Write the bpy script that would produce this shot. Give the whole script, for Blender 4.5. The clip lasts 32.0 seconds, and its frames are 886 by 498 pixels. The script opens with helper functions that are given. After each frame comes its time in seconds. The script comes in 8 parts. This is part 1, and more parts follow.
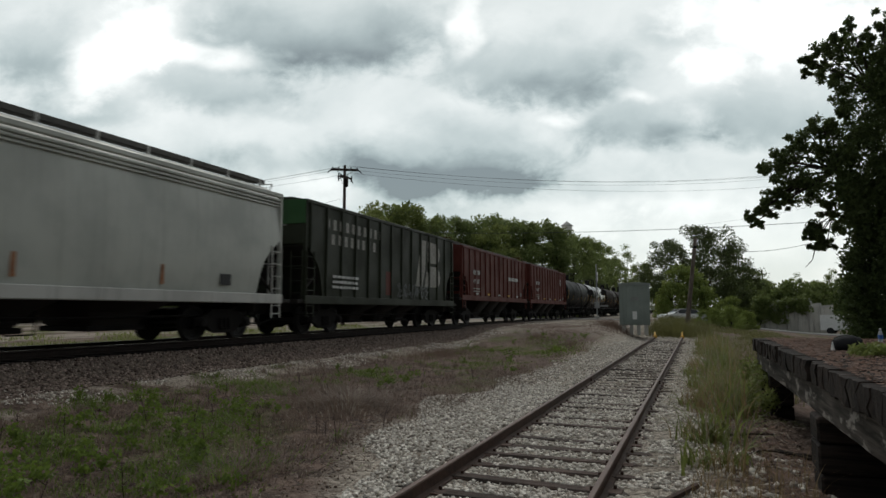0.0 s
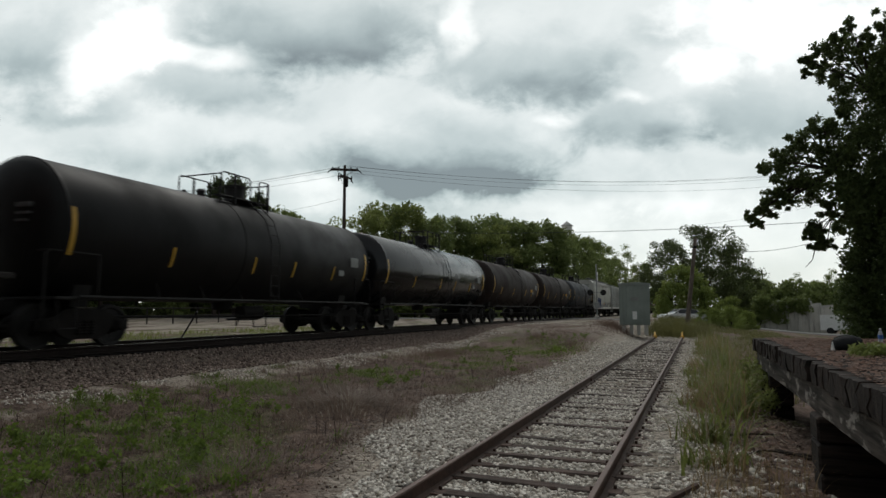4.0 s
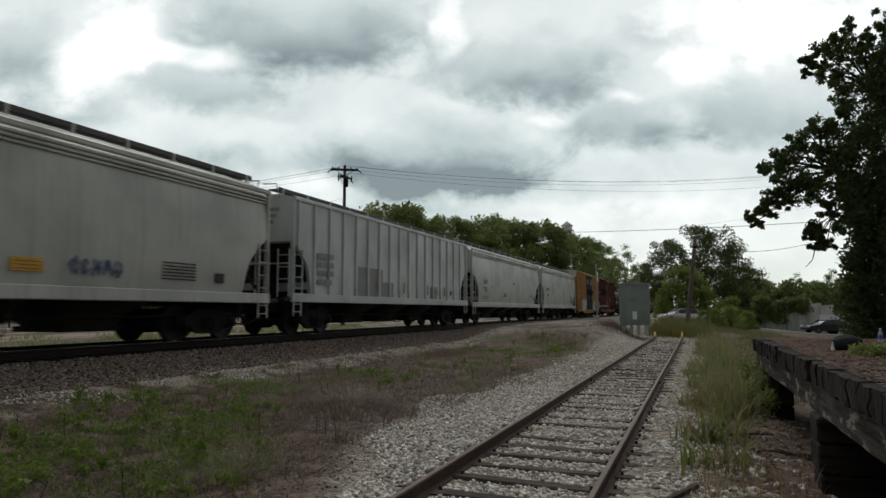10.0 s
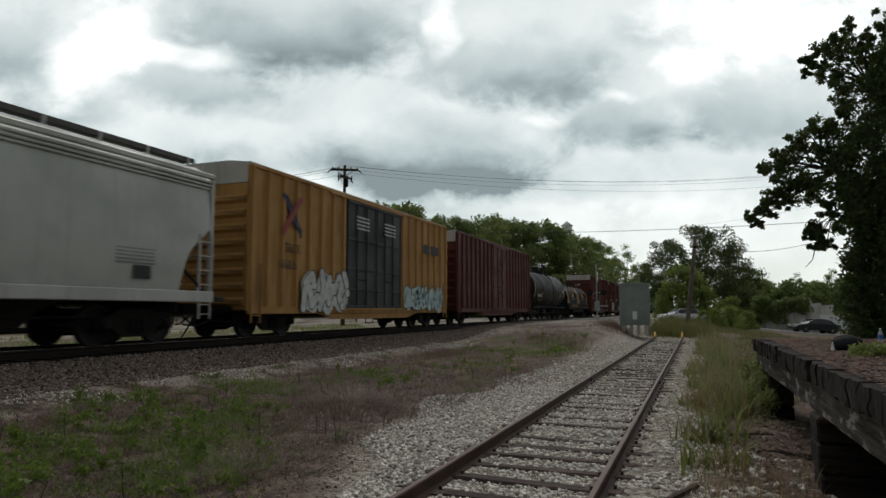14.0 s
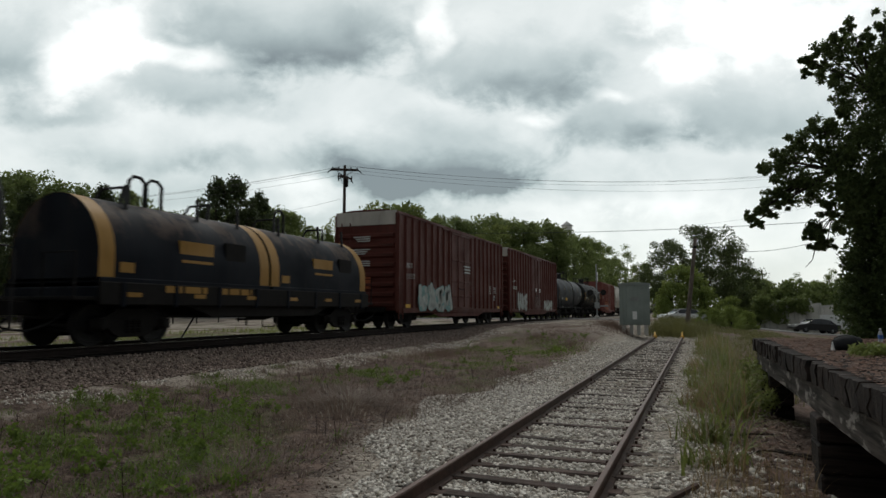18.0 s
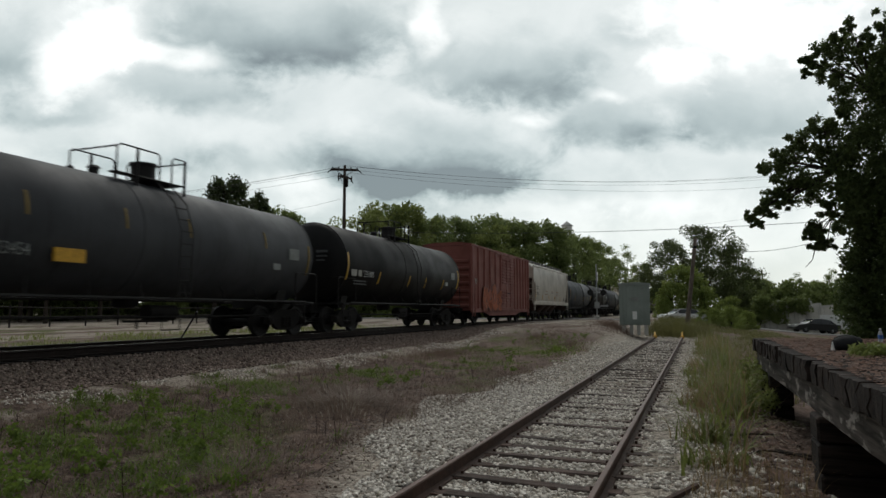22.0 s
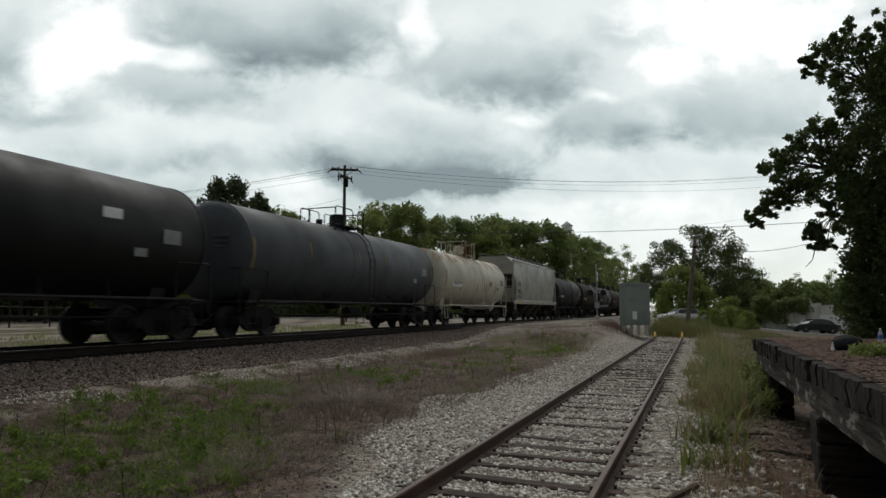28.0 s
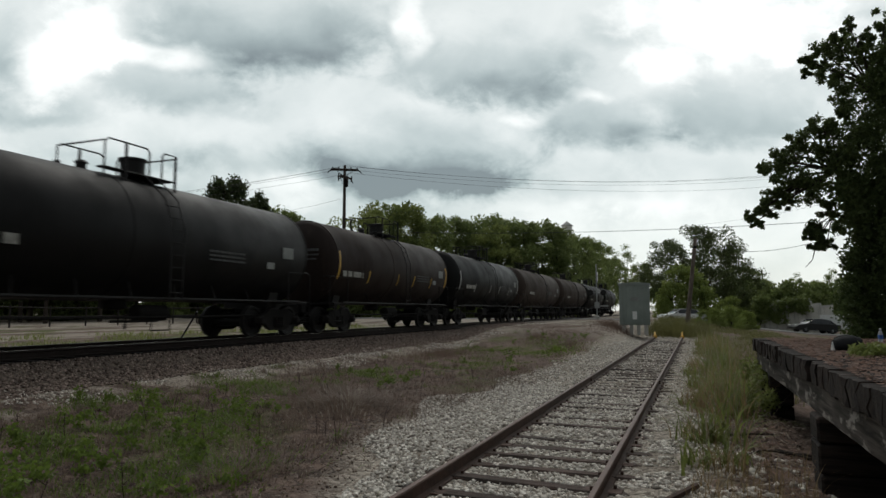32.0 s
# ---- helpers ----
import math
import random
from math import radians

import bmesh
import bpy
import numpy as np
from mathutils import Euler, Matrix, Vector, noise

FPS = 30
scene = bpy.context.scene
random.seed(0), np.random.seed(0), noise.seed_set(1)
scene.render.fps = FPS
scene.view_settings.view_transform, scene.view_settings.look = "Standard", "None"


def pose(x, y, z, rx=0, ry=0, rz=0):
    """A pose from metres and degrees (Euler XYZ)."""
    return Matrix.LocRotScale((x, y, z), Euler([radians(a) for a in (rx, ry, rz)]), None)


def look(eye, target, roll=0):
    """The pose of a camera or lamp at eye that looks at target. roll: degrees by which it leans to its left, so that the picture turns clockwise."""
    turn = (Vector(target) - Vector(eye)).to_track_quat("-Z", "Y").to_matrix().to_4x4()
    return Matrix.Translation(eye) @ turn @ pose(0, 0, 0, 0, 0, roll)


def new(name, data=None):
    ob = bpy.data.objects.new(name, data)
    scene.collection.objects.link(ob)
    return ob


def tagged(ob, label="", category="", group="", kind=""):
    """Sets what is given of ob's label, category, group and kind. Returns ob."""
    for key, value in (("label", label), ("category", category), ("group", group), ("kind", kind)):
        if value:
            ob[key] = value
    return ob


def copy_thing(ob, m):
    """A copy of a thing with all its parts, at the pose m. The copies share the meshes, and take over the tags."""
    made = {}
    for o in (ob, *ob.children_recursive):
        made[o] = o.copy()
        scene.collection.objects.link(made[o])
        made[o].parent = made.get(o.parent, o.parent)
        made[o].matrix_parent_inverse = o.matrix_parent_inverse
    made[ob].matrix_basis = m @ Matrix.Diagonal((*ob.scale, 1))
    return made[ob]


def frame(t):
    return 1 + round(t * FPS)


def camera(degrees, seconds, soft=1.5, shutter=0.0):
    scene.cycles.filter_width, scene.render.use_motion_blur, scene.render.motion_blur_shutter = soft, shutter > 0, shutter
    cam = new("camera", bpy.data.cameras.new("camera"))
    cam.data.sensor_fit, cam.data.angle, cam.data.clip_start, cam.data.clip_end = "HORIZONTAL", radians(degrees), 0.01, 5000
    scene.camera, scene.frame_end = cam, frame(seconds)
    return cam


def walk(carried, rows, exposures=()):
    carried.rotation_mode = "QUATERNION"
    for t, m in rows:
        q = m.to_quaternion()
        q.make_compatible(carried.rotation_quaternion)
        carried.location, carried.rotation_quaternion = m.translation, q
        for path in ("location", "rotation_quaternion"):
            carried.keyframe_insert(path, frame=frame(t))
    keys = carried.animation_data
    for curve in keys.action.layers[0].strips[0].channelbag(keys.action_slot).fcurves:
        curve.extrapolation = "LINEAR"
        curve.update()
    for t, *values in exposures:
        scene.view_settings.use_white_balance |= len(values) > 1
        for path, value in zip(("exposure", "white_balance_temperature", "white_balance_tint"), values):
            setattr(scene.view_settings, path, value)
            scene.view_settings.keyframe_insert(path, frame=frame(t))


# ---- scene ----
cam = camera(68.57, 32.0, soft=1.5, shutter=0.25)
EYE = (0.0, 0.0, 1.66)
VIEW = pose(*EYE, 95.41, 0, 21.28)
walk(cam, [(0, VIEW), (32, VIEW)], exposures=[(0, 0.0, 6500, 9), (32, 0.0, 6500, 9)])

# ---- sky and sun ----
SUN_TURN, SUN_UP = radians(-20), radians(52)
world = bpy.data.worlds.new("sky")
scene.world = world
world.use_nodes = True
wn = world.node_tree.nodes
sky = wn.new("ShaderNodeTexSky")
sky.sky_type, sky.sun_disc = "NISHITA", False
sky.sun_elevation, sky.sun_rotation = SUN_UP, SUN_TURN
wn["Background"].inputs["Strength"].default_value = 0.1
world.node_tree.links.new(sky.outputs[0], wn["Background"].inputs["Color"])
sun = new("sun", bpy.data.lights.new("sun", "SUN"))
sun.data.energy, sun.data.angle, sun.data.color = 4.6, radians(20), (1.0, 0.96, 0.9)
TO_SUN = Vector((math.sin(SUN_TURN) * math.cos(SUN_UP), math.cos(SUN_TURN) * math.cos(SUN_UP), math.sin(SUN_UP)))
sun.matrix_world = look(TO_SUN * 60, (0, 0, 0))


# ---- node helpers ----
class Nodes:
    """Short calls to build a node tree."""

    def __init__(self, tree):
        self.tree = tree

    def add(self, kind):
        return self.tree.nodes.new(kind)

    def put(self, value, socket):
        if isinstance(value, bpy.types.NodeSocket):
            self.tree.links.new(value, socket)
        elif value is not None:
            socket.default_value = value

    def math(self, op, a, b=None, c=None, clamp=False):
        n = self.add("ShaderNodeMath")
        n.operation, n.use_clamp = op, clamp
        for v, s in zip((a, b, c), n.inputs):
            self.put(v, s)
        return n.outputs[0]

    def coords(self):
        return self.add("ShaderNodeTexCoord").outputs["Object"]

    def xyz(self, vec):
        n = self.add("ShaderNodeSeparateXYZ")
        self.put(vec, n.inputs[0])
        return n.outputs

    def combine(self, x, y, z):
        n = self.add("ShaderNodeCombineXYZ")
        for v, s in zip((x, y, z), n.inputs):
            self.put(v, s)
        return n.outputs[0]

    def stretch(self, vec, s):
        n = self.add("ShaderNodeMapping")
        self.put(vec, n.inputs[0])
        n.inputs["Scale"].default_value = s
        return n.outputs[0]

    def noise(self, vec, scale, detail=4, rough=0.55, distort=0.0):
        n = self.add("ShaderNodeTexNoise")
        self.put(vec, n.inputs["Vector"])
        n.inputs["Scale"].default_value = scale
        n.inputs["Detail"].default_value = detail
        n.inputs["Roughness"].default_value = rough
        n.inputs["Distortion"].default_value = distort
        return n.outputs["Fac"]

    def ramp(self, v, lo, hi):
        n = self.add("ShaderNodeMapRange")
        n.interpolation_type = "SMOOTHSTEP"
        self.put(v, n.inputs[0])
        n.inputs[1].default_value, n.inputs[2].default_value = lo, hi
        return n.outputs[0]

    def mix(self, f, a, b, blend="MIX"):
        n = self.add("ShaderNodeMix")
        n.data_type, n.blend_type = "RGBA", blend
        self.put(f, n.inputs[0])
        for v, s in ((a, n.inputs[6]), (b, n.inputs[7])):
            self.put((*v, 1) if isinstance(v, tuple) else v, s)
        return n.outputs[2]

    def bump(self, h, strength, dist):
        n = self.add("ShaderNodeBump")
        self.put(h, n.inputs["Height"])
        n.inputs["Strength"].default_value, n.inputs["Distance"].default_value = strength, dist
        return n.outputs[0]


def blank(name):
    m = bpy.data.materials.new(name)
    m.use_nodes = True
    return m, Nodes(m.node_tree), m.node_tree.nodes["Principled BSDF"]


def finish(n, bsdf, color, rough, normal=None, metal=0.0, spec=0.5):
    n.put((*color, 1) if isinstance(color, tuple) else color, bsdf.inputs["Base Color"])
    n.put(rough, bsdf.inputs["Roughness"])
    n.put(metal, bsdf.inputs["Metallic"])
    n.put(spec, bsdf.inputs["Specular IOR Level"])
    if normal is not None:
        n.put(normal, bsdf.inputs["Normal"])


def paint(name, color, dirt=(0.06, 0.05, 0.04), amount=0.5, rough=0.5, streak=True, big=0.7, spec=0.35):
    """Weathered vehicle or fixture paint: fading, vertical grime streaks and fine relief."""
    m, n, b = blank(name)
    p = n.coords()
    fade = n.ramp(n.noise(p, big, 5), 0.35, 0.7)
    c = n.mix(fade, color, tuple(v * 0.78 for v in color))
    if streak:
        run = n.ramp(n.noise(n.stretch(p, (2.2, 5.0, 0.22)), 1.6, 6, 0.65), 0.5, 0.75)
        c = n.mix(n.math("MULTIPLY", run, amount), c, dirt)
    spots = n.ramp(n.noise(p, 9.0, 6, 0.7), 0.58, 0.75)
    c = n.mix(n.math("MULTIPLY", spots, amount * 0.5), c, dirt)
    r = n.math("MULTIPLY_ADD", fade, 0.2, rough - 0.05)
    finish(n, b, c, r, n.bump(n.noise(p, 25, 4), 0.12, 0.01), spec=spec)
    return m


def plain(name, color, rough=0.6, metal=0.0, scale=12.0, vary=0.3, bump=0.15, spec=0.4):
    """One colour broken up by noise at two scales."""
    m, n, b = blank(name)
    p = n.coords()
    f = n.math("ADD", n.math("MULTIPLY", n.noise(p, scale, 5), 0.6), n.math("MULTIPLY", n.noise(p, scale * 0.13, 3), 0.4))
    c = n.mix(n.ramp(f, 0.3, 0.7), tuple(v * (1 - vary) for v in color), tuple(min(1, v * (1 + vary)) for v in color))
    finish(n, b, c, rough, n.bump(n.noise(p, scale * 3, 5), bump, 0.01), metal, spec)
    return m


def timber(name, color, dark, grain=(1.5, 20, 20), rough=0.85):
    m, n, b = blank(name)
    p = n.coords()
    g = n.noise(n.stretch(p, grain), 1.0, 6, 0.65)
    w = n.noise(p, 1.7, 4)
    rnd = n.add("ShaderNodeObjectInfo").outputs["Random"]
    c = n.mix(n.ramp(g, 0.35, 0.65), dark, color)
    c = n.mix(n.math("MULTIPLY", n.ramp(w, 0.4, 0.7), 0.6), c, dark)
    c = n.mix(n.math("MULTIPLY", rnd, 0.45), c, tuple(v * 0.55 for v in dark))
    finish(n, b, c, rough, n.bump(g, 0.6, 0.02), spec=0.2)
    return m


def stones(name, dark, light):
    """Loose stones: each with a tone of its own, dusty and rough."""
    m, n, b = blank(name)
    p = n.coords()
    isl = n.add("ShaderNodeNewGeometry").outputs["Random Per Island"]
    c = n.mix(isl, dark, light)
    c = n.mix(n.math("MULTIPLY", n.ramp(n.noise(p, 40, 4), 0.45, 0.7), 0.4), c, dark)
    finish(n, b, c, 0.9, n.bump(n.noise(p, 90, 4), 0.3, 0.005), spec=0.15)
    return m


def leafy(name, light, dark, scale=0.5):
    """Leaves: colour varies leaf by leaf and clump by clump; some light passes through."""
    m, n, b = blank(name)
    isl = n.add("ShaderNodeNewGeometry").outputs["Random Per Island"]
    rnd = n.add("ShaderNodeObjectInfo").outputs["Random"]
    f = n.math("ADD", n.math("MULTIPLY", isl, 0.6), n.math("MULTIPLY", n.noise(n.coords(), scale, 3), 0.5))
    c = n.mix(f, dark, light)
    c = n.mix(n.math("MULTIPLY", rnd, 0.4), c, dark)
    finish(n, b, c, 0.6, spec=0.25)
    t = n.add("ShaderNodeBsdfTranslucent")
    n.put(n.mix(0.5, c, light), t.inputs[0])
    s = n.add("ShaderNodeMixShader")
    n.put(0.42, s.inputs[0])
    n.put(b.outputs[0], s.inputs[1])
    n.put(t.outputs[0], s.inputs[2])
    n.put(s.outputs[0], m.node_tree.nodes["Material Output"].inputs[0])
    return m


# ---- mesh helpers ----
class Geo:
    """Gathers vertices and faces for one mesh."""

    def __init__(self):
        self.v, self.f = [], []

    def add(self, verts, faces):
        k = len(self.v)
        self.v += [tuple(p) for p in verts]
        self.f += [tuple(i + k for i in f) for f in faces]
        return self

    def box(self, x0, x1, y0, y1, z0, z1, c=0.012, m=None):
        """A box with chamfered edges."""
        h = [(x1 - x0) / 2, (y1 - y0) / 2, (z1 - z0) / 2]
        o = Vector(((x0 + x1) / 2, (y0 + y1) / 2, (z0 + z1) / 2))
        c = min(c, *(a * 0.45 for a in h))
        sg = [(a, b, d) for a in (-1, 1) for b in (-1, 1) for d in (-1, 1)]
        vs, at = [], {}
        for s in sg:
            for ax in range(3):
                at[s, ax] = len(vs)
                vs.append(Vector([s[i] * (h[i] if i == ax else h[i] - c) for i in range(3)]))
        fs = [[at[s, ax] for ax in range(3)] for s in sg]
        for ax in range(3):
            u, w = [i for i in range(3) if i != ax]
            for s in (-1, 1):
                ring = []
                for a, b in ((-1, -1), (1, -1), (1, 1), (-1, 1)):
                    k = [0, 0, 0]
                    k[ax], k[u], k[w] = s, a, b
                    ring.append(at[tuple(k), ax])
                fs.append(ring)
            for a in (-1, 1):
                for b in (-1, 1):
                    k0, k1 = [0, 0, 0], [0, 0, 0]
                    k0[u] = k1[u] = a
                    k0[w] = k1[w] = b
                    k0[ax], k1[ax] = -1, 1
                    fs.append([at[tuple(k0), u], at[tuple(k1), u], at[tuple(k1), w], at[tuple(k0), w]])
        out = []
        for f in fs:
            p = [vs[i] for i in f]
            nrm = (p[1] - p[0]).cross(p[2] - p[0])
            out.append(f if nrm.dot(sum(p, Vector())) > 0 else f[::-1])
        pts = [o + p for p in vs]
        if m is not None:
            pts = [m @ p for p in pts]
        return self.add(pts, out)

    def tube(self, path, r, n=6, r1=None, cap=True):
        """A round bar along a path, tapering to r1."""
        path = [Vector(p) for p in path]
        k0, last = len(self.v), None
        r1 = r if r1 is None else r1
        verts, faces = [], []
        for i, p in enumerate(path):
            d = (path[min(i + 1, len(path) - 1)] - path[max(i - 1, 0)]).normalized()
            a = d.orthogonal().normalized() if last is None else (last - d * last.dot(d)).normalized()
            last = a
            b = d.cross(a)
            rr = r + (r1 - r) * i / max(1, len(path) - 1)
            verts += [p + (a * math.cos(2 * math.pi * j / n) + b * math.sin(2 * math.pi * j / n)) * rr for j in range(n)]
        for i in range(len(path) - 1):
            for j in range(n):
                faces.append((i * n + j, i * n + (j + 1) % n, (i + 1) * n + (j + 1) % n, (i + 1) * n + j))
        if cap:
            faces.append(tuple(range(n))[::-1])
            faces.append(tuple((len(path) - 1) * n + j for j in range(n)))
        return self.add(verts, faces)

    def lathe(self, rows, n=24, axis="y", o=(0, 0, 0), squash=1.0):
        """Rings of (along, radius) round an axis through o."""
        verts, faces = [], []
        for a, r in rows:
            for j in range(n):
                w = 2 * math.pi * j / n
                u, v = r * math.cos(w), r * math.sin(w) * squash
                p = {"y": (u, a, v), "x": (a, -u, v), "z": (u, -v, a)}[axis]
                verts.append((p[0] + o[0], p[1] + o[1], p[2] + o[2]))
        for i in range(len(rows) - 1):
            for j in range(n):
                k = (j + 1) % n
                faces.append((i * n + j, (i + 1) * n + j, (i + 1) * n + k, i * n + k))
        faces.append(tuple(range(n)))
        faces.append(tuple(((len(rows) - 1) * n + j for j in range(n)))[::-1])
        return self.add(verts, faces)

    def loft(self, rings, cap=True):
        """Quads between rings of equal length."""
        n = len(rings[0])
        verts = [p for r in rings for p in r]
        faces = []
        for i in range(len(rings) - 1):
            for j in range(n):
                k = (j + 1) % n
                faces.append((i * n + j, i * n + k, (i + 1) * n + k, (i + 1) * n + j))
        if cap:
            faces.append(tuple(range(n))[::-1])
            faces.append(tuple((len(rings) - 1) * n + j for j in range(n)))
        return self.add(verts, faces)

    def prism(self, poly, a0, a1, axis="y"):
        """A polygon in the plane across an axis, drawn out from a0 to a1."""
        place = {"y": lambda p, a: (p[0], a, p[1]), "x": lambda p, a: (a, p[0], p[1]), "z": lambda p, a: (p[0], p[1], a)}[axis]
        return self.loft([[place(p, a0) for p in poly], [place(p, a1) for p in poly]])

    def mesh(self, name, mat, smooth=True, angle=35):
        me = bpy.data.meshes.new(name)
        me.from_pydata(self.v, [], self.f)
        me.materials.append(mat)
        if smooth:
            me.polygons.foreach_set("use_smooth", [True] * len(me.polygons))
            me.set_sharp_from_angle(angle=radians(angle))
        me.update()
        return me


def fix_normals(me):
    bm = bmesh.new()
    bm.from_mesh(me)
    bmesh.ops.recalc_face_normals(bm, faces=bm.faces)
    bm.to_mesh(me)
    bm.free()
    return me


MESHES = {}


def part(name, geo, mat, parent=None, label="", at=None, key=None):
    """Links one mesh object under a thing or a part; a key lets alike parts share a mesh."""
    if key is not None and (key, mat.name) in MESHES:
        me = MESHES[key, mat.name]
    else:
        me = geo if isinstance(geo, bpy.types.Mesh) else fix_normals((geo() if callable(geo) else geo).mesh(name, mat))
        if key is not None:
            MESHES[key, mat.name] = me
    ob = new(name, me)
    ob.parent = parent
    if at is not None:
        ob.matrix_basis = at
    return tagged(ob, label)


def thing(name, label, category, at=None, group="", kind=""):
    ob = new(name)
    ob.empty_display_size = 0.3
    if at is not None:
        ob.matrix_basis = at
    return tagged(ob, label, category, group, kind)


def solid(name, geo, mat, label, category="", group="", kind="", at=None):
    me = geo if isinstance(geo, bpy.types.Mesh) else fix_normals(geo.mesh(name, mat))
    ob = new(name, me)
    if at is not None:
        ob.matrix_basis = at
    return tagged(ob, label, category, group, kind)


def quads(name, pts, mat):
    """A mesh of loose quads from an array of shape (n, 4, 3)."""
    n = len(pts)
    me = bpy.data.meshes.new(name)
    me.vertices.add(n * 4)
    me.vertices.foreach_set("co", np.ascontiguousarray(pts, dtype=np.float32).ravel())
    me.loops.add(n * 4)
    me.loops.foreach_set("vertex_index", np.arange(n * 4, dtype=np.int32))
    me.polygons.add(n)
    me.polygons.foreach_set("loop_start", np.arange(0, n * 4, 4, dtype=np.int32))
    me.polygons.foreach_set("loop_total", np.full(n, 4, dtype=np.int32))
    me.materials.append(mat)
    me.update()
    me.validate()
    return me


def away(bearing, dist, z=0.0):
    """A place by its bearing from the tripod, in degrees right of the track's direction, and its distance."""
    b = radians(bearing)
    return Vector((dist * math.sin(b), dist * math.cos(b), z))


def step(a, b, v):
    t = np.clip((v - a) / (b - a), 0, 1)
    return t * t * (3 - 2 * t)


# ---- materials ----
def ballast_mat():
    """Ground: grey ballast by the main line, pale gravel by the siding, weedy soil between and beyond."""
    m, n, b = blank("ground")
    p = n.coords()
    x, y, z = n.xyz(p)
    wob = n.math("SUBTRACT", n.noise(p, 0.35, 5, 0.6), 0.5)
    xw = n.math("MULTIPLY_ADD", wob, 3.2, x)
    v = n.add("ShaderNodeTexVoronoi")
    n.put(p, v.inputs["Vector"])
    v.inputs["Scale"].default_value = 26.0
    cell, dist = n.xyz(v.outputs["Color"])[0], v.outputs["Distance"]
    stone = n.mix(cell, (0.075, 0.056, 0.045), (0.22, 0.175, 0.145))
    pale = n.mix(cell, (0.11, 0.09, 0.072), (0.5, 0.44, 0.37))
    pale = n.mix(n.ramp(n.noise(p, 0.9, 4), 0.48, 0.7), pale, (0.2, 0.165, 0.13))
    soil = n.mix(n.ramp(n.noise(p, 2.6, 8, 0.7), 0.36, 0.64), (0.07, 0.048, 0.039), (0.21, 0.148, 0.12))
    soil = n.mix(n.math("MULTIPLY", n.ramp(n.noise(p, 24.0, 5, 0.7), 0.5, 0.68), 0.6), soil, (0.26, 0.2, 0.165))
    soil = n.mix(n.math("MULTIPLY", n.ramp(n.noise(p, 13.0, 5, 0.7), 0.55, 0.7), 0.7), soil, (0.05, 0.036, 0.028))
    turf = n.mix(n.noise(p, 7.0, 5), (0.06, 0.068, 0.02), (0.13, 0.14, 0.045))
    weeds = n.ramp(n.noise(n.stretch(p, (0.7, 0.45, 0.5)), 0.55, 5, 0.62), 0.5, 0.62)
    c = n.mix(n.math("MULTIPLY", weeds, 0.85), soil, turf)
    lot = n.math("MULTIPLY", n.ramp(x, -17.0, -20.0), n.ramp(n.noise(n.stretch(p, (0.5, 0.12, 0.3)), 0.5, 4), 0.5, 0.56))
    c = n.mix(lot, c, n.mix(cell, (0.24, 0.2, 0.16), (0.36, 0.31, 0.26)))
    xn = n.math("MULTIPLY_ADD", wob, 1.3, x)
    near_main = n.math("MULTIPLY", n.ramp(xn, -10.3, -10.7), n.ramp(xw, -18.2, -16.8))
    apron = n.math("MULTIPLY", n.ramp(xn, -8.9, -9.6), n.ramp(xw, -18.2, -16.8))
    c = n.mix(n.math("MULTIPLY", apron, n.ramp(n.noise(p, 1.3, 4), 0.38, 0.56)), c, n.mix(cell, (0.2, 0.165, 0.135), (0.45, 0.39, 0.33)))
    c = n.mix(near_main, c, stone)
    edge = n.math("MULTIPLY_ADD", n.ramp(y, 4.0, 9.0), 1.2, x)
    sid = n.math("MULTIPLY", n.ramp(n.math("MULTIPLY_ADD", wob, 2.0, edge), -3.4, -2.7), n.ramp(xw, 0.7, -0.2))
    sid = n.math("MULTIPLY", sid, n.ramp(n.math("MULTIPLY_ADD", wob, 8.0, y), 44.5, 39.0))
    sid = n.math("MULTIPLY", sid, n.ramp(n.math("ADD", n.noise(p, 2.5, 5, 0.65), n.math("MULTIPLY", sid, 0.5)), 0.45, 0.62))
    c = n.mix(sid, c, pale)
    cross = n.math("MULTIPLY", n.ramp(n.math("MULTIPLY_ADD", wob, 12.0, y), 26.0, 40.0), n.ramp(xw, 1.0, -3.0))
    cross = n.math("MULTIPLY", cross, n.ramp(n.noise(p, 0.4, 4), 0.4, 0.55))
    c = n.mix(n.math("MULTIPLY", cross, 0.8), c, n.mix(cell, (0.27, 0.23, 0.19), (0.4, 0.36, 0.31)))
    h = n.math("ADD", n.math("MULTIPLY", dist, -0.6), n.noise(p, 30, 4))
    finish(n, b, c, 0.9, n.bump(h, 0.8, 0.03), spec=0.15)
    return m


M_GROUND = ballast_mat()
M_ASPHALT = plain("asphalt", (0.16, 0.155, 0.15), 0.9, scale=30, vary=0.25, bump=0.4)
M_RAIL = plain("rusty_rail", (0.075, 0.043, 0.032), 0.75, 0.3, 18, 0.35)
M_RAILTOP = plain("worn_rail", (0.1, 0.062, 0.05), 0.55, 0.5, 18, 0.3)
# near-black: oil, plus the train's shade and backlit rail sides put into the colour
M_DARKRAIL = plain("backlit_dark_rail", (0.02, 0.014, 0.012), 0.8, 0.1, 18, 0.35, spec=0.2)
M_OILSHADE = plain("shaded_oily_ballast", (0.028, 0.021, 0.018), 0.95, 0.0, 30, 0.6, 0.6, spec=0.1)
M_TIESHADE = timber("shaded_oily_tie", (0.028, 0.02, 0.017), (0.01, 0.008, 0.007), (1.2, 22, 22))
M_SHINE = plain("bright_rail", (0.5, 0.48, 0.46), 0.25, 0.9, 10, 0.15)
M_TIE = timber("old_tie", (0.15, 0.1, 0.084), (0.035, 0.027, 0.022), (1.2, 22, 22))
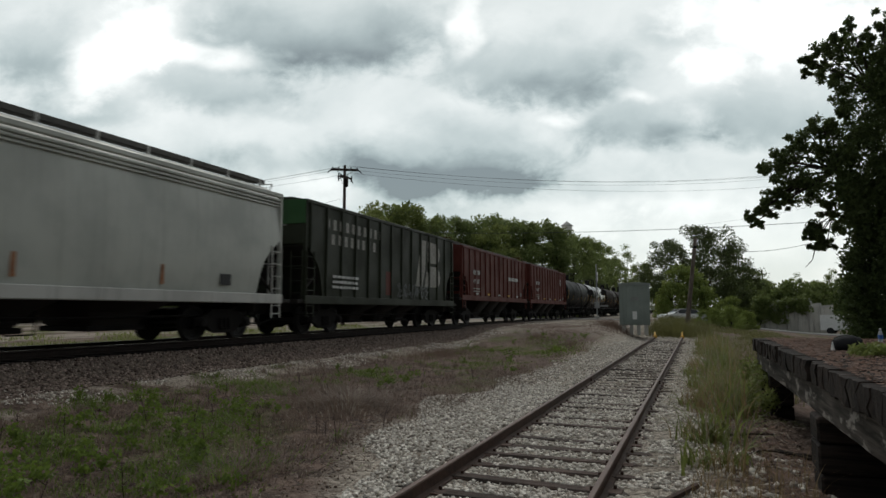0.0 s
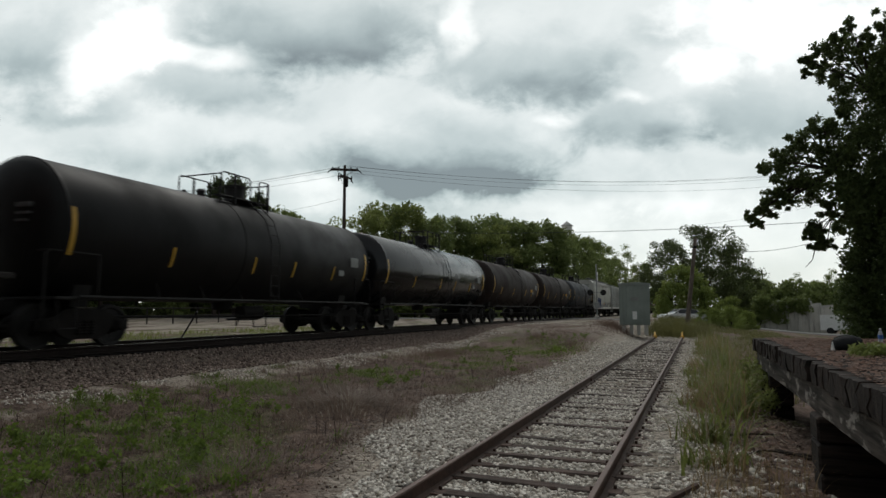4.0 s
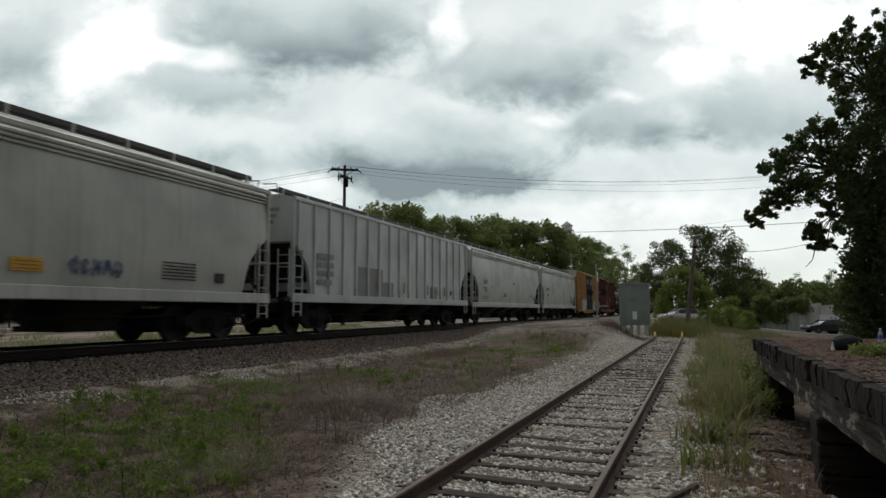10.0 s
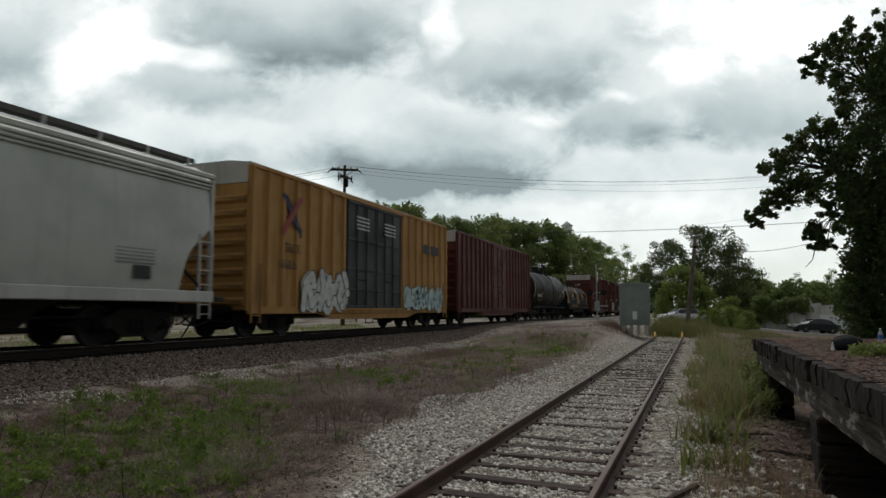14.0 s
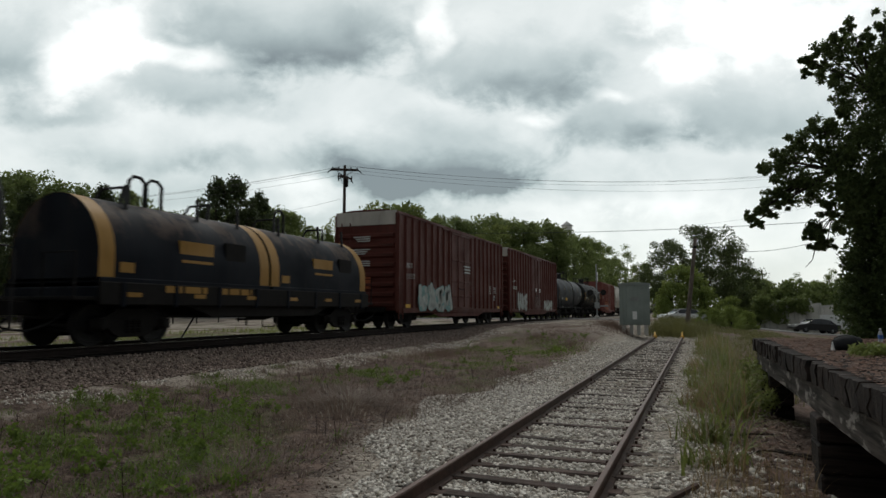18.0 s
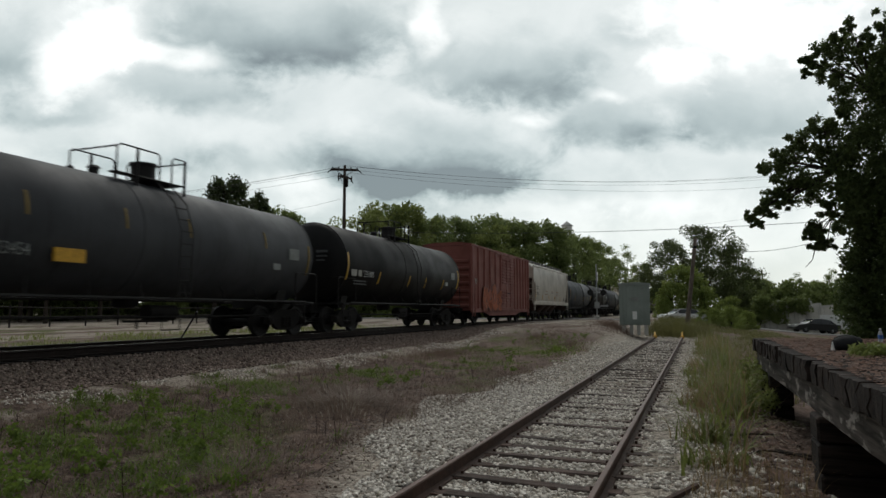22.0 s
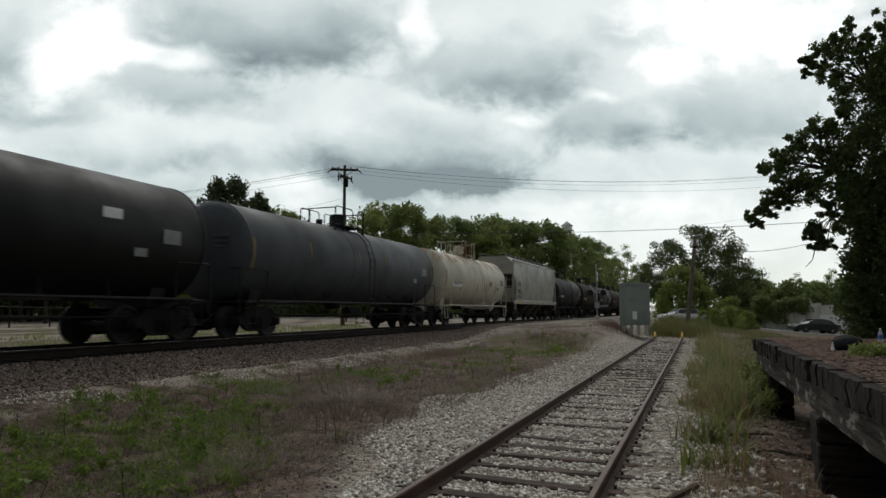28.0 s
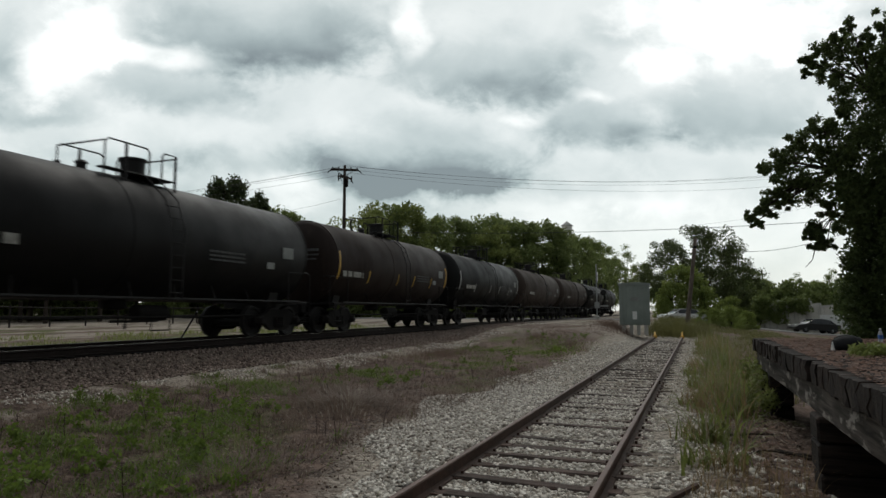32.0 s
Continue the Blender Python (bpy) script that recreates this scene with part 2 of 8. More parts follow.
M_LITTER = leafy("needle_litter", (0.36, 0.225, 0.17), (0.11, 0.065, 0.05), 2.0)
M_DECK = timber("deck_timber", (0.06, 0.044, 0.037), (0.011, 0.0085, 0.0075), (1.5, 26, 5))
M_BEAM = timber("grey_timber", (0.12, 0.102, 0.088), (0.02, 0.0165, 0.014), (16, 1.0, 16))


def flaking(m, pale):
    """Pale raw wood where the blackened skin has flaked away."""
    n, b = Nodes(m.node_tree), m.node_tree.nodes["Principled BSDF"]
    old = b.inputs["Base Color"].links[0].from_socket
    p = n.coords()
    f = n.ramp(n.math("ADD", n.noise(n.stretch(p, (1.6, 0.9, 2.2)), 1.8, 7, 0.68), n.math("MULTIPLY", n.noise(n.stretch(p, (8, 1.2, 8)), 2.0, 5), 0.25)), 0.66, 0.74)
    n.put(n.mix(n.math("MULTIPLY", f, 0.85), old, pale), b.inputs["Base Color"])


flaking(M_BEAM, (0.34, 0.31, 0.28))
M_CRIBX = timber("crib_timber", (0.055, 0.041, 0.034), (0.013, 0.01, 0.009), (1.2, 18, 18))
M_POST = timber("black_timber", (0.05, 0.042, 0.037), (0.014, 0.012, 0.011), (18, 18, 1.2))
M_POLE = timber("pole_timber", (0.1, 0.075, 0.06), (0.035, 0.027, 0.023), (14, 14, 0.8))
M_GREYPOLE = timber("weathered_pole", (0.24, 0.2, 0.165), (0.09, 0.072, 0.06), (14, 14, 0.8))
M_DIM = plain("dim_lettering", (0.085, 0.088, 0.088), 0.7, 0, 9, 0.4)
M_GOLD = plain("dull_gold", (0.2, 0.135, 0.03), 0.6, 0, 14, 0.3)
M_STONE = stones("pale_stone", (0.3, 0.265, 0.225), (0.92, 0.86, 0.78))
M_GREYSTONE = stones("grey_stone", (0.07, 0.05, 0.042), (0.38, 0.295, 0.25))
M_CLOD = stones("soil_clod", (0.07, 0.045, 0.035), (0.3, 0.215, 0.165))
M_STEEL = plain("dark_steel", (0.011, 0.0098, 0.0093), 0.65, 0.0, 8, 0.4, spec=0.3)
M_GRIME = plain("grimy_steel", (0.0085, 0.007, 0.0062), 0.8, 0.0, 6, 0.4, spec=0.2)
M_GALV = plain("galvanised", (0.3, 0.305, 0.3), 0.5, 0.3, 20, 0.15)
M_YELLOW = plain("yellow_paint", (0.6, 0.33, 0.03), 0.6, 0, 14, 0.25)
M_REFLECT = plain("reflector", (0.6, 0.35, 0.045), 0.4, 0, 14, 0.15)
M_WHITE = plain("white_paint", (0.72, 0.72, 0.7), 0.55, 0, 10, 0.12)
M_LETTER = plain("white_lettering", (0.5, 0.5, 0.48), 0.7, 0, 20, 0.2)
M_BLACKLET = plain("black_lettering", (0.03, 0.03, 0.03), 0.7, 0, 20, 0.2)
M_FADED = plain("faded_lettering", (0.3, 0.29, 0.26), 0.75, 0, 8, 0.35)
M_PLATE = plain("grey_placard", (0.22, 0.23, 0.22), 0.6, 0, 14, 0.2)
M_WIRE = plain("wire", (0.07, 0.07, 0.072), 0.6, 0, 5, 0.1)
M_CABINET = paint("cabinet_paint", (0.25, 0.29, 0.265), (0.12, 0.12, 0.11), 0.35, 0.5)
M_CONC = paint("old_concrete", (0.56, 0.54, 0.5), (0.1, 0.1, 0.085), 0.8, 0.9, spec=0.15)
M_BARK = timber("bark", (0.09, 0.07, 0.055), (0.028, 0.022, 0.018), (9, 9, 1.5))
M_LEAF = leafy("leaves", (0.25, 0.3, 0.1), (0.075, 0.11, 0.037))
M_LEAFY = leafy("light_leaves", (0.32, 0.36, 0.11), (0.11, 0.145, 0.045))
M_BUSH = leafy("bright_leaves", (0.3, 0.36, 0.09), (0.085, 0.125, 0.034))
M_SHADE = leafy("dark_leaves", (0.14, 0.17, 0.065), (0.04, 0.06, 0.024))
M_ROUGH = leafy("rough_grass", (0.23, 0.22, 0.085), (0.06, 0.066, 0.026), 1.5)
M_PINE = leafy("pine_needles", (0.09, 0.115, 0.045), (0.03, 0.045, 0.02))
M_VINE = leafy("vine_leaves", (0.13, 0.17, 0.055), (0.035, 0.055, 0.02))
M_GRASS = leafy("grass", (0.23, 0.32, 0.06), (0.04, 0.065, 0.015), 1.5)
M_TALL = leafy("tall_grass", (0.31, 0.35, 0.1), (0.045, 0.068, 0.018), 1.5)
M_DRY = leafy("dry_weeds", (0.27, 0.2, 0.16), (0.11, 0.078, 0.064), 1.5)
M_STRAW = leafy("straw", (0.42, 0.31, 0.16), (0.1, 0.065, 0.036), 1.5)
M_PALESTEM = leafy("pale_stems", (0.5, 0.44, 0.36), (0.26, 0.21, 0.17), 1.5)
M_DEAD = leafy("dead_stalk", (0.09, 0.06, 0.05), (0.025, 0.017, 0.014), 1.5)
M_WALK = plain("walkway_grating", (0.085, 0.08, 0.072), 0.75, 0.0, 14, 0.35)
M_GLASS = plain("dark_glass", (0.02, 0.022, 0.025), 0.08, 0, 3, 0.1, 0.0, 0.6)
M_RUBBER = plain("rubber", (0.02, 0.02, 0.02), 0.85, 0, 9, 0.2)


def cloud_mat():
    """Broken overcast: grey cloud bellies, bright gaps, soft small structure."""
    m, n, b = blank("clouds")
    p = n.coords()
    right, ahead = VIEW.to_3x3() @ Vector((1, 0, 0)), VIEW.to_3x3() @ Vector((0, 0, -1))
    up = VIEW.to_3x3() @ Vector((0, 1, 0))
    rel = n.add("ShaderNodeVectorMath")
    rel.operation = "SUBTRACT"
    n.put(p, rel.inputs[0])
    rel.inputs[1].default_value = EYE

    def along(v):
        d = n.add("ShaderNodeVectorMath")
        d.operation = "DOT_PRODUCT"
        n.put(rel.outputs[0], d.inputs[0])
        d.inputs[1].default_value = v
        return d.outputs["Value"]

    depth = n.math("MAXIMUM", along(ahead), 40.0)
    u0 = n.math("DIVIDE", along(right), depth)
    v0 = n.math("DIVIDE", along(up), depth)
    flat = n.combine(u0, n.math("MULTIPLY", v0, 1.35), 0.0)
    other = n.combine(n.math("ADD", u0, 7.0), n.math("MULTIPLY", v0, 1.35), 3.0)
    u = n.math("MULTIPLY_ADD", n.math("SUBTRACT", n.noise(flat, 5.0, 5, 0.55), 0.5), 0.13, u0)
    v = n.math("MULTIPLY_ADD", n.math("SUBTRACT", n.noise(other, 5.0, 5, 0.55), 0.5), 0.09, v0)
    # ragged, billowing edges
    ruffle = n.math("ADD", n.math("MULTIPLY", n.math("SUBTRACT", n.noise(flat, 13.0, 9, 0.56, 0.35), 0.5), 1.5),
                    n.math("MULTIPLY", n.math("SUBTRACT", n.noise(other, 34.0, 7, 0.6), 0.5), 0.4))
    tone = n.math("MULTIPLY_ADD", n.math("SUBTRACT", n.noise(flat, 4.5, 9, 0.52, 0.3), 0.5), 0.36, 0.74)
    tone = n.math("MULTIPLY_ADD", n.math("SUBTRACT", n.noise(other, 10.0, 9, 0.5, 0.6), 0.5), 0.2, tone)
    for cu, cv, su, sv, gain in BELLIES + GAPS:
        a = n.math("DIVIDE", n.math("SUBTRACT", u, cu), su)
        c = n.math("DIVIDE", n.math("SUBTRACT", v, cv), sv)
        r = n.math("SQRT", n.math("ADD", n.math("MULTIPLY", a, a), n.math("MULTIPLY", c, c)))
        m0 = n.ramp(n.math("MULTIPLY_ADD", ruffle, 0.8 if gain < 0 else 1.5, r), 1.3 if gain < 0 else 1.5, 0.5 if gain < 0 else 0.2)
        if gain < 0:
            # darker towards the flat underside
            m0 = n.math("MULTIPLY", m0, n.math("MULTIPLY_ADD", n.ramp(c, 0.9, -0.7), 0.75, 0.35))
        tone = n.math("MULTIPLY_ADD", m0, gain, tone)
    col = n.mix(n.ramp(tone, 0.25, 0.9), (0.835, 0.995, 0.965), (0.97, 1.0, 0.965))
    # the unseen sky overhead and behind is dimmed to weaken its light
    size = n.add("ShaderNodeVectorMath")
    size.operation = "LENGTH"
    n.put(rel.outputs[0], size.inputs[0])
    facing = n.math("DIVIDE", along(ahead), size.outputs["Value"])
    tone = n.math("MULTIPLY", tone, n.math("MULTIPLY_ADD", n.ramp(facing, 0.15, 0.8), 0.7, 0.3))
    tone = n.math("MINIMUM", n.math("MAXIMUM", tone, 0.2), 1.15)
    e = n.add("ShaderNodeEmission")
    n.put(col, e.inputs["Color"])
    n.put(n.math("MULTIPLY", tone, 1.22), e.inputs["Strength"])
    t = n.add("ShaderNodeBsdfTransparent")
    s = n.add("ShaderNodeMixShader")
    n.put(0.85, s.inputs[0])
    n.put(t.outputs[0], s.inputs[1])
    n.put(e.outputs[0], s.inputs[2])
    n.put(s.outputs[0], m.node_tree.nodes["Material Output"].inputs[0])
    m.cycles.emission_sampling = "NONE"
    return m


# cloud masses: across, up, widths, brightness
BELLIES = [
    (-0.25, 0.085, 0.4, 0.065, -0.12), (-0.46, 0.09, 0.25, 0.035, -0.12), (-0.07, 0.05, 0.2, 0.025, -0.09), (-0.238, 0.349, 0.230, 0.083, -0.36), (-0.195, 0.305, 0.130, 0.043, -0.14), (-0.664, 0.305, 0.074, 0.083, -0.32), (-0.595, 0.223, 0.113, 0.035, -0.20), (0.101, 0.283, 0.161, 0.065, -0.28), (0.144, 0.244, 0.113, 0.030, -0.14), (-0.390, 0.249, 0.122, 0.043, -0.22), (-0.334, 0.214, 0.087, 0.023, -0.12), (-0.012, 0.144, 0.2, 0.072, -0.34), (-0.012, 0.115, 0.16, 0.036, -0.32), (-0.247, 0.140, 0.139, 0.039, -0.18), (0.279, 0.188, 0.113, 0.042, -0.26), (0.327, 0.166, 0.065, 0.023, -0.14), (0.479, 0.218, 0.126, 0.063, -0.27), (0.318, 0.344, 0.061, 0.039, -0.14), (0.240, 0.110, 0.165, 0.037, -0.14), (0.640, 0.370, 0.104, 0.023, -0.14), (-0.456, 0.149, 0.139, 0.035, -0.16)]
GAPS = [
    (-0.495, 0.331, 0.057, 0.070, 0.42), (-0.543, 0.279, 0.074, 0.057, 0.42), (-0.395, 0.298, 0.087, 0.021, 0.40), (-0.012, 0.344, 0.026, 0.048, 0.36), (0.457, 0.340, 0.130, 0.065, 0.40), (0.553, 0.357, 0.104, 0.052, 0.30), (0.388, 0.279, 0.052, 0.035, 0.20), (0.257, 0.223, 0.035, 0.012, 0.24), (0.144, 0.199, 0.030, 0.010, 0.20), (-0.195, 0.097, 0.078, 0.030, 0.2), (-0.273, 0.079, 0.078, 0.023, 0.05), (0.344, 0.083, 0.122, 0.035, 0.12), (0.153, 0.049, 0.130, 0.023, 0.12), (0.492, 0.036, 0.191, 0.043, 0.08)]

# ---- ground, tracks and road ----
MAIN, RAIL_Z = -13.17, 0.88
SIDE_L, SIDE_R, SIDE_Z = -2.36, -0.86, 0.15
HALF_GAUGE = 0.755


def road_y(x):
    return 70.0 + 0.42 * np.maximum(x, -6) + 0.12 * np.minimum(x + 6, 0)


def road_z(x):
    return 0.84 - 0.49 * step(-9, 0, x) - 1.1 * step(-1, 14, x) - 0.9 * step(14, 60, x)


def land(x, y):
    """Height of the ground."""
    x, y = np.asarray(x, float), np.asarray(y, float)
    z = 0.2 * step(-9.0, -10.5, x) + 0.36 * step(-10.4, -11.8, x) - 0.18 * step(-16.0, -18.0, x)
    z = z + 0.1 * step(-3.5, -8, x)
    rise = 0.8 * np.maximum(step(36, 62, y) * step(5, -4, x), step(22, 38, y) * step(-2.6, -5.2, x))
    z = np.maximum(z, rise * step(-17, -14, x) + 0.44 * step(-14, -17, x))
    z = z - 1.0 * step(3, 14, x) * step(24, 62, y) - 0.12 * step(0.6, 2.0, x)
    z = z - 0.9 * step(14, 60, x) * step(24, 62, y)
    z = z + 0.03 * step(36, 34, y) * (step(-2.45, -2.6, x) * step(-5.0, -4.2, x) + step(-0.65, -0.5, x) * step(1, 0.3, x))
    d = np.abs(y - road_y(x))
    k = step(9, 3.6, d)
    z = z * (1 - k) + (road_z(x) - 0.04) * k
    wave = 0.03 * np.sin(x * 1.7 + 0.6 * y) * np.sin(y * 1.3 - 0.4 * x) + 0.02 * np.sin(3.1 * x) * np.sin(2.7 * y)
    flat = np.maximum(step(-4.6, -3.6, x) * step(0.9, 0.2, x), step(-9.6, -11.2, x) * step(-18, -16, x))
    far = step(150, 600, np.hypot(x, y))
    return z + wave * (1 - flat) * (1 - k) * (1 - far)


def axis(near, span, n, out, m):
    """Grid lines: even over the near stretch, growing outwards to the horizon."""
    mid = np.linspace(near[0], near[1], n)
    grow = span * (np.linspace(0, 1, m + 1)[1:] ** 3)
    return np.concatenate([(near[0] - grow)[::-1], mid, near[1] + grow])


def build_ground():
    xs, ys = axis((-26, 20), 4400, 185, 0, 26), axis((-6, 84), 4400, 226, 0, 30)
    gx, gy = np.meshgrid(xs, ys)
    gz = land(gx, gy)
    nx, ny = len(xs), len(ys)
    v = np.stack([gx, gy, gz], -1).reshape(-1, 3)
    i = np.arange(nx * ny).reshape(ny, nx)
    f = np.stack([i[:-1, :-1], i[:-1, 1:], i[1:, 1:], i[1:, :-1]], -1).reshape(-1, 4)
    me = bpy.data.meshes.new("ground")
    me.from_pydata(v.tolist(), [], f.tolist())
    me.materials.append(M_GROUND)
    me.polygons.foreach_set("use_smooth", [True] * len(me.polygons))
    return tagged(new("ground", me), "gravelly ground with weeds between railway tracks", "ground", kind="structure")


build_ground()


def build_road():
    g = Geo()
    xs = np.concatenate([np.linspace(-120, -24, 13), np.linspace(-20, 30, 41), np.linspace(36, 160, 14)])
    top = []
    for x in xs:
        y, z = float(road_y(x)), float(road_z(x))
        top.append([(x, y - 3.3, z - 0.25), (x, y - 3.3, z), (x, y, z + 0.02), (x, y + 3.3, z), (x, y + 3.3, z - 0.25)])
    g.loft(top)
    solid("road", g, M_ASPHALT, "grey worn asphalt road over the level crossing", "road", kind="structure")


build_road()


def sky_dome():
    n = 64
    radii = [0, 250, 500, 800, 1100, 1500, 1900, 2400, 2900, 3400, 3900, 4300, 4600]
    verts, faces = [], []
    for r in radii:
        for j in range(n):
            w = 2 * math.pi * j / n
            verts.append((r * math.cos(w), r * math.sin(w), 620 * (1 - (r / 4600) ** 2) - 25))
    for i in range(len(radii) - 1):
        for j in range(n):
            k = (j + 1) % n
            faces.append((i * n + j, i * n + k, (i + 1) * n + k, (i + 1) * n + j))
    me = bpy.data.meshes.new("cloud_layer")
    me.from_pydata(verts, [], faces)
    me.materials.append(cloud_mat())
    me.polygons.foreach_set("use_smooth", [True] * len(me.polygons))
    return tagged(new("cloud_layer", me), "grey and white broken overcast drifting slowly", "clouds", kind="structure")


CLOUD_LAYER = sky_dome()


def rail_profile(s=1.0):
    half = [(0.07, 0), (0.07, 0.014), (0.012, 0.034), (0.009, 0.12), (0.034, 0.132), (0.036, 0.16), (0.026, 0.17)]
    return [(x * s, z * s) for x, z in half] + [(-x * s, z * s) for x, z in half[::-1]]


def rail(name, x, z_top, y0, y1, height, mat, head, parent, lengths):
    """A running rail laid in lengths, each with its bolted joint bars."""
    s = height / 0.17
    y = y0
    while y < y1 - 0.1:
        e = min(y + lengths, y1)
        prof = [(px + x, pz + z_top - height) for px, pz in rail_profile(s)]
        r = part(name, Geo().prism(prof, y + 0.003, e - 0.003), mat, parent)
        part("rail_head", Geo().box(x - 0.028 * s, x + 0.028 * s, y + 0.003, e - 0.003, z_top - 0.004, z_top + 0.002, 0.001), head, r)
        if lengths < 60:
            for sx in (-1, 1):
                part("joint_bar", Geo().box(x + sx * 0.014, x + sx * 0.04, e - 0.4, e + 0.4, z_top - height + 0.03, z_top - 0.045, 0.006), M_RAIL, r)
        y = e


main_line = thing("main_track", "main railway track on a grey ballast bank", "track", kind="structure")
for sx in (-1, 1):
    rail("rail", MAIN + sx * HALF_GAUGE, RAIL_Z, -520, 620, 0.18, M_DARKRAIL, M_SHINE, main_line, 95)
siding = thing("siding_track", "rusty siding track sunk in pale gravel", "track", kind="structure")
for x in (SIDE_L, SIDE_R):
    rail("rail", x, SIDE_Z, -8, 40.6, 0.145, M_RAIL, M_RAILTOP, siding, 11.9)

# ties of the siding, worn and half buried
rnd = random.Random(4)
tie_mesh = [Geo().box(-1.27, 1.27, -0.11, 0.11, -0.17, 0.0, 0.02 + 0.008 * k).mesh("tie", M_TIE) for k in range(3)]
for me in tie_mesh:
    fix_normals(me)
    for v in me.vertices:
        q = noise.noise(v.co * 3.0)
        v.co.z += 0.02 * q
        v.co.x += 0.05 * q
TIE_YS = []
plate = Geo().box(-0.17, 0.17, -0.09, 0.09, 0.0, 0.016, 0.004)
for u, v in ((-0.1, -0.06), (0.1, 0.06)):
    plate.box(u - 0.016, u + 0.016, v - 0.012, v + 0.012, 0.0, 0.05, 0.004)
plate = fix_normals(plate.mesh("tie_plate", M_RAIL))
y = -7.0
while y < 40.3:
    TIE_YS.append(y)
    if 1.5 < y < 16:
        for x in (SIDE_L, SIDE_R):
            part("tie_plate", plate, M_RAIL, siding, at=pose(x, y, SIDE_Z - 0.146))
    mid = (SIDE_L + SIDE_R) / 2
    part("tie", rnd.choice(tie_mesh), M_TIE, siding, at=pose(mid + rnd.uniform(-0.08, 0.08), y, SIDE_Z - 0.136 + rnd.uniform(-0.016, 0.008), rnd.uniform(-2, 2), rnd.uniform(-0.8, 0.8), rnd.uniform(-2.5, 2.5)))
    y += rnd.choice((0.5, 0.54, 0.56, 0.6, 0.66))
main_tie = fix_normals(Geo().box(-1.27, 1.27, -0.11, 0.11, -0.17, 0.0, 0.02).mesh("tie", M_TIESHADE))
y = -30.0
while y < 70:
    part("tie", main_tie, M_TIESHADE, main_line, at=pose(MAIN + rnd.uniform(-0.03, 0.03), y, RAIL_Z - 0.19, 0, 0, rnd.uniform(-0.6, 0.6)))
    y += 0.52
far_ties = Geo()
for y in [*np.arange(-520, -31, 0.54), *np.arange(71, 620, 0.54)]:
    far_ties.box(MAIN - 1.27, MAIN + 1.27, y - 0.11, y + 0.11, RAIL_Z - 0.36, RAIL_Z - 0.19, 0.015)
tagged(part("far_ties", far_ties, M_TIESHADE, main_line), kind="stuff")

# low ballast bank between and beside the main rails, its colour holding the train's shade
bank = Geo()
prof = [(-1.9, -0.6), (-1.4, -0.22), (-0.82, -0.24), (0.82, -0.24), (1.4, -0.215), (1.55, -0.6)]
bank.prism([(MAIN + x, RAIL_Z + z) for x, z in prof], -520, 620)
tagged(part("ballast", bank, M_OILSHADE, main_line), "black oily ballast with the train's shade painted in")

# timber and asphalt panels of the level crossing
for x0, x1 in ((-0.70, -0.02), (0.02, 0.70), (-1.5, -0.82), (0.82, 1.5)):
    part("crossing_panel", Geo().box(MAIN + x0, MAIN + x1, float(road_y(MAIN)) - 3.6, float(road_y(MAIN)) + 3.6, RAIL_Z - 0.16, RAIL_Z - 0.005, 0.015), M_ASPHALT, main_line, "grey crossing panel")

# ---- rolling stock ----
def text_mesh(words, size, mat):
    cu = bpy.data.curves.new("lettering", "FONT")
    cu.body, cu.size, cu.extrude, cu.align_x = words, size, 0.002, "LEFT"
    cu.resolution_u = 2
    cu.space_character = 1.1
    ob = bpy.data.objects.new("lettering", cu)
    scene.collection.objects.link(ob)
    me = bpy.data.meshes.new_from_object(ob.evaluated_get(bpy.context.evaluated_depsgraph_get()))
    bpy.data.objects.remove(ob)
    me.materials.clear()
    me.materials.append(mat)
    return me


SIDE_TURN = Matrix(((0, 0, 1, 0), (1, 0, 0, 0), (0, 1, 0, 0), (0, 0, 0, 1)))


def lettering(parent, words, x, y, z, size, mat, label="", lean=0.0, narrow=0.7):
    """Words on the side that faces the siding, their left end at y."""
    ob = part("lettering", text_mesh(words, size, mat), mat, parent, label or "stencilled lettering")
    ob.matrix_basis = Matrix.Translation((x, y, z)) @ Matrix.Rotation(lean, 4, "Y") @ Matrix.Diagonal((1, narrow, 1, 1)) @ SIDE_TURN
    return ob


def bars(parent, x, y0, y1, z, rows, height, mat, gap=1.7, lean=0.0, seed=1, name="lettering"):
    """Writing too small to read: plain bars."""
    r = random.Random(seed)
    g = Geo()
    for k in range(rows):
        y, zz = y0, z - k * height * gap
        while y < y1 - 0.02:
            e = min(y1, y + r.uniform(1.2, 3.5) * height)
            g.box(x - 0.004, x + 0.004, y, e, zz, zz + height, 0.001)
            y = e + height * 0.5
    return part(name, g, mat, parent)


def patch(parent, name, x, y0, y1, z0, z1, mat, label="", t=0.006):
    return part(name, Geo().box(x - t, x + t, y0, y1, z0, z1, 0.002), mat, parent, label)


def blob_ring(r, cx, cz, rx, rz, n=18, rough=0.12):
    ph = [r.uniform(0, 6.28) for _ in range(3)]
    out = []
    for j in range(n):
        w = 2 * math.pi * j / n
        k = 1 + rough * (math.sin(2 * w + ph[0]) + 0.7 * math.sin(3 * w + ph[1]) + 0.5 * math.sin(5 * w + ph[2]))
        e = 2.6
        c, s = math.cos(w), math.sin(w)
        q = (abs(c) ** e + abs(s) ** e) ** (-1 / e)
        out.append((cx + rx * c * q * k, cz + rz * s * q * k))
    return out


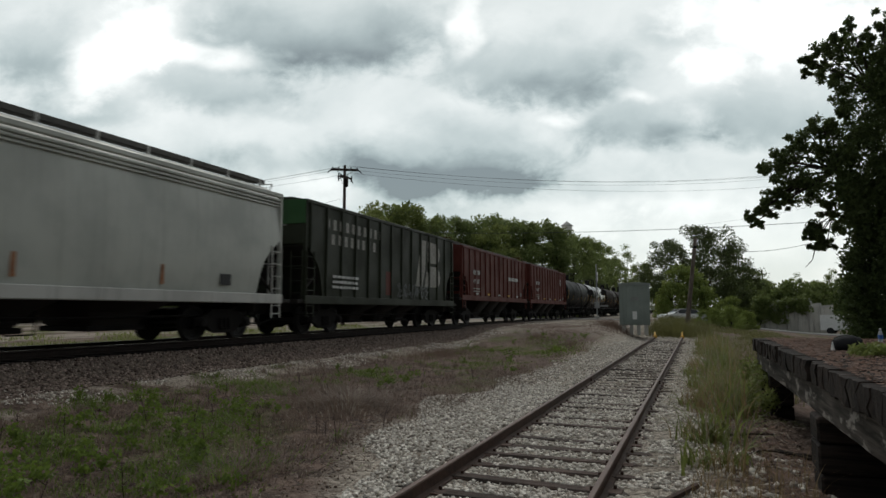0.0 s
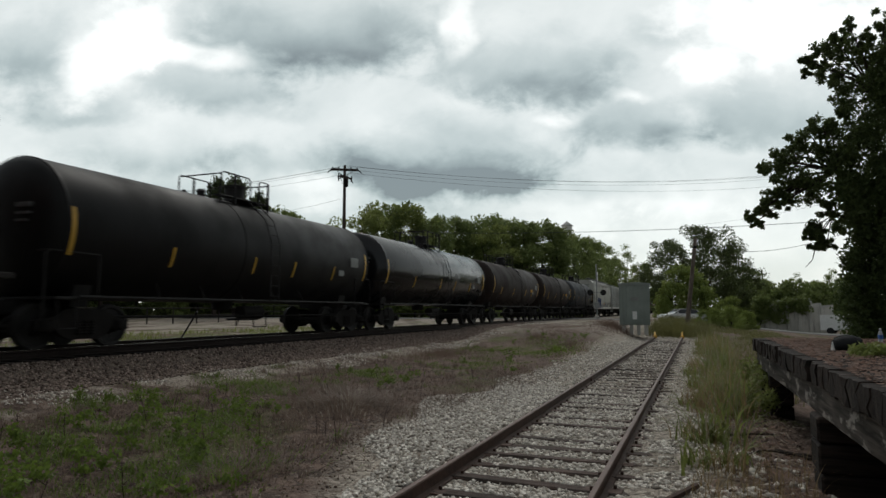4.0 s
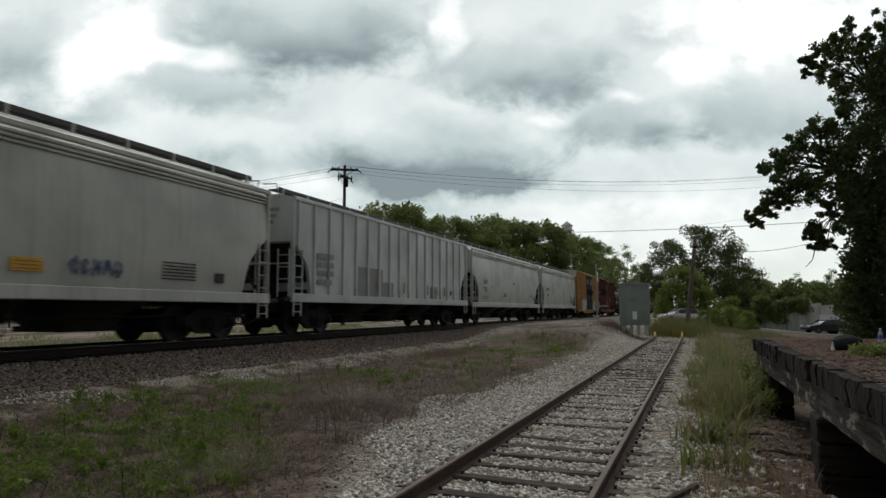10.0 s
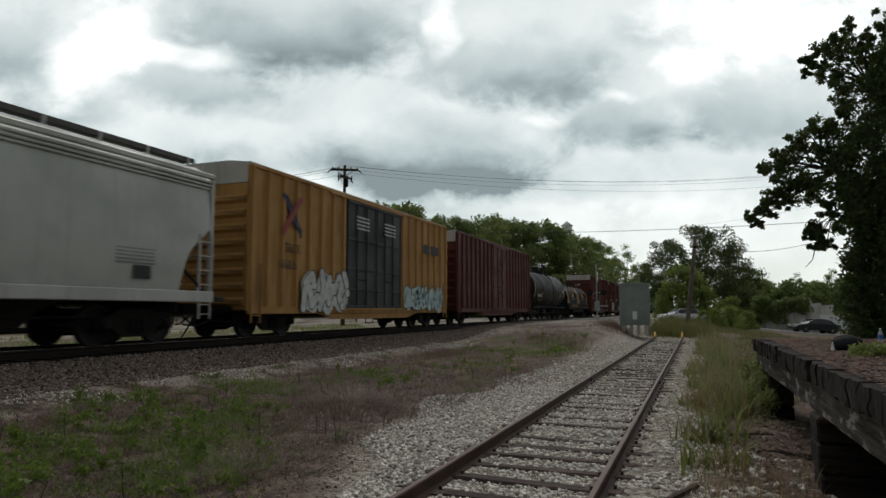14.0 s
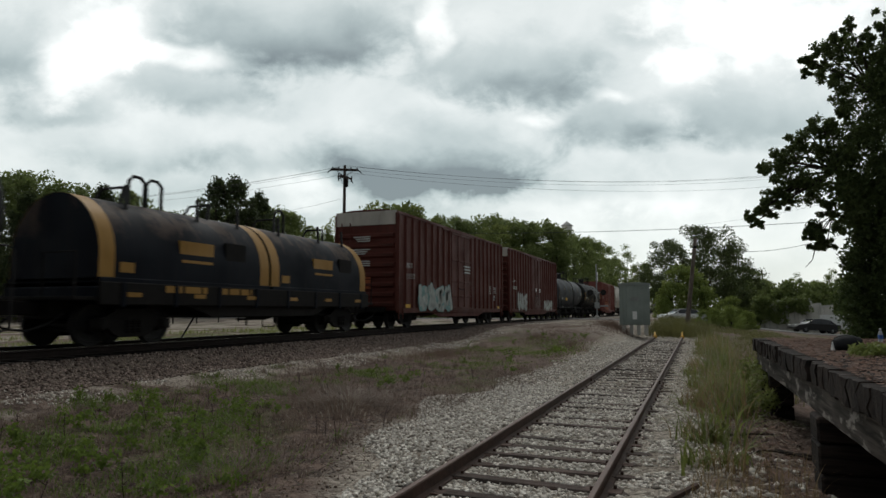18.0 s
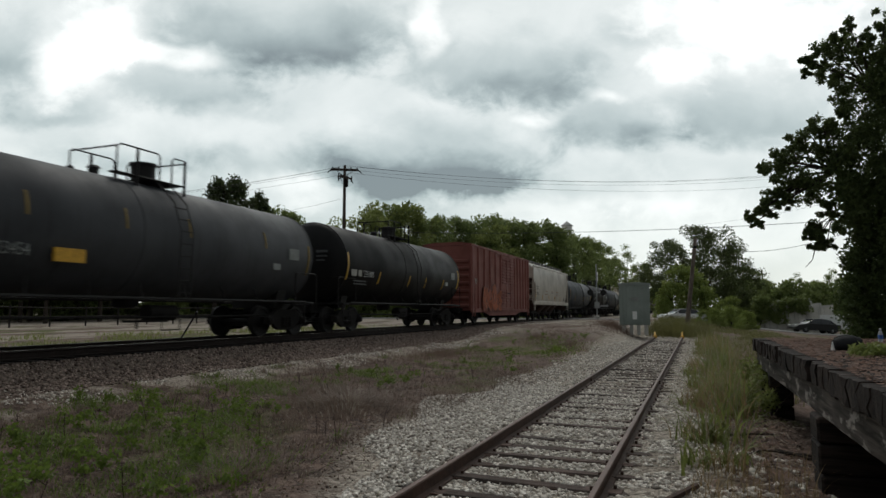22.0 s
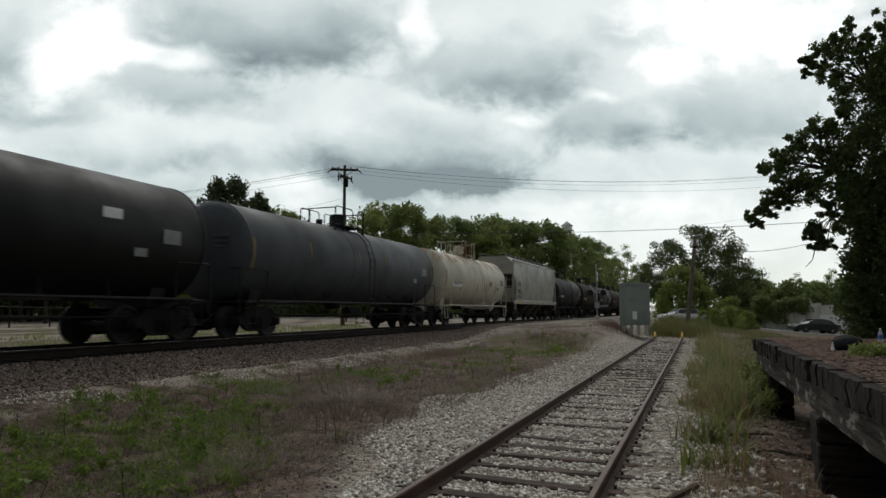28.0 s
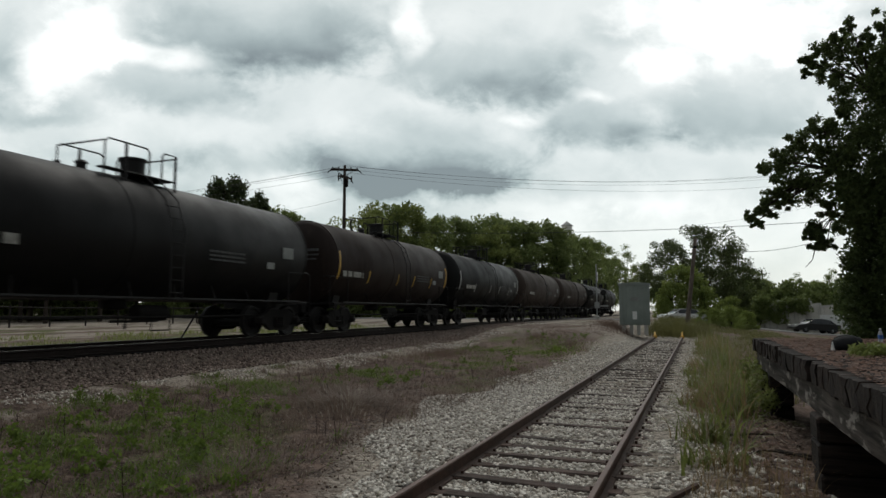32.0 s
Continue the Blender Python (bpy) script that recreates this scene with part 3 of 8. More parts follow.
GLYPHS = [
    [[(0.0, 0.15), (0.25, 0.95), (0.45, 0.3), (0.7, 1.0), (0.95, 0.1)]],
    [[(0.05, 0.9), (0.4, 0.55), (0.1, 0.1)], [(0.35, 1.0), (0.85, 0.5), (0.4, 0.05), (1.0, 0.2)]],
    [[(0.0, 0.5), (0.3, 0.9), (0.6, 0.65), (0.35, 0.35), (0.65, 0.05), (1.0, 0.45)], [(0.75, 1.0), (0.95, 0.7)]],
    [[(0.1, 0.0), (0.2, 0.75), (0.55, 1.0), (0.75, 0.7)], [(0.45, 0.6), (0.6, 0.1), (1.0, 0.35)]],
    [[(0.0, 0.8), (0.9, 0.95), (0.3, 0.6), (0.95, 0.5), (0.1, 0.1), (0.8, 0.0)]],
    [[(0.15, 0.95), (0.1, 0.2), (0.55, 0.45), (0.5, 0.0), (0.9, 0.3), (0.85, 0.9)]],
    [[(0.0, 0.0), (0.35, 0.6), (0.2, 1.0)], [(0.3, 0.25), (0.75, 0.85), (0.7, 0.15), (1.0, 0.6)]],
]


def ribbon(g, pts, width, x, thick):
    """A flat painted stroke along a bent line on the side sheet."""
    for (a, b), (p, q) in zip(pts, pts[1:]):
        d = math.hypot(p - a, q - b) or 1
        ny, nz = -(q - b) / d * width / 2, (p - a) / d * width / 2
        g.prism([(a + ny, b + nz), (p + ny, q + nz), (p - ny, q - nz), (a - ny, b - nz)], x, x + thick, "x")
    for k, (a, b) in enumerate(pts):
        g.prism([(a + width / 2 * math.cos(w), b + width / 2 * math.sin(w)) for w in np.linspace(0, 2 * math.pi, 10, endpoint=False)], x, x + thick + 0.0005 * (k + 1), "x")


def graffiti(parent, x, y0, y1, z0, z1, letters, fill, edge, seed, ground=None, spiky=0.0, line=0.035):
    """Sprayed blockbuster letters: crowded filled shapes, thin outlines and counters, runs of paint below."""
    r = random.Random(seed)
    w = (y1 - y0) / letters
    h = z1 - z0
    cloud, body, lines, runs = Geo(), Geo(), Geo(), Geo()
    wide = min(w, h * 0.9) * 0.3
    for k in range(letters):
        tall, foot = r.uniform(0.86, 1.0), r.uniform(0.0, 0.08)
        cloud.prism(blob_ring(r, y0 + (k + 0.5) * w, z0 + h * 0.46, w * 0.52, h * r.uniform(0.36, 0.46), 26, 0.09), x, x + 0.002 + 0.0003 * k, "x")
        for j, s in enumerate(GLYPHS[(seed + k * 3) % len(GLYPHS)]):
            q = [(y0 + (k + a * 0.86 + r.uniform(-0.05, 0.05)) * w + wide * 0.3, z0 + wide * 0.5 + (foot + (tall - foot) * b + spiky * (b > 0.85) * r.random()) * (h - wide)) for a, b in s]
            ribbon(lines, q, wide + line * 2, x + 0.002, 0.004 + 0.0006 * k + 0.0002 * j)
            ribbon(body, q, wide, x + 0.003, 0.0055 + 0.0006 * k + 0.0002 * j)
        for _ in range(3):
            ry = y0 + (k + r.random()) * w
            top = z0 + h * r.uniform(0.3, 0.8)
            runs.box(x, x + 0.004, ry - 0.011, ry + 0.011, top - h * r.uniform(0.08, 0.28), top, 0.001)
    part("graffiti_cloud", cloud, ground or fill, parent, "ragged sprayed ground colour")
    part("graffiti_outline", lines, edge, parent, "thin sprayed outline strokes")
    part("graffiti_fill", body, fill, parent, "sprayed letter fill")
    part("paint_runs", runs, fill, parent, "thin runs of spray paint")


def wheelset_geo():
    g = Geo()
    for s in (-1, 1):
        rows = [(s * 0.655, 0.08), (s * 0.655, 0.40), (s * 0.675, 0.485), (s * 0.69, 0.485), (s * 0.71, 0.462), (s * 0.80, 0.455), (s * 0.80, 0.39),
                (s * 0.765, 0.36), (s * 0.75, 0.2), (s * 0.80, 0.14), (s * 0.80, 0.08)]
        g.lathe(rows, 28, "x")
        for k in range(5):
            w = 2 * math.pi * k / 5
            g.box(s * 0.752 - 0.012, s * 0.752 + 0.012, 0.26 * math.cos(w) - 0.04, 0.26 * math.cos(w) + 0.04, 0.26 * math.sin(w) - 0.04, 0.26 * math.sin(w) + 0.04, 0.01)
    g.lathe([(-1.08, 0.06), (-0.66, 0.085), (0.66, 0.085), (1.08, 0.06)], 12, "x")
    return g


def side_frame_geo(x):
    """A cast side frame with its window, springs and journal boxes."""
    g = Geo()
    g.prism([(-1.12, 0.36), (-1.12, 0.58), (-0.72, 0.66), (-0.45, 0.82), (0.45, 0.82), (0.72, 0.66), (1.12, 0.58), (1.12, 0.36), (0.98, 0.5), (0.8, 0.5),
             (0.5, 0.24), (0.3, 0.18), (-0.3, 0.18), (-0.5, 0.24), (-0.8, 0.5), (-0.98, 0.5)], x - 0.07, x + 0.07, "x")
    for s in (-1, 1):
        g.box(x - 0.11, x + 0.13, s * 0.89 - 0.15, s * 0.89 + 0.15, 0.34, 0.60, 0.04)
        g.lathe([(x - 0.02, 0.11), (x + 0.17, 0.11), (x + 0.19, 0.07)], 12, "x", (0, s * 0.89, 0.457))
    for k in (-0.16, 0, 0.16):
        g.lathe([(0.28 + 0.03 * i, 0.07 if i % 2 else 0.055) for i in range(11)], 10, "z", (x + 0.08, k, 0))
    return g


WHEELS = []


def truck(parent, y):
    t = part("truck", lambda: Geo().box(-1.05, 1.05, -0.2, 0.2, 0.42, 0.74, 0.04).box(-0.35, 0.35, -0.35, 0.35, 0.7, 0.86, 0.04)
             .box(-0.9, 0.9, -1.0, -0.9, 0.3, 0.38, 0.02).box(-0.9, 0.9, 0.9, 1.0, 0.3, 0.38, 0.02), M_GRIME, parent, "black two-axle truck", pose(0, y, 0), "truck")
    for x in (-1.0, 1.0):
        part("side_frame", lambda: side_frame_geo(0), M_GRIME, t, at=pose(x, 0, 0, 0, 0, 0 if x > 0 else 180), key="side_frame")
    for s in (-1, 1):
        w = part("wheelset", wheelset_geo, M_STEEL, t, "dark steel wheels on an axle", pose(0, s * 0.889, 0.457), "wheelset")
        WHEELS.append((w, s))
    return t


def coupler_geo():
    g = Geo()
    g.box(-0.13, 0.13, 0, 0.75, 0.68, 0.98, 0.03)
    g.prism([(-0.16, 0.75), (0.12, 0.75), (0.16, 0.9), (0.16, 1.05), (0.05, 1.1), (0.04, 0.95), (-0.05, 0.92), (-0.08, 1.08), (-0.17, 1.08)], 0.68, 0.98, "z")
    g.tube([(0.1, 0.5, 0.66), (0.14, 0.8, 0.42), (0.12, 1.0, 0.4)], 0.03, 6)
    return g


def running_gear(car, half, inset):
    for s in (-1, 1):
        truck(car, s * (half - inset))
        part("coupler", coupler_geo, M_GRIME, car, "rusty knuckle coupler", pose(0, s * half, 0, 0, 0, 0 if s > 0 else 180), "coupler")


def ladder(parent, x, y, z0, z1, width, mat, axis="y", rungs=None, name="ladder"):
    """Stiles and rungs; the stiles stand apart along the axis."""
    d = width / 2
    g = Geo()
    n = rungs or max(3, round((z1 - z0) / 0.4))
    for s in (-1, 1):
        p = (x, y + s * d) if axis == "y" else (x + s * d, y)
        g.box(p[0] - 0.02, p[0] + 0.02, p[1] - 0.02, p[1] + 0.02, z0, z1, 0.006)
    for k in range(n):
        z = z0 + (k + 0.5) * (z1 - z0) / n
        a, b = ((x, y - d, z), (x, y + d, z)) if axis == "y" else ((x - d, y, z), (x + d, y, z))
        g.tube([a, b], 0.014, 5)
    return part(name, g, mat, parent, "steel grab-iron ladder")


def brake_gear(car, half, mat, side=1):
    g = Geo()
    g.lathe([(-0.5, 0.14), (-0.47, 0.2), (0.47, 0.2), (0.5, 0.14)], 14, "y", (0.55 * side, 0.6, 0.72))
    part("air_reservoir", g, mat, car)
    part("brake_pipe", Geo().tube([(0.9, -half + 0.4, 0.66), (0.95, -2, 0.62), (0.95, 2, 0.62), (0.9, half - 0.4, 0.66)], 0.03, 6), mat, car)
    part("brake_lever", Geo().box(0.9, 0.94, -0.9, 0.5, 0.5, 0.56).box(0.9, 0.94, -0.5, -0.44, 0.35, 0.7).tube([(0.92, 0.3, 0.7), (0.92, 0.3, 0.3), (0.92, 0.9, 0.3), (0.92, 0.9, 0.7)], 0.02, 5), mat, car)
    for s in (-1, 1):
        part("air_hose", Geo().tube([(0.45, s * half, 0.72), (0.45, s * (half + 0.35), 0.5), (0.3, s * (half + 0.7), 0.36), (0.1, s * (half + 0.98), 0.4)], 0.025, 6), M_RUBBER, car, "sagging rubber air hose")


def cut_line(u, low, cut_z, cut):
    """Lower edge of the side sheet, u metres in from the end: a slope that turns steeper towards the sill."""
    if u >= cut:
        return low
    q = u / cut
    return low + (cut_z - low) * (1 - 0.52 * q - 0.48 * q ** 9) if q < 0.999 else low


def hopper_body(half, top, low, wide, curved, cut=1.5, cut_z=2.6):
    """A hopper shell: side sheets, with the ends cut away below by the slope sheets."""
    def section(y):
        u = half - abs(y)
        zl = cut_line(u, low, cut_z, cut)
        pts = []
        for k in range(13):
            z = zl + (top - zl) * k / 12
            if curved:
                q = (z - low) / (top - low)
                w = wide * (1 - 0.085 * abs(2 * q - 0.9) ** 2.4) - (0.10 if q > 0.985 else 0)
            else:
                w = wide
            pts.append((w, z))
        return [(w, y, z) for w, z in pts] + [(wide * 0.6, y, top + (0.27 if curved else 0.13)), (-wide * 0.6, y, top + (0.27 if curved else 0.13))] + [(-w, y, z) for w, z in pts[::-1]]

    ys = [half - cut * k / 10 for k in range(11)] + [half - cut - 0.01]
    ys = ys + [0.0] + [-y for y in ys[::-1]]
    return Geo().loft([section(y) for y in ys])


def covered_hopper(label, half, top, mat, sill_mat, under, curved=True, ribs=0, wide=1.5, low=1.25, hoppers=3, walkway=M_WALK, cut_z=2.95, cut=1.05, wk=0.08, eave=True, skirt=False, group=""):
    car = thing("covered_hopper_car" if walkway else "open_hopper_car", label, "hopper car", group=group)
    part("body", hopper_body(half, top, low, wide, curved, cut, cut_z), mat, car)
    # side sills, end sills and posts
    for s in (-1, 1):
        x = s * wide
        part("side_sill", Geo().box(x - 0.06, x + 0.05, -half - 0.05, half + 0.05, low - 0.26, low + 0.02, 0.02), sill_mat, car)
        part("top_chord", Geo().box(x - 0.07, x + 0.045, -half, half, top - 0.10, top + 0.03, 0.02), mat, car)
        if curved and eave:
            for k in range(3):
                part("eave_rib", Geo().box(x - 0.12, x - 0.012 - 0.012 * k, -half + 0.02, half - 0.02, top - 0.21 - 0.09 * k, top - 0.15 - 0.09 * k, 0.015), mat, car, key=("eave", half, top, k, s, wide))
        for e in (-1, 1):
            y = e * (half - 0.04)
            part("corner_post", Geo().box(x - 0.10, x + 0.01, y - 0.05, y + 0.05, low, top - 0.05, 0.01), mat, car)
            ladder(car, x + s * 0.03, e * (half - 0.26), low, cut_z - 0.25, 0.44, sill_mat)
            ladder(car, x + s * 0.02, e * (half - 0.26), low - 0.68, low - 0.2, 0.4, sill_mat, rungs=2, name="stirrup_step")
            ladder(car, s * (wide - 0.3), e * (half + 0.06), low - 0.1, cut_z - 0.25, 0.42, sill_mat, "x")
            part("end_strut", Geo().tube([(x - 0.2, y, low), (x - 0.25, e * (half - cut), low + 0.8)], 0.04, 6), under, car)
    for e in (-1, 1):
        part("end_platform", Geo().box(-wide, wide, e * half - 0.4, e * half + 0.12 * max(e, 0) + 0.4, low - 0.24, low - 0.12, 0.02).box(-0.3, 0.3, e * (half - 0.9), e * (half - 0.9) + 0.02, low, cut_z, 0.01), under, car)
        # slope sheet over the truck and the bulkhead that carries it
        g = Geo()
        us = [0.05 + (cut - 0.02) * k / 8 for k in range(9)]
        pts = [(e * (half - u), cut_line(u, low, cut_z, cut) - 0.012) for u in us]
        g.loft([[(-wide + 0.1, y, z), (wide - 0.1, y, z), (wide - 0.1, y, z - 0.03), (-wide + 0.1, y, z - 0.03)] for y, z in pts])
        part("slope_sheet", g, under, car, "slope sheet over the truck, shade put into its colour")
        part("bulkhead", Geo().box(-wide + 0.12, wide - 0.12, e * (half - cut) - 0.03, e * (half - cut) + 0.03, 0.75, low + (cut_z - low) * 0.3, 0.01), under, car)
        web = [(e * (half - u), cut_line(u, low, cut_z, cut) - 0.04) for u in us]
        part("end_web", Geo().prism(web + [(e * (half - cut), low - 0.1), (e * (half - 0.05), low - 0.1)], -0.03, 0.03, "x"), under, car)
        if skirt:
            part("end_sheet", Geo().box(-wide + 0.02, wide - 0.02, e * (half - 0.2) - 0.02, e * (half - 0.2) + 0.02, low - 0.2, low + 0.85, 0.01), mat, car, "painted lower end sheet")
        part("end_bar", Geo().tube([(-wide, e * (half + 0.05), low + 0.95), (wide, e * (half + 0.05), low + 0.95)], 0.022, 6), sill_mat, car)
        for q in range(3):
            part("end_lettering", Geo().box(0.5, 0.95 - 0.1 * q, e * half - 0.006, e * half + 0.006, top - 0.42 - 0.2 * q, top - 0.3 - 0.2 * q, 0.002), M_PLATE, car)
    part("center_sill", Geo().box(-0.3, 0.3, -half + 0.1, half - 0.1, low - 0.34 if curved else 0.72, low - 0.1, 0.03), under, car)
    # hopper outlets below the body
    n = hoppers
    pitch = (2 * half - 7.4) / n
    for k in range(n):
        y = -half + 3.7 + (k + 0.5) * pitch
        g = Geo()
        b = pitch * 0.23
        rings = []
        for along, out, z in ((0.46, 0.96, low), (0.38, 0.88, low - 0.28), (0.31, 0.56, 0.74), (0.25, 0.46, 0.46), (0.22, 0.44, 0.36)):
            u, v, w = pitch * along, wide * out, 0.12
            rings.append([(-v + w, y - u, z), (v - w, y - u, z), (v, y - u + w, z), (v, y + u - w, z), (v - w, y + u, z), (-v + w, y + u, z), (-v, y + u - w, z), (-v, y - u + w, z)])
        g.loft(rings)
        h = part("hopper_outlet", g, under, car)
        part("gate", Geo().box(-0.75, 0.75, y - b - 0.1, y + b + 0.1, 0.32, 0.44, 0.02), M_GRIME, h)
    if ribs:
        step_y = (2 * half - 0.5) / (ribs - 1)
        for s in (-1, 1):
            for k in range(ribs):
                y = -half + 0.25 + k * step_y
                u = half - abs(y)
                zl = cut_line(u, low, cut_z, cut)
                part("side_post", Geo().box(-0.03, 0.065, -0.055, 0.055, zl, top - 0.06, 0.015), mat, car, at=pose(s * wide, y, 0, 0, 0, 0 if s > 0 else 180), key=("post", round(zl, 2), top))
    # roof
    if walkway:
        for s in (-1, 1):
            part("running_board", Geo().box(s * 0.66 - 0.2, s * 0.66 + 0.2, -half + 0.06, half - 0.06, top + wk + 0.33, top + wk + 0.37, 0.01)
                 .box(s * 0.86 - 0.015, s * 0.86 + 0.015, -half + 0.06, half - 0.06, top + wk + 0.29, top + wk + 0.42, 0.006), walkway, car, "dark grating roof walkway")
            for k in range(12):
                y = -half + 0.3 + k * (2 * half - 0.6) / 11
                part("walkway_bracket", lambda: Geo().box(-0.05, 0.02, -0.035, 0.035, 0.0, 0.42 + wk, 0.01), sill_mat, car, at=pose(s * 0.87, y, top), key=("bracket", wk))
            for e in (-1, 1):
                part("roof_grab_rail", Geo().tube([(s * 0.95, e * half, top), (s * 0.95, e * (half + 0.2), top + 0.42), (s * 0.45, e * (half + 0.2), top + 0.44)], 0.022, 6), sill_mat, car)
        for k in range(4):
            y = -half + 2.2 + k * (2 * half - 4.4) / 3
            part("hatch_cover", lambda: Geo().lathe([(0.1, 0.36), (0.22, 0.36), (0.25, 0.3)], 16, "z"), mat, car, at=pose(0, y, top + 0.06), key=("hatch", mat.name))
    running_gear(car, half, 1.95)
    brake_gear(car, half, M_GRIME)
    return car


def box_car(label, half, top, mat, low=0.78, wide=1.46, ribs=9, door=(-1.5, 1.5), door_mat=None, end_band=None, louvre=False, roof=None, doors=1, group=""):
    car = thing("box_car", label, "box car", group=group)
    part("body", Geo().box(-wide, wide, -half, half, low, top - 0.12, 0.03), mat, car)
    part("roof", Geo().prism([(-wide - 0.03, top - 0.12), (wide + 0.03, top - 0.12), (wide + 0.03, top - 0.04), (0.7, top + 0.06), (-0.7, top + 0.06), (-wide - 0.03, top - 0.04)], -half - 0.02, half + 0.02), roof or mat, car)
    dm = door_mat or mat
    for s in (-1, 1):
        x = s * wide
        part("side_sill", Geo().box(x - 0.04, x + 0.035, -half, half, low - 0.10, low + 0.12, 0.015), mat, car)
        part("fishbelly_sill", Geo().prism([(-4.2, low - 0.08), (-3.0, low - 0.3), (3.0, low - 0.3), (4.2, low - 0.08)], x - 0.05, x - 0.01, "x"), mat, car)
        part("eave", Geo().box(x - 0.04, x + 0.05, -half, half, top - 0.17, top - 0.06, 0.015), mat, car)
        for lo, hi in ((-half + 0.1, door[0] - 0.2), (door[1] + 0.2, half - 0.1)):
            for k in range(ribs):
                y = lo + (hi - lo) * k / (ribs - 1)
                part("side_post", Geo().prism([(-0.11, 0.0), (0.11, 0.0), (0.06, 0.085), (-0.06, 0.085)], low + 0.12, top - 0.18, "z"), mat, car,
                     at=pose(x, y, 0, 0, 0, -90 if s > 0 else 90), key=("hat", low, top))
        w = (door[1] - door[0]) / doors
        for k in range(doors):
            y0, y1 = door[0] + k * w, door[0] + (k + 1) * w
            d = part("door", Geo().box(x - 0.03, x + 0.05, y0 + 0.02, y1 - 0.02, low + 0.1, top - 0.22, 0.02), dm, car)
            xs = x + s * 0.06
            if louvre:
                for z in np.arange(low + 0.45, top - 0.4, 0.19):
                    if abs(z - (low + 1.55)) > 0.16:
                        part("door_rib", Geo().box(-0.035, 0.035, y0 + 0.1, y1 - 0.1, -0.04, 0.04, 0.025), dm, d, at=pose(xs, 0, float(z)), key=("lv", y0, y1))
            else:
                for z in (low + 0.14, low + 0.75, low + 1.5, low + 2.6, top - 0.3):
                    part("door_rib", Geo().box(-0.03, 0.03, y0 + 0.03, y1 - 0.03, -0.05, 0.05, 0.02), dm, d, at=pose(xs, 0, z), key=("dr", y0, y1))
                for q in (0.0, 0.33, 0.67, 1.0):
                    yy = y0 + 0.08 + (y1 - y0 - 0.16) * q
                    part("door_stile", Geo().box(-0.02, 0.02, -0.04, 0.04, low + 0.12, top - 0.26, 0.015), dm, d, at=pose(xs - s * 0.005, yy, 0), key=("ds", low, top))
            for q in (0.3, 0.62):
                yy = y0 + (y1 - y0) * q
                part("lock_bar", Geo().tube([(xs + s * 0.04, yy, low + 0.2), (xs + s * 0.04, yy, top - 0.35)], 0.02, 6), dm, d)
            part("handle", Geo().tube([(xs + s * 0.05, y0 + w * 0.3, low + 1.15), (xs + s * 0.09, y0 + w * 0.45, low + 1.1), (xs + s * 0.05, y0 + w * 0.6, low + 1.15)], 0.022, 6), M_GRIME, d)
        for z in (low + 0.06, top - 0.2):
            part("door_track", Geo().box(x, x + s * 0.09, door[0] - 1.2, door[1] + 0.3, z - 0.04, z + 0.03, 0.01), mat, car)
        for e in (-1, 1):
            ladder(car, x + s * 0.06, e * (half - 0.3), low - 0.35, low + 1.35, 0.42, mat)
    for e in (-1, 1):
        y = e * half
        z = low + 0.25
        k = 0
        while z < top - 0.75:
            part("end_corrugation", Geo().prism([(-0.13, 0), (0.13, 0), (0.05, 0.10), (-0.05, 0.10)], -wide + 0.12, wide - 0.12, "z"), mat, car,
                 at=Matrix.Translation((0, y, z)) @ Matrix(((0, 0, 1, 0), (0, e, 0, 0), (1, 0, 0, 0), (0, 0, 0, 1))), key=("corr", wide))
            z += 0.42
        if end_band:
            part("end_panel", Geo().box(-wide - 0.005, wide + 0.005, y - 0.03, y + 0.03, top - 0.62, top - 0.02, 0.01), end_band, car, "dirty white painted band")
        for s in (-1, 1):
            part("corner_post", Geo().box(s * wide - 0.06, s * wide + 0.02, y - 0.06, y + 0.05, low, top - 0.12, 0.015), mat, car)
        ladder(car, -0.95, y + e * 0.09, low + 0.1, top - 0.5, 0.42, mat, "x")
        part("crossover_step", Geo().box(-0.9, 0.9, y - 0.02, y + e * 0.3, low + 0.02, low + 0.07, 0.01), M_GRIME, car)
    part("underframe", Geo().box(-0.35, 0.35, -half + 0.1, half - 0.1, 0.66, low + 0.02, 0.03).box(-1.3, 1.3, -half + 0.3, half - 0.3, low - 0.12, low + 0.02, 0.02), M_GRIME, car)
    running_gear(car, half, 1.75)
    brake_gear(car, half, M_GRIME)
    return car


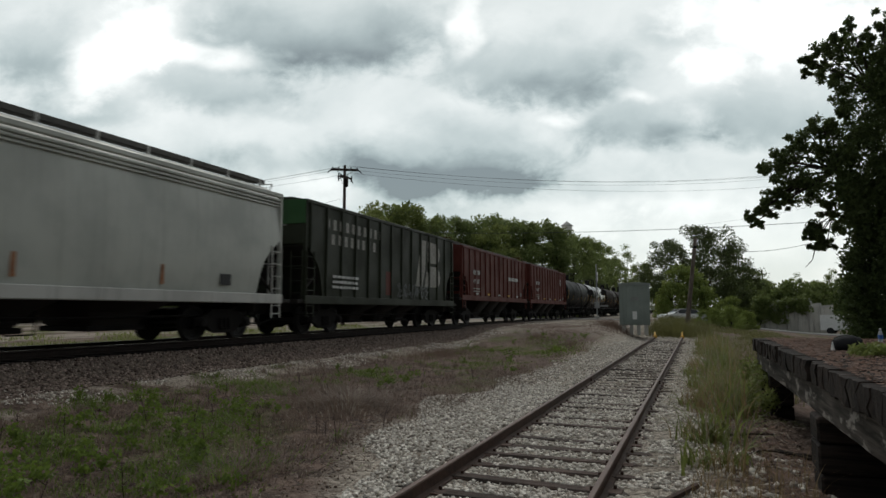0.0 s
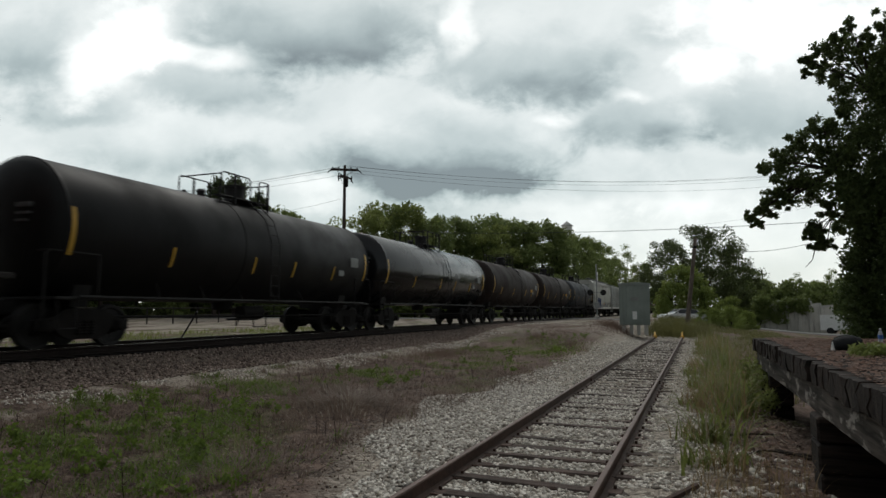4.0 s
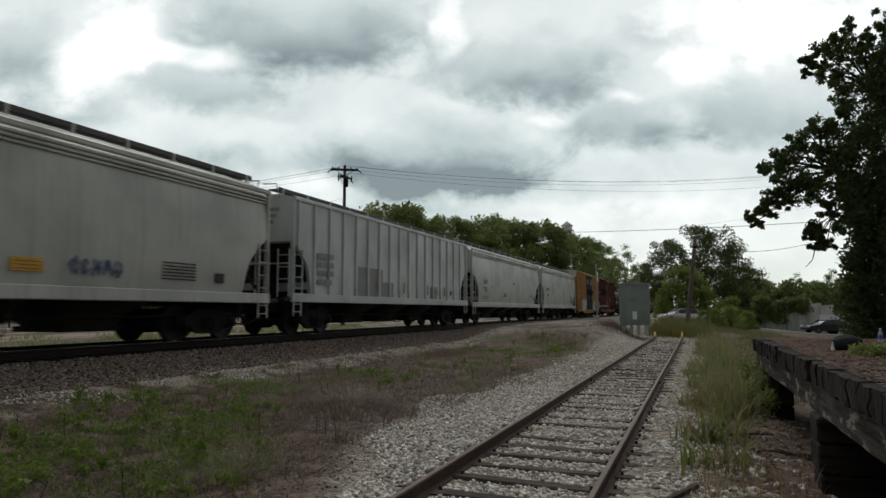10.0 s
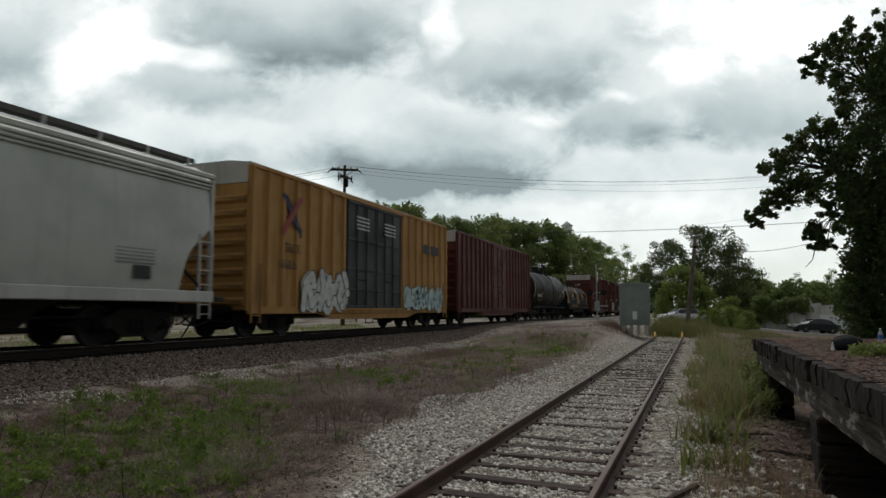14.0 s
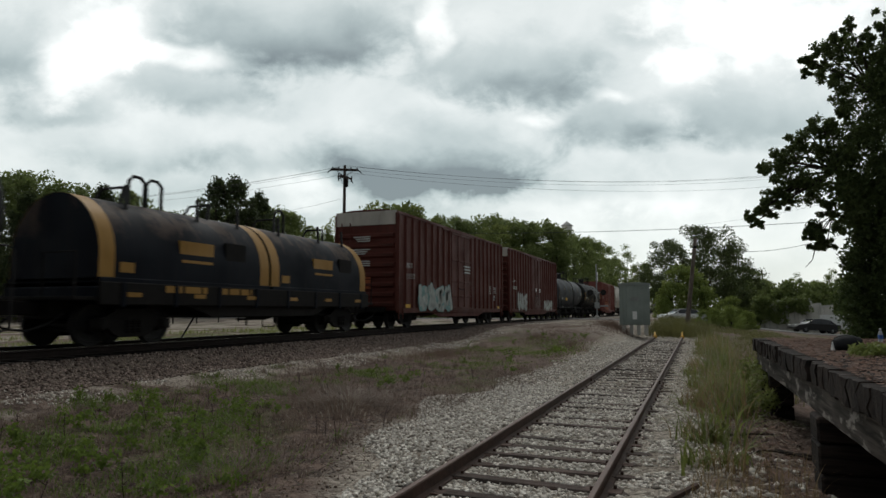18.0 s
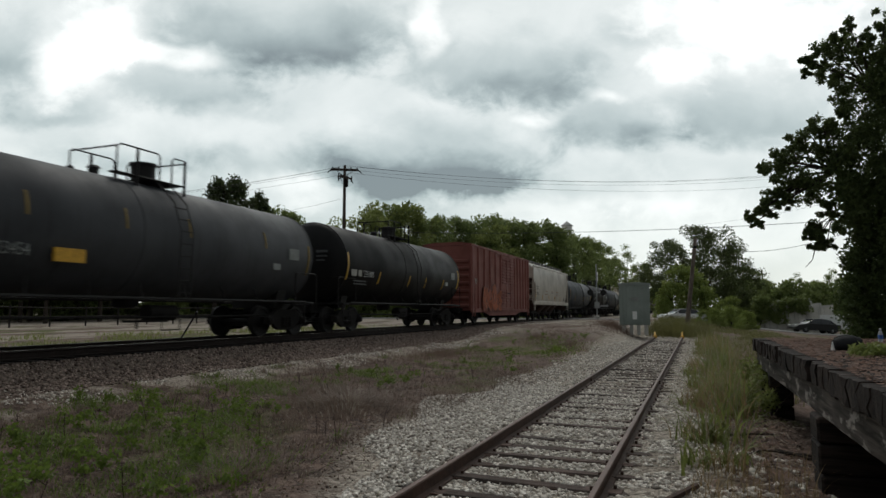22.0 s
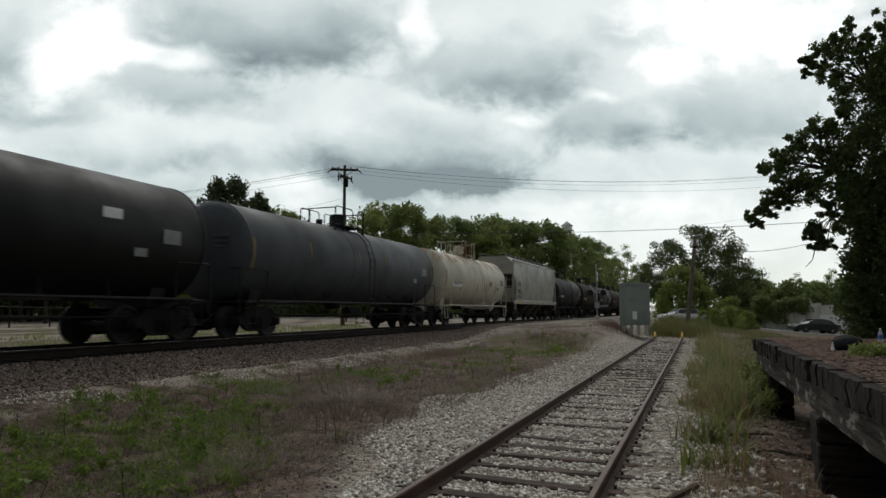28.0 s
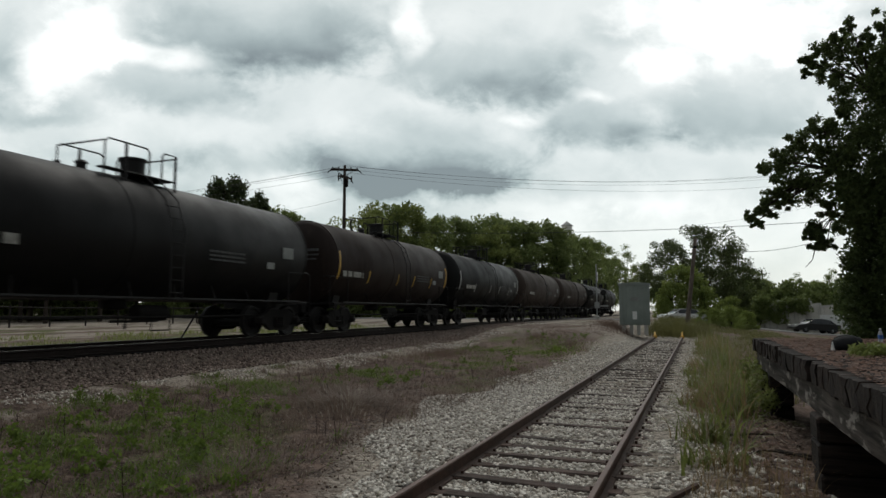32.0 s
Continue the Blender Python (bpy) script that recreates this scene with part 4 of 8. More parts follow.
def tank_car(label, half, radius, mid, mat, trim, stripe=M_REFLECT, placard=True, rail_mat=None, cap_mat=None, dome=0.5, rail_high=0.7, strips=(-0.55, -0.06, 0.25, 0.62), strip_low=-0.48, seed=0, band=True, group=""):
    """A tank on stub sills: shell, dished heads, manway platform, ladders, walk rails."""
    car = thing("tank_car", label, "tank car", group=group)
    rail_mat = rail_mat or trim
    cyl = half + 0.02
    head = [(cyl + 0.42 * math.sin(a), radius * math.cos(a) ** 0.8) for a in (0.0, 0.25, 0.5, 0.75, 1.0, 1.25, 1.42)]
    rows = [(-y, r) for y, r in head[::-1]] + [(y, r) for y, r in head]
    part("shell", Geo().lathe(rows, 56, "y", (0, 0, mid)), mat, car)
    if band:
        part("weld_band", Geo().lathe([(-0.85, radius), (-0.84, radius + 0.012), (-0.35, radius + 0.012), (-0.34, radius)], 56, "y", (0, 0, mid)), mat, car)
    for e in (-1, 1):
        part("head_seam", Geo().lathe([(e * cyl - 0.04, radius), (e * cyl - 0.03, radius + 0.012), (e * cyl + 0.03, radius + 0.012), (e * cyl + 0.04, radius - 0.02)], 56, "y", (0, 0, mid)), mat, car)
        y = e * (half - 0.85)
        sad = [(-0.8, 0.86), (0.8, 0.86), (0.95, mid - 1.02), (0, mid - radius + 0.03), (-0.95, mid - 1.02)]
        part("saddle", Geo().prism(sad, y - 0.22, y + 0.22), trim, car)
        part("stub_sill", Geo().box(-0.33, 0.33, min(y, e * (half + 0.5)), max(y, e * (half + 0.5)), 0.7, 1.02, 0.03), trim, car)
        part("end_platform", Geo().box(-1.45, 1.45, e * (half - 0.35) - 0.55, e * (half - 0.35) + 0.55, 1.0, 1.06, 0.01), trim, car)
        for s in (-1, 1):
            part("end_rail", Geo().tube([(s * 1.4, e * (half - 0.8), 1.05), (s * 1.4, e * (half - 0.8), 1.95), (s * 1.38, e * (half + 0.3), 1.98), (s * 1.38, e * (half + 0.42), 1.9), (s * 1.38, e * (half + 0.42), 0.6)], 0.022, 6), trim, car)
            part("step_ladder", Geo().tube([(s * 1.38, e * (half - 0.3), 1.0), (s * 1.42, e * (half - 0.3), 0.42), (s * 1.42, e * (half + 0.12), 0.42), (s * 1.38, e * (half + 0.12), 1.0)], 0.022, 6), trim, car)
        part("end_crossbar", Geo().tube([(-1.38, e * (half + 0.3), 1.98), (1.38, e * (half + 0.3), 1.98)], 0.02, 6), trim, car)
    for s in (-1, 1):
        part("side_rail", Geo().tube([(s * 1.46, -half + 0.3, 1.06), (s * 1.46, half - 0.3, 1.06)], 0.035, 6), trim, car)
        for k in range(6):
            y = -half + 2.6 + k * (2 * half - 5.2) / 5
            part("rail_brace", Geo().tube([(0, -0.15, 1.06), (-0.4, 0.12, mid - 1.08)], 0.02, 5), trim, car, at=pose(s * 1.46, y, 0, 0, 0, 0 if s > 0 else 180), key=("brace", mid))
        # reflective strips follow the shell's curve
        if stripe:
            for q in (-0.985,) + strips + (0.97,):
                end = abs(q) > 0.9
                a0, a1 = (-0.42, 0.24) if end else (strip_low, strip_low + 0.33)
                yy = q * cyl
                wdt = 0.045 if end else 0.032
                g = Geo()
                g.loft([[(s * (radius + d) * math.cos(a), yy + w, mid + (radius + d) * math.sin(a)) for w, d in ((-wdt, 0.002), (-wdt, 0.014), (wdt, 0.014), (wdt, 0.002))] for a in np.linspace(a0, a1, 7)])
                part("reflective_strip", g, stripe, car)
        # ladder to the platform
        g = Geo()
        for d in (-0.2, 0.2):
            g.tube([(s * (radius + 0.1), 0.35 + d, 1.05), (s * (radius + 0.12), 0.35 + d, mid + 0.2), (s * (radius * 0.86 + 0.08), 0.35 + d, mid + radius * 0.62), (s * 0.72, 0.35 + d, mid + radius + 0.02)], 0.018, 5)
        for k in range(8):
            z = 1.2 + k * 0.3
            a = math.asin(max(-1, min(0.97, (z - mid) / radius)))
            xx = s * max(radius * math.cos(a) + 0.1, 0.8) if z > mid + 0.2 else s * (radius + 0.11)
            g.tube([(xx, 0.15, z), (xx, 0.55, z)], 0.014, 5)
        part("ladder", g, trim, car, "narrow side ladder")
    # manway, platform and safety rails
    top = mid + radius
    part("manway", Geo().lathe([(-0.05, 0.3), (dome, 0.3), (dome, 0.34), (dome + 0.06, 0.34), (dome + 0.09, 0.2)], 20, "z", (0, 0.4, top)), trim, car, "round manway dome")
    part("valve", Geo().lathe([(-0.05, 0.12), (0.14, 0.12), (0.14, 0.16), (0.2, 0.1)], 10, "z", (0.1, -1.15, top)), trim, car)
    part("valve", Geo().lathe([(-0.05, 0.08), (0.1, 0.08), (0.13, 0.04)], 10, "z", (-0.1, -1.6, top)), trim, car)
    part("platform", Geo().box(-0.6, 0.6, -0.1, 1.05, top + 0.02, top + 0.06, 0.01).box(0.5, 0.72, -1.1, 1.05, top + 0.02, top + 0.06, 0.01).box(-0.78, -0.5, -1.1, 1.05, top + 0.02, top + 0.06, 0.01), trim, car, "steel grating platform")
    hr = rail_high
    for s in (-1, 1):
        part("safety_rail", Geo().tube([(s * 0.76, -1.1, top - 0.3), (s * 0.76, -1.1, top + hr - 0.08), (s * 0.76, -1.0, top + hr), (s * 0.76, 0.1, top + hr), (s * 0.76, 0.2, top + hr - 0.08), (s * 0.76, 0.2, top + 0.04)], 0.022, 6), rail_mat, car)
        part("safety_rail", Geo().tube([(s * 0.76, 0.6, top + 0.04), (s * 0.76, 0.6, top + hr - 0.08), (s * 0.76, 0.68, top + hr), (s * 0.76, 1.05, top + hr), (s * 0.76, 1.05, top + 0.04)], 0.022, 6), rail_mat, car)
        for yy in (-0.5, 1.05):
            part("rail_post", Geo().box(s * 0.76 - 0.03, s * 0.76 + 0.03, yy - 0.03, yy + 0.03, top - 0.3, top + hr - 0.01, 0.01), rail_mat, car)
    for yy in (-1.1, 1.05):
        part("cross_rail", Geo().tube([(-0.76, yy, top + hr - 0.06), (0.76, yy, top + hr - 0.06)], 0.02, 6), rail_mat, car)
    g = Geo()
    for k, (w, h) in enumerate(((0.42, 0.09), (0.42, 0.05), (0.34, 0.05))):
        g.box(0.45, 0.45 + w, -cyl - 0.41, -cyl - 0.3, mid + 0.34 - 0.15 * k, mid + 0.34 + h - 0.15 * k, 0.003)
    part("head_lettering", g, M_DIM if mat.name != "tank_cream" else M_BLACKLET, car, "worn markings on the tank head")
    part("outlet_valve", Geo().lathe([(mid - radius - 0.22, 0.2), (mid - radius - 0.18, 0.3), (mid - radius + 0.1, 0.3)], 14, "z", (0, 0, 0)), M_GRIME, car)
    if placard:
        for yy, zz, w, h, mm in ((0.86, 0.0, 0.45, 0.34, M_PLATE), (0.72, -0.42, 0.3, 0.2, M_PLATE)):
            a = zz / radius
            x = radius * math.cos(a)
            patch(car, "placard", x + 0.014, yy * cyl - w, yy * cyl + w * 0.2, mid + zz - h / 2, mid + zz + h / 2, mm, "small grey placard", 0.008)
    running_gear(car, half + 0.35, 1.15)
    brake_gear(car, half + 0.3, M_GRIME)
    return car


def coil_car(label, half, blue, yellow, group=""):
    """A flat trough with two rounded hoods over steel coils."""
    car = thing("coil_car", label, "coil car", group=group)
    part("deck", Geo().box(-1.45, 1.45, -half, half, 1.0, 1.3, 0.03), blue, car)
    for s in (-1, 1):
        part("side_beam", Geo().box(s * 1.45 - 0.05, s * 1.45 + 0.05, -half, half, 0.9, 1.4, 0.02), M_GRIME, car)
        for k in range(8):
            y = -half + 0.6 + k * (2 * half - 1.2) / 7
            part("stake_pocket", Geo().box(s * 1.5 - 0.05, s * 1.5 + 0.03, y - 0.06, y + 0.06, 0.85, 1.4, 0.01), blue, car)
    length = (2 * half - 0.2) / 2

    def hood_ring(y, w, h, d=0.0):
        pts = [(w + d, y, 1.42), (w + d, y, 1.95)]
        pts += [((w + d) * math.cos(a) , y, 1.95 + (h + d) * math.sin(a)) for a in np.linspace(0.12, math.pi - 0.12, 16)]
        return pts + [(-w - d, y, 1.95), (-w - d, y, 1.42)]

    for c in (-1, 1):
        y0 = c * (length / 2 + 0.06) - length / 2
        hood = part("hood", Geo().loft([hood_ring(y0, 1.36, 1.45), hood_ring(y0 + length, 1.36, 1.45)]), blue, car, "dark blue curved coil hood")
        for e in (0.0, length - 0.4):
            part("yellow_band", Geo().loft([hood_ring(y0 + e - 0.004, 1.36, 1.45, 0.008), hood_ring(y0 + e + 0.404, 1.36, 1.45, 0.008)], cap=False), yellow, hood)
        for e in (0.25, 0.75):
            yy = y0 + length * e
            part("lifting_bracket", Geo().tube([(0.5, yy - 0.25, 3.2), (0.35, yy, 3.75), (-0.35, yy, 3.75), (-0.5, yy - 0.25, 3.2)], 0.04, 6), M_STEEL, hood)
        part("hood_lip", Geo().box(-1.44, 1.44, y0, y0 + length, 1.38, 1.5, 0.02), blue, hood)
        # plain yellow marks, a scorched patch and the rounded lower hem
        patch(hood, "dark_patch", 1.3, y0 + length * 0.68, y0 + length * 0.82, 1.9, 2.6, M_GRIME, "dark scorched patch", 0.05)
        patch(hood, "mark", 1.365, y0 + 0.55, y0 + 0.95, 1.62, 1.85, yellow, "small yellow painted square", 0.006)
        patch(hood, "mark", 1.3, y0 + length * 0.5 - 0.6, y0 + length * 0.5 + 0.6, 2.12, 2.5, yellow, "plain yellow painted mark", 0.04)
        patch(hood, "mark", 1.335, y0 + length * 0.5 - 0.55, y0 + length * 0.5 + 0.55, 1.96, 2.03, yellow, "plain yellow painted bar", 0.03)
        for q in (0.2, 0.6, 0.88):
            part("lifting_post", Geo().tube([(0.75, y0 + length * q, 3.1), (0.62, y0 + length * q + 0.12, 3.75)], 0.045, 6), M_STEEL, hood)
    for y in (-4.3, -3.75, 1.6):
        part("lifting_frame", Geo().tube([(0.3, y, 3.3), (0.3, y, 3.95), (0.3, y + 0.14, 4.08), (0.3, y + 0.36, 4.08), (0.3, y + 0.5, 3.95), (0.3, y + 0.5, 3.3)], 0.045, 6), M_STEEL, car)
    bars(car, 1.508, -4.2, -2.8, 1.2, 1, 0.16, yellow, seed=2)
    bars(car, 1.508, -2.3, -1.0, 1.2, 1, 0.16, yellow, seed=3)
    part("end_mark", Geo().box(-0.2, 0.6, -half + 0.52, -half + 0.54, 2.55, 2.75, 0.005), yellow, car, "plain yellow painted bar")
    for s in (-1, 1):
        part("fishbelly_sill", Geo().prism([(-half + 2.6, 0.95), (-half + 3.6, 0.62), (half - 3.6, 0.62), (half - 2.6, 0.95)], s * 1.3 - 0.05, s * 1.3 + 0.05, "x"), M_GRIME, car)
    for s in (-1, 1):
        part("end_platform", Geo().box(-1.4, 1.4, s * (half + 0.25) - 0.3, s * (half + 0.25) + 0.3, 1.0, 1.08, 0.01), M_GRIME, car)
        part("end_rail", Geo().tube([(1.35, s * (half + 0.5), 1.05), (1.35, s * (half + 0.5), 2.0), (0.4, s * (half + 0.5), 2.0), (0.4, s * (half + 0.5), 1.05)], 0.025, 6), M_GRIME, car)
    part("center_sill", Geo().box(-0.4, 0.4, -half - 0.3, half + 0.3, 0.6, 1.02, 0.03), M_GRIME, car)
    for k in range(6):
        patch(car, "reflector", 1.505, -half + 0.7 + k * 2.05, -half + 1.1 + k * 2.05, 1.08, 1.18, yellow, "small yellow reflector")
    running_gear(car, half + 0.3, 1.6)
    brake_gear(car, half, M_GRIME)
    return car


# paints of the cars
P_GREY = paint("hopper_grey", (0.47, 0.465, 0.415), (0.2, 0.18, 0.15), 0.45, 0.4, spec=0.5)
P_LIGHT = paint("hopper_light_grey", (0.47, 0.48, 0.435), (0.24, 0.22, 0.19), 0.35, 0.4, spec=0.5)
P_SILL = paint("sill_white", (0.5, 0.49, 0.46), (0.15, 0.13, 0.11), 0.5, 0.4, spec=0.5)
P_COOL = paint("hopper_cool_grey", (0.49, 0.505, 0.485), (0.22, 0.22, 0.2), 0.35, 0.4, spec=0.5)
P_STONE = paint("hopper_stone", (0.32, 0.305, 0.255), (0.2, 0.175, 0.15), 0.3, 0.4, spec=0.5)
P_TAN = paint("hopper_tan", (0.455, 0.41, 0.35), (0.24, 0.2, 0.17), 0.22, 0.4, spec=0.5)
# underside paints: the shade beneath the body is put into the colour
P_DUSK = paint("hopper_under_shaded", (0.022, 0.018, 0.0155), (0.011, 0.01, 0.009), 0.6, 0.8)
P_EARTH = paint("hopper_under_brown_shaded", (0.05, 0.03, 0.025), (0.02, 0.015, 0.012), 0.6, 0.8, spec=0.2)
P_GREEN = paint("hopper_green", (0.019, 0.0235, 0.011), (0.010, 0.010, 0.009), 0.6, 0.6)
P_BRIGHT = paint("end_green", (0.03, 0.1, 0.03), (0.02, 0.03, 0.02), 0.4, 0.6)
P_BROWN = paint("hopper_brown", (0.108, 0.024, 0.0165), (0.026, 0.011, 0.009), 0.65, 0.6, spec=0.25)
P_BOX = paint("boxcar_brown", (0.097, 0.023, 0.0155), (0.024, 0.012, 0.009), 0.7, 0.6, spec=0.25)
P_ROSE = paint("boxcar_faded_red", (0.225, 0.072, 0.057), (0.1, 0.045, 0.036), 0.45, 0.65)
P_OCHRE = paint("boxcar_yellow", (0.42, 0.22, 0.06), (0.09, 0.05, 0.022), 0.85, 0.65)
P_BAND = paint("dirty_white", (0.5, 0.47, 0.42), (0.16, 0.13, 0.1), 0.5, 0.6)
P_DOOR = paint("door_black", (0.025, 0.027, 0.03), (0.07, 0.06, 0.05), 0.4, 0.6)
P_BLACK = paint("tank_black", (0.008, 0.0078, 0.0078), (0.015, 0.0125, 0.0105), 0.35, 0.55, spec=0.2)
P_GLOSS = paint("tank_gloss_black", (0.009, 0.0095, 0.0105), (0.02, 0.018, 0.017), 0.3, 0.19, spec=0.4)
P_RUST = paint("tank_rust_black", (0.027, 0.018, 0.015), (0.055, 0.038, 0.028), 0.5, 0.65, spec=0.2)
P_SLATE = paint("tank_slate", (0.057, 0.06, 0.066), (0.018, 0.017, 0.016), 0.45, 0.6, spec=0.25)
P_ASH = paint("tank_ash", (0.066, 0.071, 0.079), (0.03, 0.028, 0.026), 0.45, 0.6, spec=0.3)
P_DUN = paint("tank_dun", (0.062, 0.046, 0.038), (0.025, 0.02, 0.017), 0.5, 0.7, spec=0.2)
P_CREAM = paint("tank_cream", (0.58, 0.54, 0.44), (0.3, 0.17, 0.08), 0.4, 0.5)
def rust_streaks(m, line, dark=(0.16, 0.06, 0.03), light=(0.4, 0.22, 0.1)):
    """Rust that has run down from the top of a shell."""
    n = Nodes(m.node_tree)
    b = m.node_tree.nodes["Principled BSDF"]
    old = b.inputs["Base Color"].links[0].from_socket
    p = n.coords()
    x, y, z = n.xyz(p)
    f = n.math("MULTIPLY", n.ramp(n.noise(n.stretch(p, (1.0, 1.3, 0.5)), 1.1, 7, 0.7), 0.46, 0.56), n.ramp(n.math("MULTIPLY_ADD", n.noise(p, 3.0, 4), 0.8, z), line, line + 0.5))
    c = n.mix(n.math("MULTIPLY", f, 0.95), old, n.mix(n.noise(p, 9.0, 4), dark, light))
    n.put(c, b.inputs["Base Color"])


rust_streaks(P_CREAM, 3.5)
P_BLUE = paint("hood_blue", (0.006, 0.008, 0.0135), (0.03, 0.022, 0.018), 0.4, 0.6, spec=0.1)
rust_streaks(P_BLUE, 2.75, (0.035, 0.026, 0.022), (0.08, 0.055, 0.045))
P_YEL = paint("hood_yellow", (0.36, 0.19, 0.035), (0.12, 0.075, 0.03), 0.45, 0.6)
S_WHITE = plain("spray_white", (0.52, 0.53, 0.5), 0.7, 0, 6, 0.25)
S_PALE = plain("spray_pale_blue", (0.34, 0.45, 0.45), 0.7, 0, 3, 0.35)
S_BLUE = plain("spray_blue", (0.075, 0.1, 0.2), 0.7, 0, 6, 0.3)
S_ORANGE = plain("spray_orange", (0.32, 0.075, 0.025), 0.7, 0, 5, 0.35)
S_GREY = plain("spray_grey", (0.16, 0.17, 0.17), 0.7, 0, 4, 0.5)
S_EMBER = plain("spray_ember", (0.22, 0.05, 0.025), 0.7, 0, 3, 0.4)
S_MIST = plain("spray_mist", (0.33, 0.35, 0.33), 0.75, 0, 3, 0.45)
S_TEAL = plain("spray_teal", (0.16, 0.27, 0.26), 0.75, 0, 4, 0.4)
S_WASH = plain("spray_wash", (0.17, 0.12, 0.105), 0.8, 0, 5, 0.5)
S_DARK = plain("spray_dark", (0.02, 0.022, 0.025), 0.7, 0, 6, 0.3)
S_NAVY = plain("mark_navy", (0.025, 0.032, 0.07), 0.7, 0, 6, 0.3)
S_RED = plain("mark_red", (0.26, 0.04, 0.035), 0.6, 0, 8, 0.2)
S_RUST = plain("rust_stain", (0.3, 0.13, 0.06), 0.85, 0, 5, 0.4)

TRAIN = []   # (car, place of its middle along the track at the start)


def add(car, front, rear):
    TRAIN.append((car, (front + rear) / 2))
    return car


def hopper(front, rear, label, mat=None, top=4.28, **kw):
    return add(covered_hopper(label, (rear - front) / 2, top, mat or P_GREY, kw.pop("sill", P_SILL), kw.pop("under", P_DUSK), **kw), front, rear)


def tank(front, rear, label, mat, trim=None, radius=1.5, mid=2.52, **kw):
    return add(tank_car(label, (rear - front) / 2, radius, mid, mat, trim or M_STEEL, **kw), front, rear)


def box(front, rear, label, mat, top=5.05, **kw):
    return add(box_car(label, (rear - front) / 2, top, mat, **kw), front, rear)


def make_train():
    g_h, g_t, g_b = "hopper cars of the train", "tank cars of the train", "box cars of the train"
    # 0
    c = hopper(0.0, 16.48, "light grey curved-side covered hopper car with white sill", P_LIGHT, group=g_h)
    for y in (-3.2, 0.0, 3.6):
        patch(c, "reflector", 1.47, y - 0.05, y + 0.05, 1.4, 2.1, S_RUST, "brown rust streak")
    patch(c, "label_plate", 1.49, 5.6, 6.0, 1.45, 1.75, M_BLACKLET, "small black label panel")
    patch(c, "red_mark", 1.555, -3.0, -2.4, 1.05, 1.2, S_RED, "small red painted mark")
    # 1
    c = hopper(17.79, 31.38, "dark green ribbed hopper car with faded white markings", P_GREEN, sill=P_GREEN, curved=False, ribs=14, group=g_h, hoppers=3, walkway=None, top=4.37)
    h = 6.8
    part("end_panel", Geo().box(-1.49, 1.49, -h - 0.03, -h + 0.02, 3.6, 4.4, 0.01), P_BRIGHT, c, "bright green end panel")
    for n, z, y0 in ((10, 3.56, 1.25), (8, 3.05, 1.6)):
        for k in range(n):
            y = -h + y0 + k * 0.44
            patch(c, "letter_bar", 1.506, y, y + 0.2, z, z + 0.36, M_FADED, "worn white painted bar", 0.004)
    for shape in ([(2.0, 1.86), (2.75, 1.86), (3.1, 2.7), (3.2, 4.0), (2.75, 4.0), (2.4, 3.1)], [(3.05, 1.86), (3.5, 1.86), (3.5, 2.5), (3.25, 2.6)],
                  [(3.6, 1.86), (4.6, 1.88), (4.9, 2.05), (4.98, 2.35), (4.85, 2.65), (4.55, 2.84), (3.6, 2.85)], [(3.4, 3.0), (4.55, 3.0), (4.8, 3.15), (4.92, 3.45), (4.8, 3.75), (4.5, 3.95), (3.4, 4.0)]):
        part("logo_shape", Geo().prism(shape, 1.5, 1.51, "x"), M_FADED, c, "faded white painted shape")
    patch(c, "repaint_patch", 1.506, -0.99, -0.45, 1.4, 2.35, P_BROWN, "faded reddish paint patch", 0.004)
    tag = Geo()
    r = random.Random(8)
    for k in range(6):
        for s in GLYPHS[(1, 3, 5, 6, 2, 4)[k]]:
            ribbon(tag, [(0.0 + k * 0.58 + a * 0.45 + r.uniform(-0.03, 0.03), 1.3 + b * 0.62) for a, b in s], 0.05, 1.56, 0.006)
    part("graffiti", tag, S_GREY, c, "thin grey sprayed tag")
    bars(c, 1.57, -h + 1.6, -h + 3.4, 1.9, 3, 0.09, M_LETTER, 2, seed=5)
    # 2, 3
    for front, rear, seed in ((32.76, 46.79, 1), (48.03, 62.27, 2)):
        c = hopper(front, rear, "red-brown ribbed covered hopper car", P_BROWN, sill=P_BROWN, curved=False, ribs=15, group=g_h, top=4.27, low=1.6, wk=-0.12, cut_z=2.9)
        h = (rear - front) / 2
        for q in (0.0, 0.24, 0.72, 0.96):
            patch(c, "owner_mark", 1.575, -h + 1.75 + q, -h + 1.91 + q, 2.8, 3.06, M_LETTER, "white painted bar", 0.004)
        lettering(c, "495 287" if seed == 1 else "466 247", 1.57, -h + 1.72, 2.3, 0.36, M_LETTER, narrow=0.85)
        bars(c, 1.575, -h + 1.72, -h + 2.9, 1.98, 2, 0.06, M_FADED, 2.4, seed=seed + 4)
        for k in range(5):
            patch(c, "reflector", 1.57, -h + 2.2 + k * 2.2, -h + 2.6 + k * 2.2, 1.68, 1.78, M_YELLOW if k % 2 else M_LETTER, "small reflective patch")
        if seed == 1:
            bars(c, 1.575, h - 5.0, h - 2.6, 2.75, 1, 0.22, M_LETTER, seed=9, name="owner_mark")
        else:
            part("emblem", Geo().lathe([(1.56, 0.26), (1.578, 0.26)], 24, "x", (0, h - 2.9, 3.3)), M_LETTER, c, "round white emblem")
            part("emblem_cross", Geo().box(1.57, 1.585, h - 3.07, h - 2.73, 3.27, 3.33).box(1.57, 1.585, h - 2.93, h - 2.87, 3.14, 3.46), P_BROWN, c)
        patch(c, "label_plate", 1.575, h - 2.0, h - 1.7, 1.75, 1.98, M_PLATE, "small grey label panel")
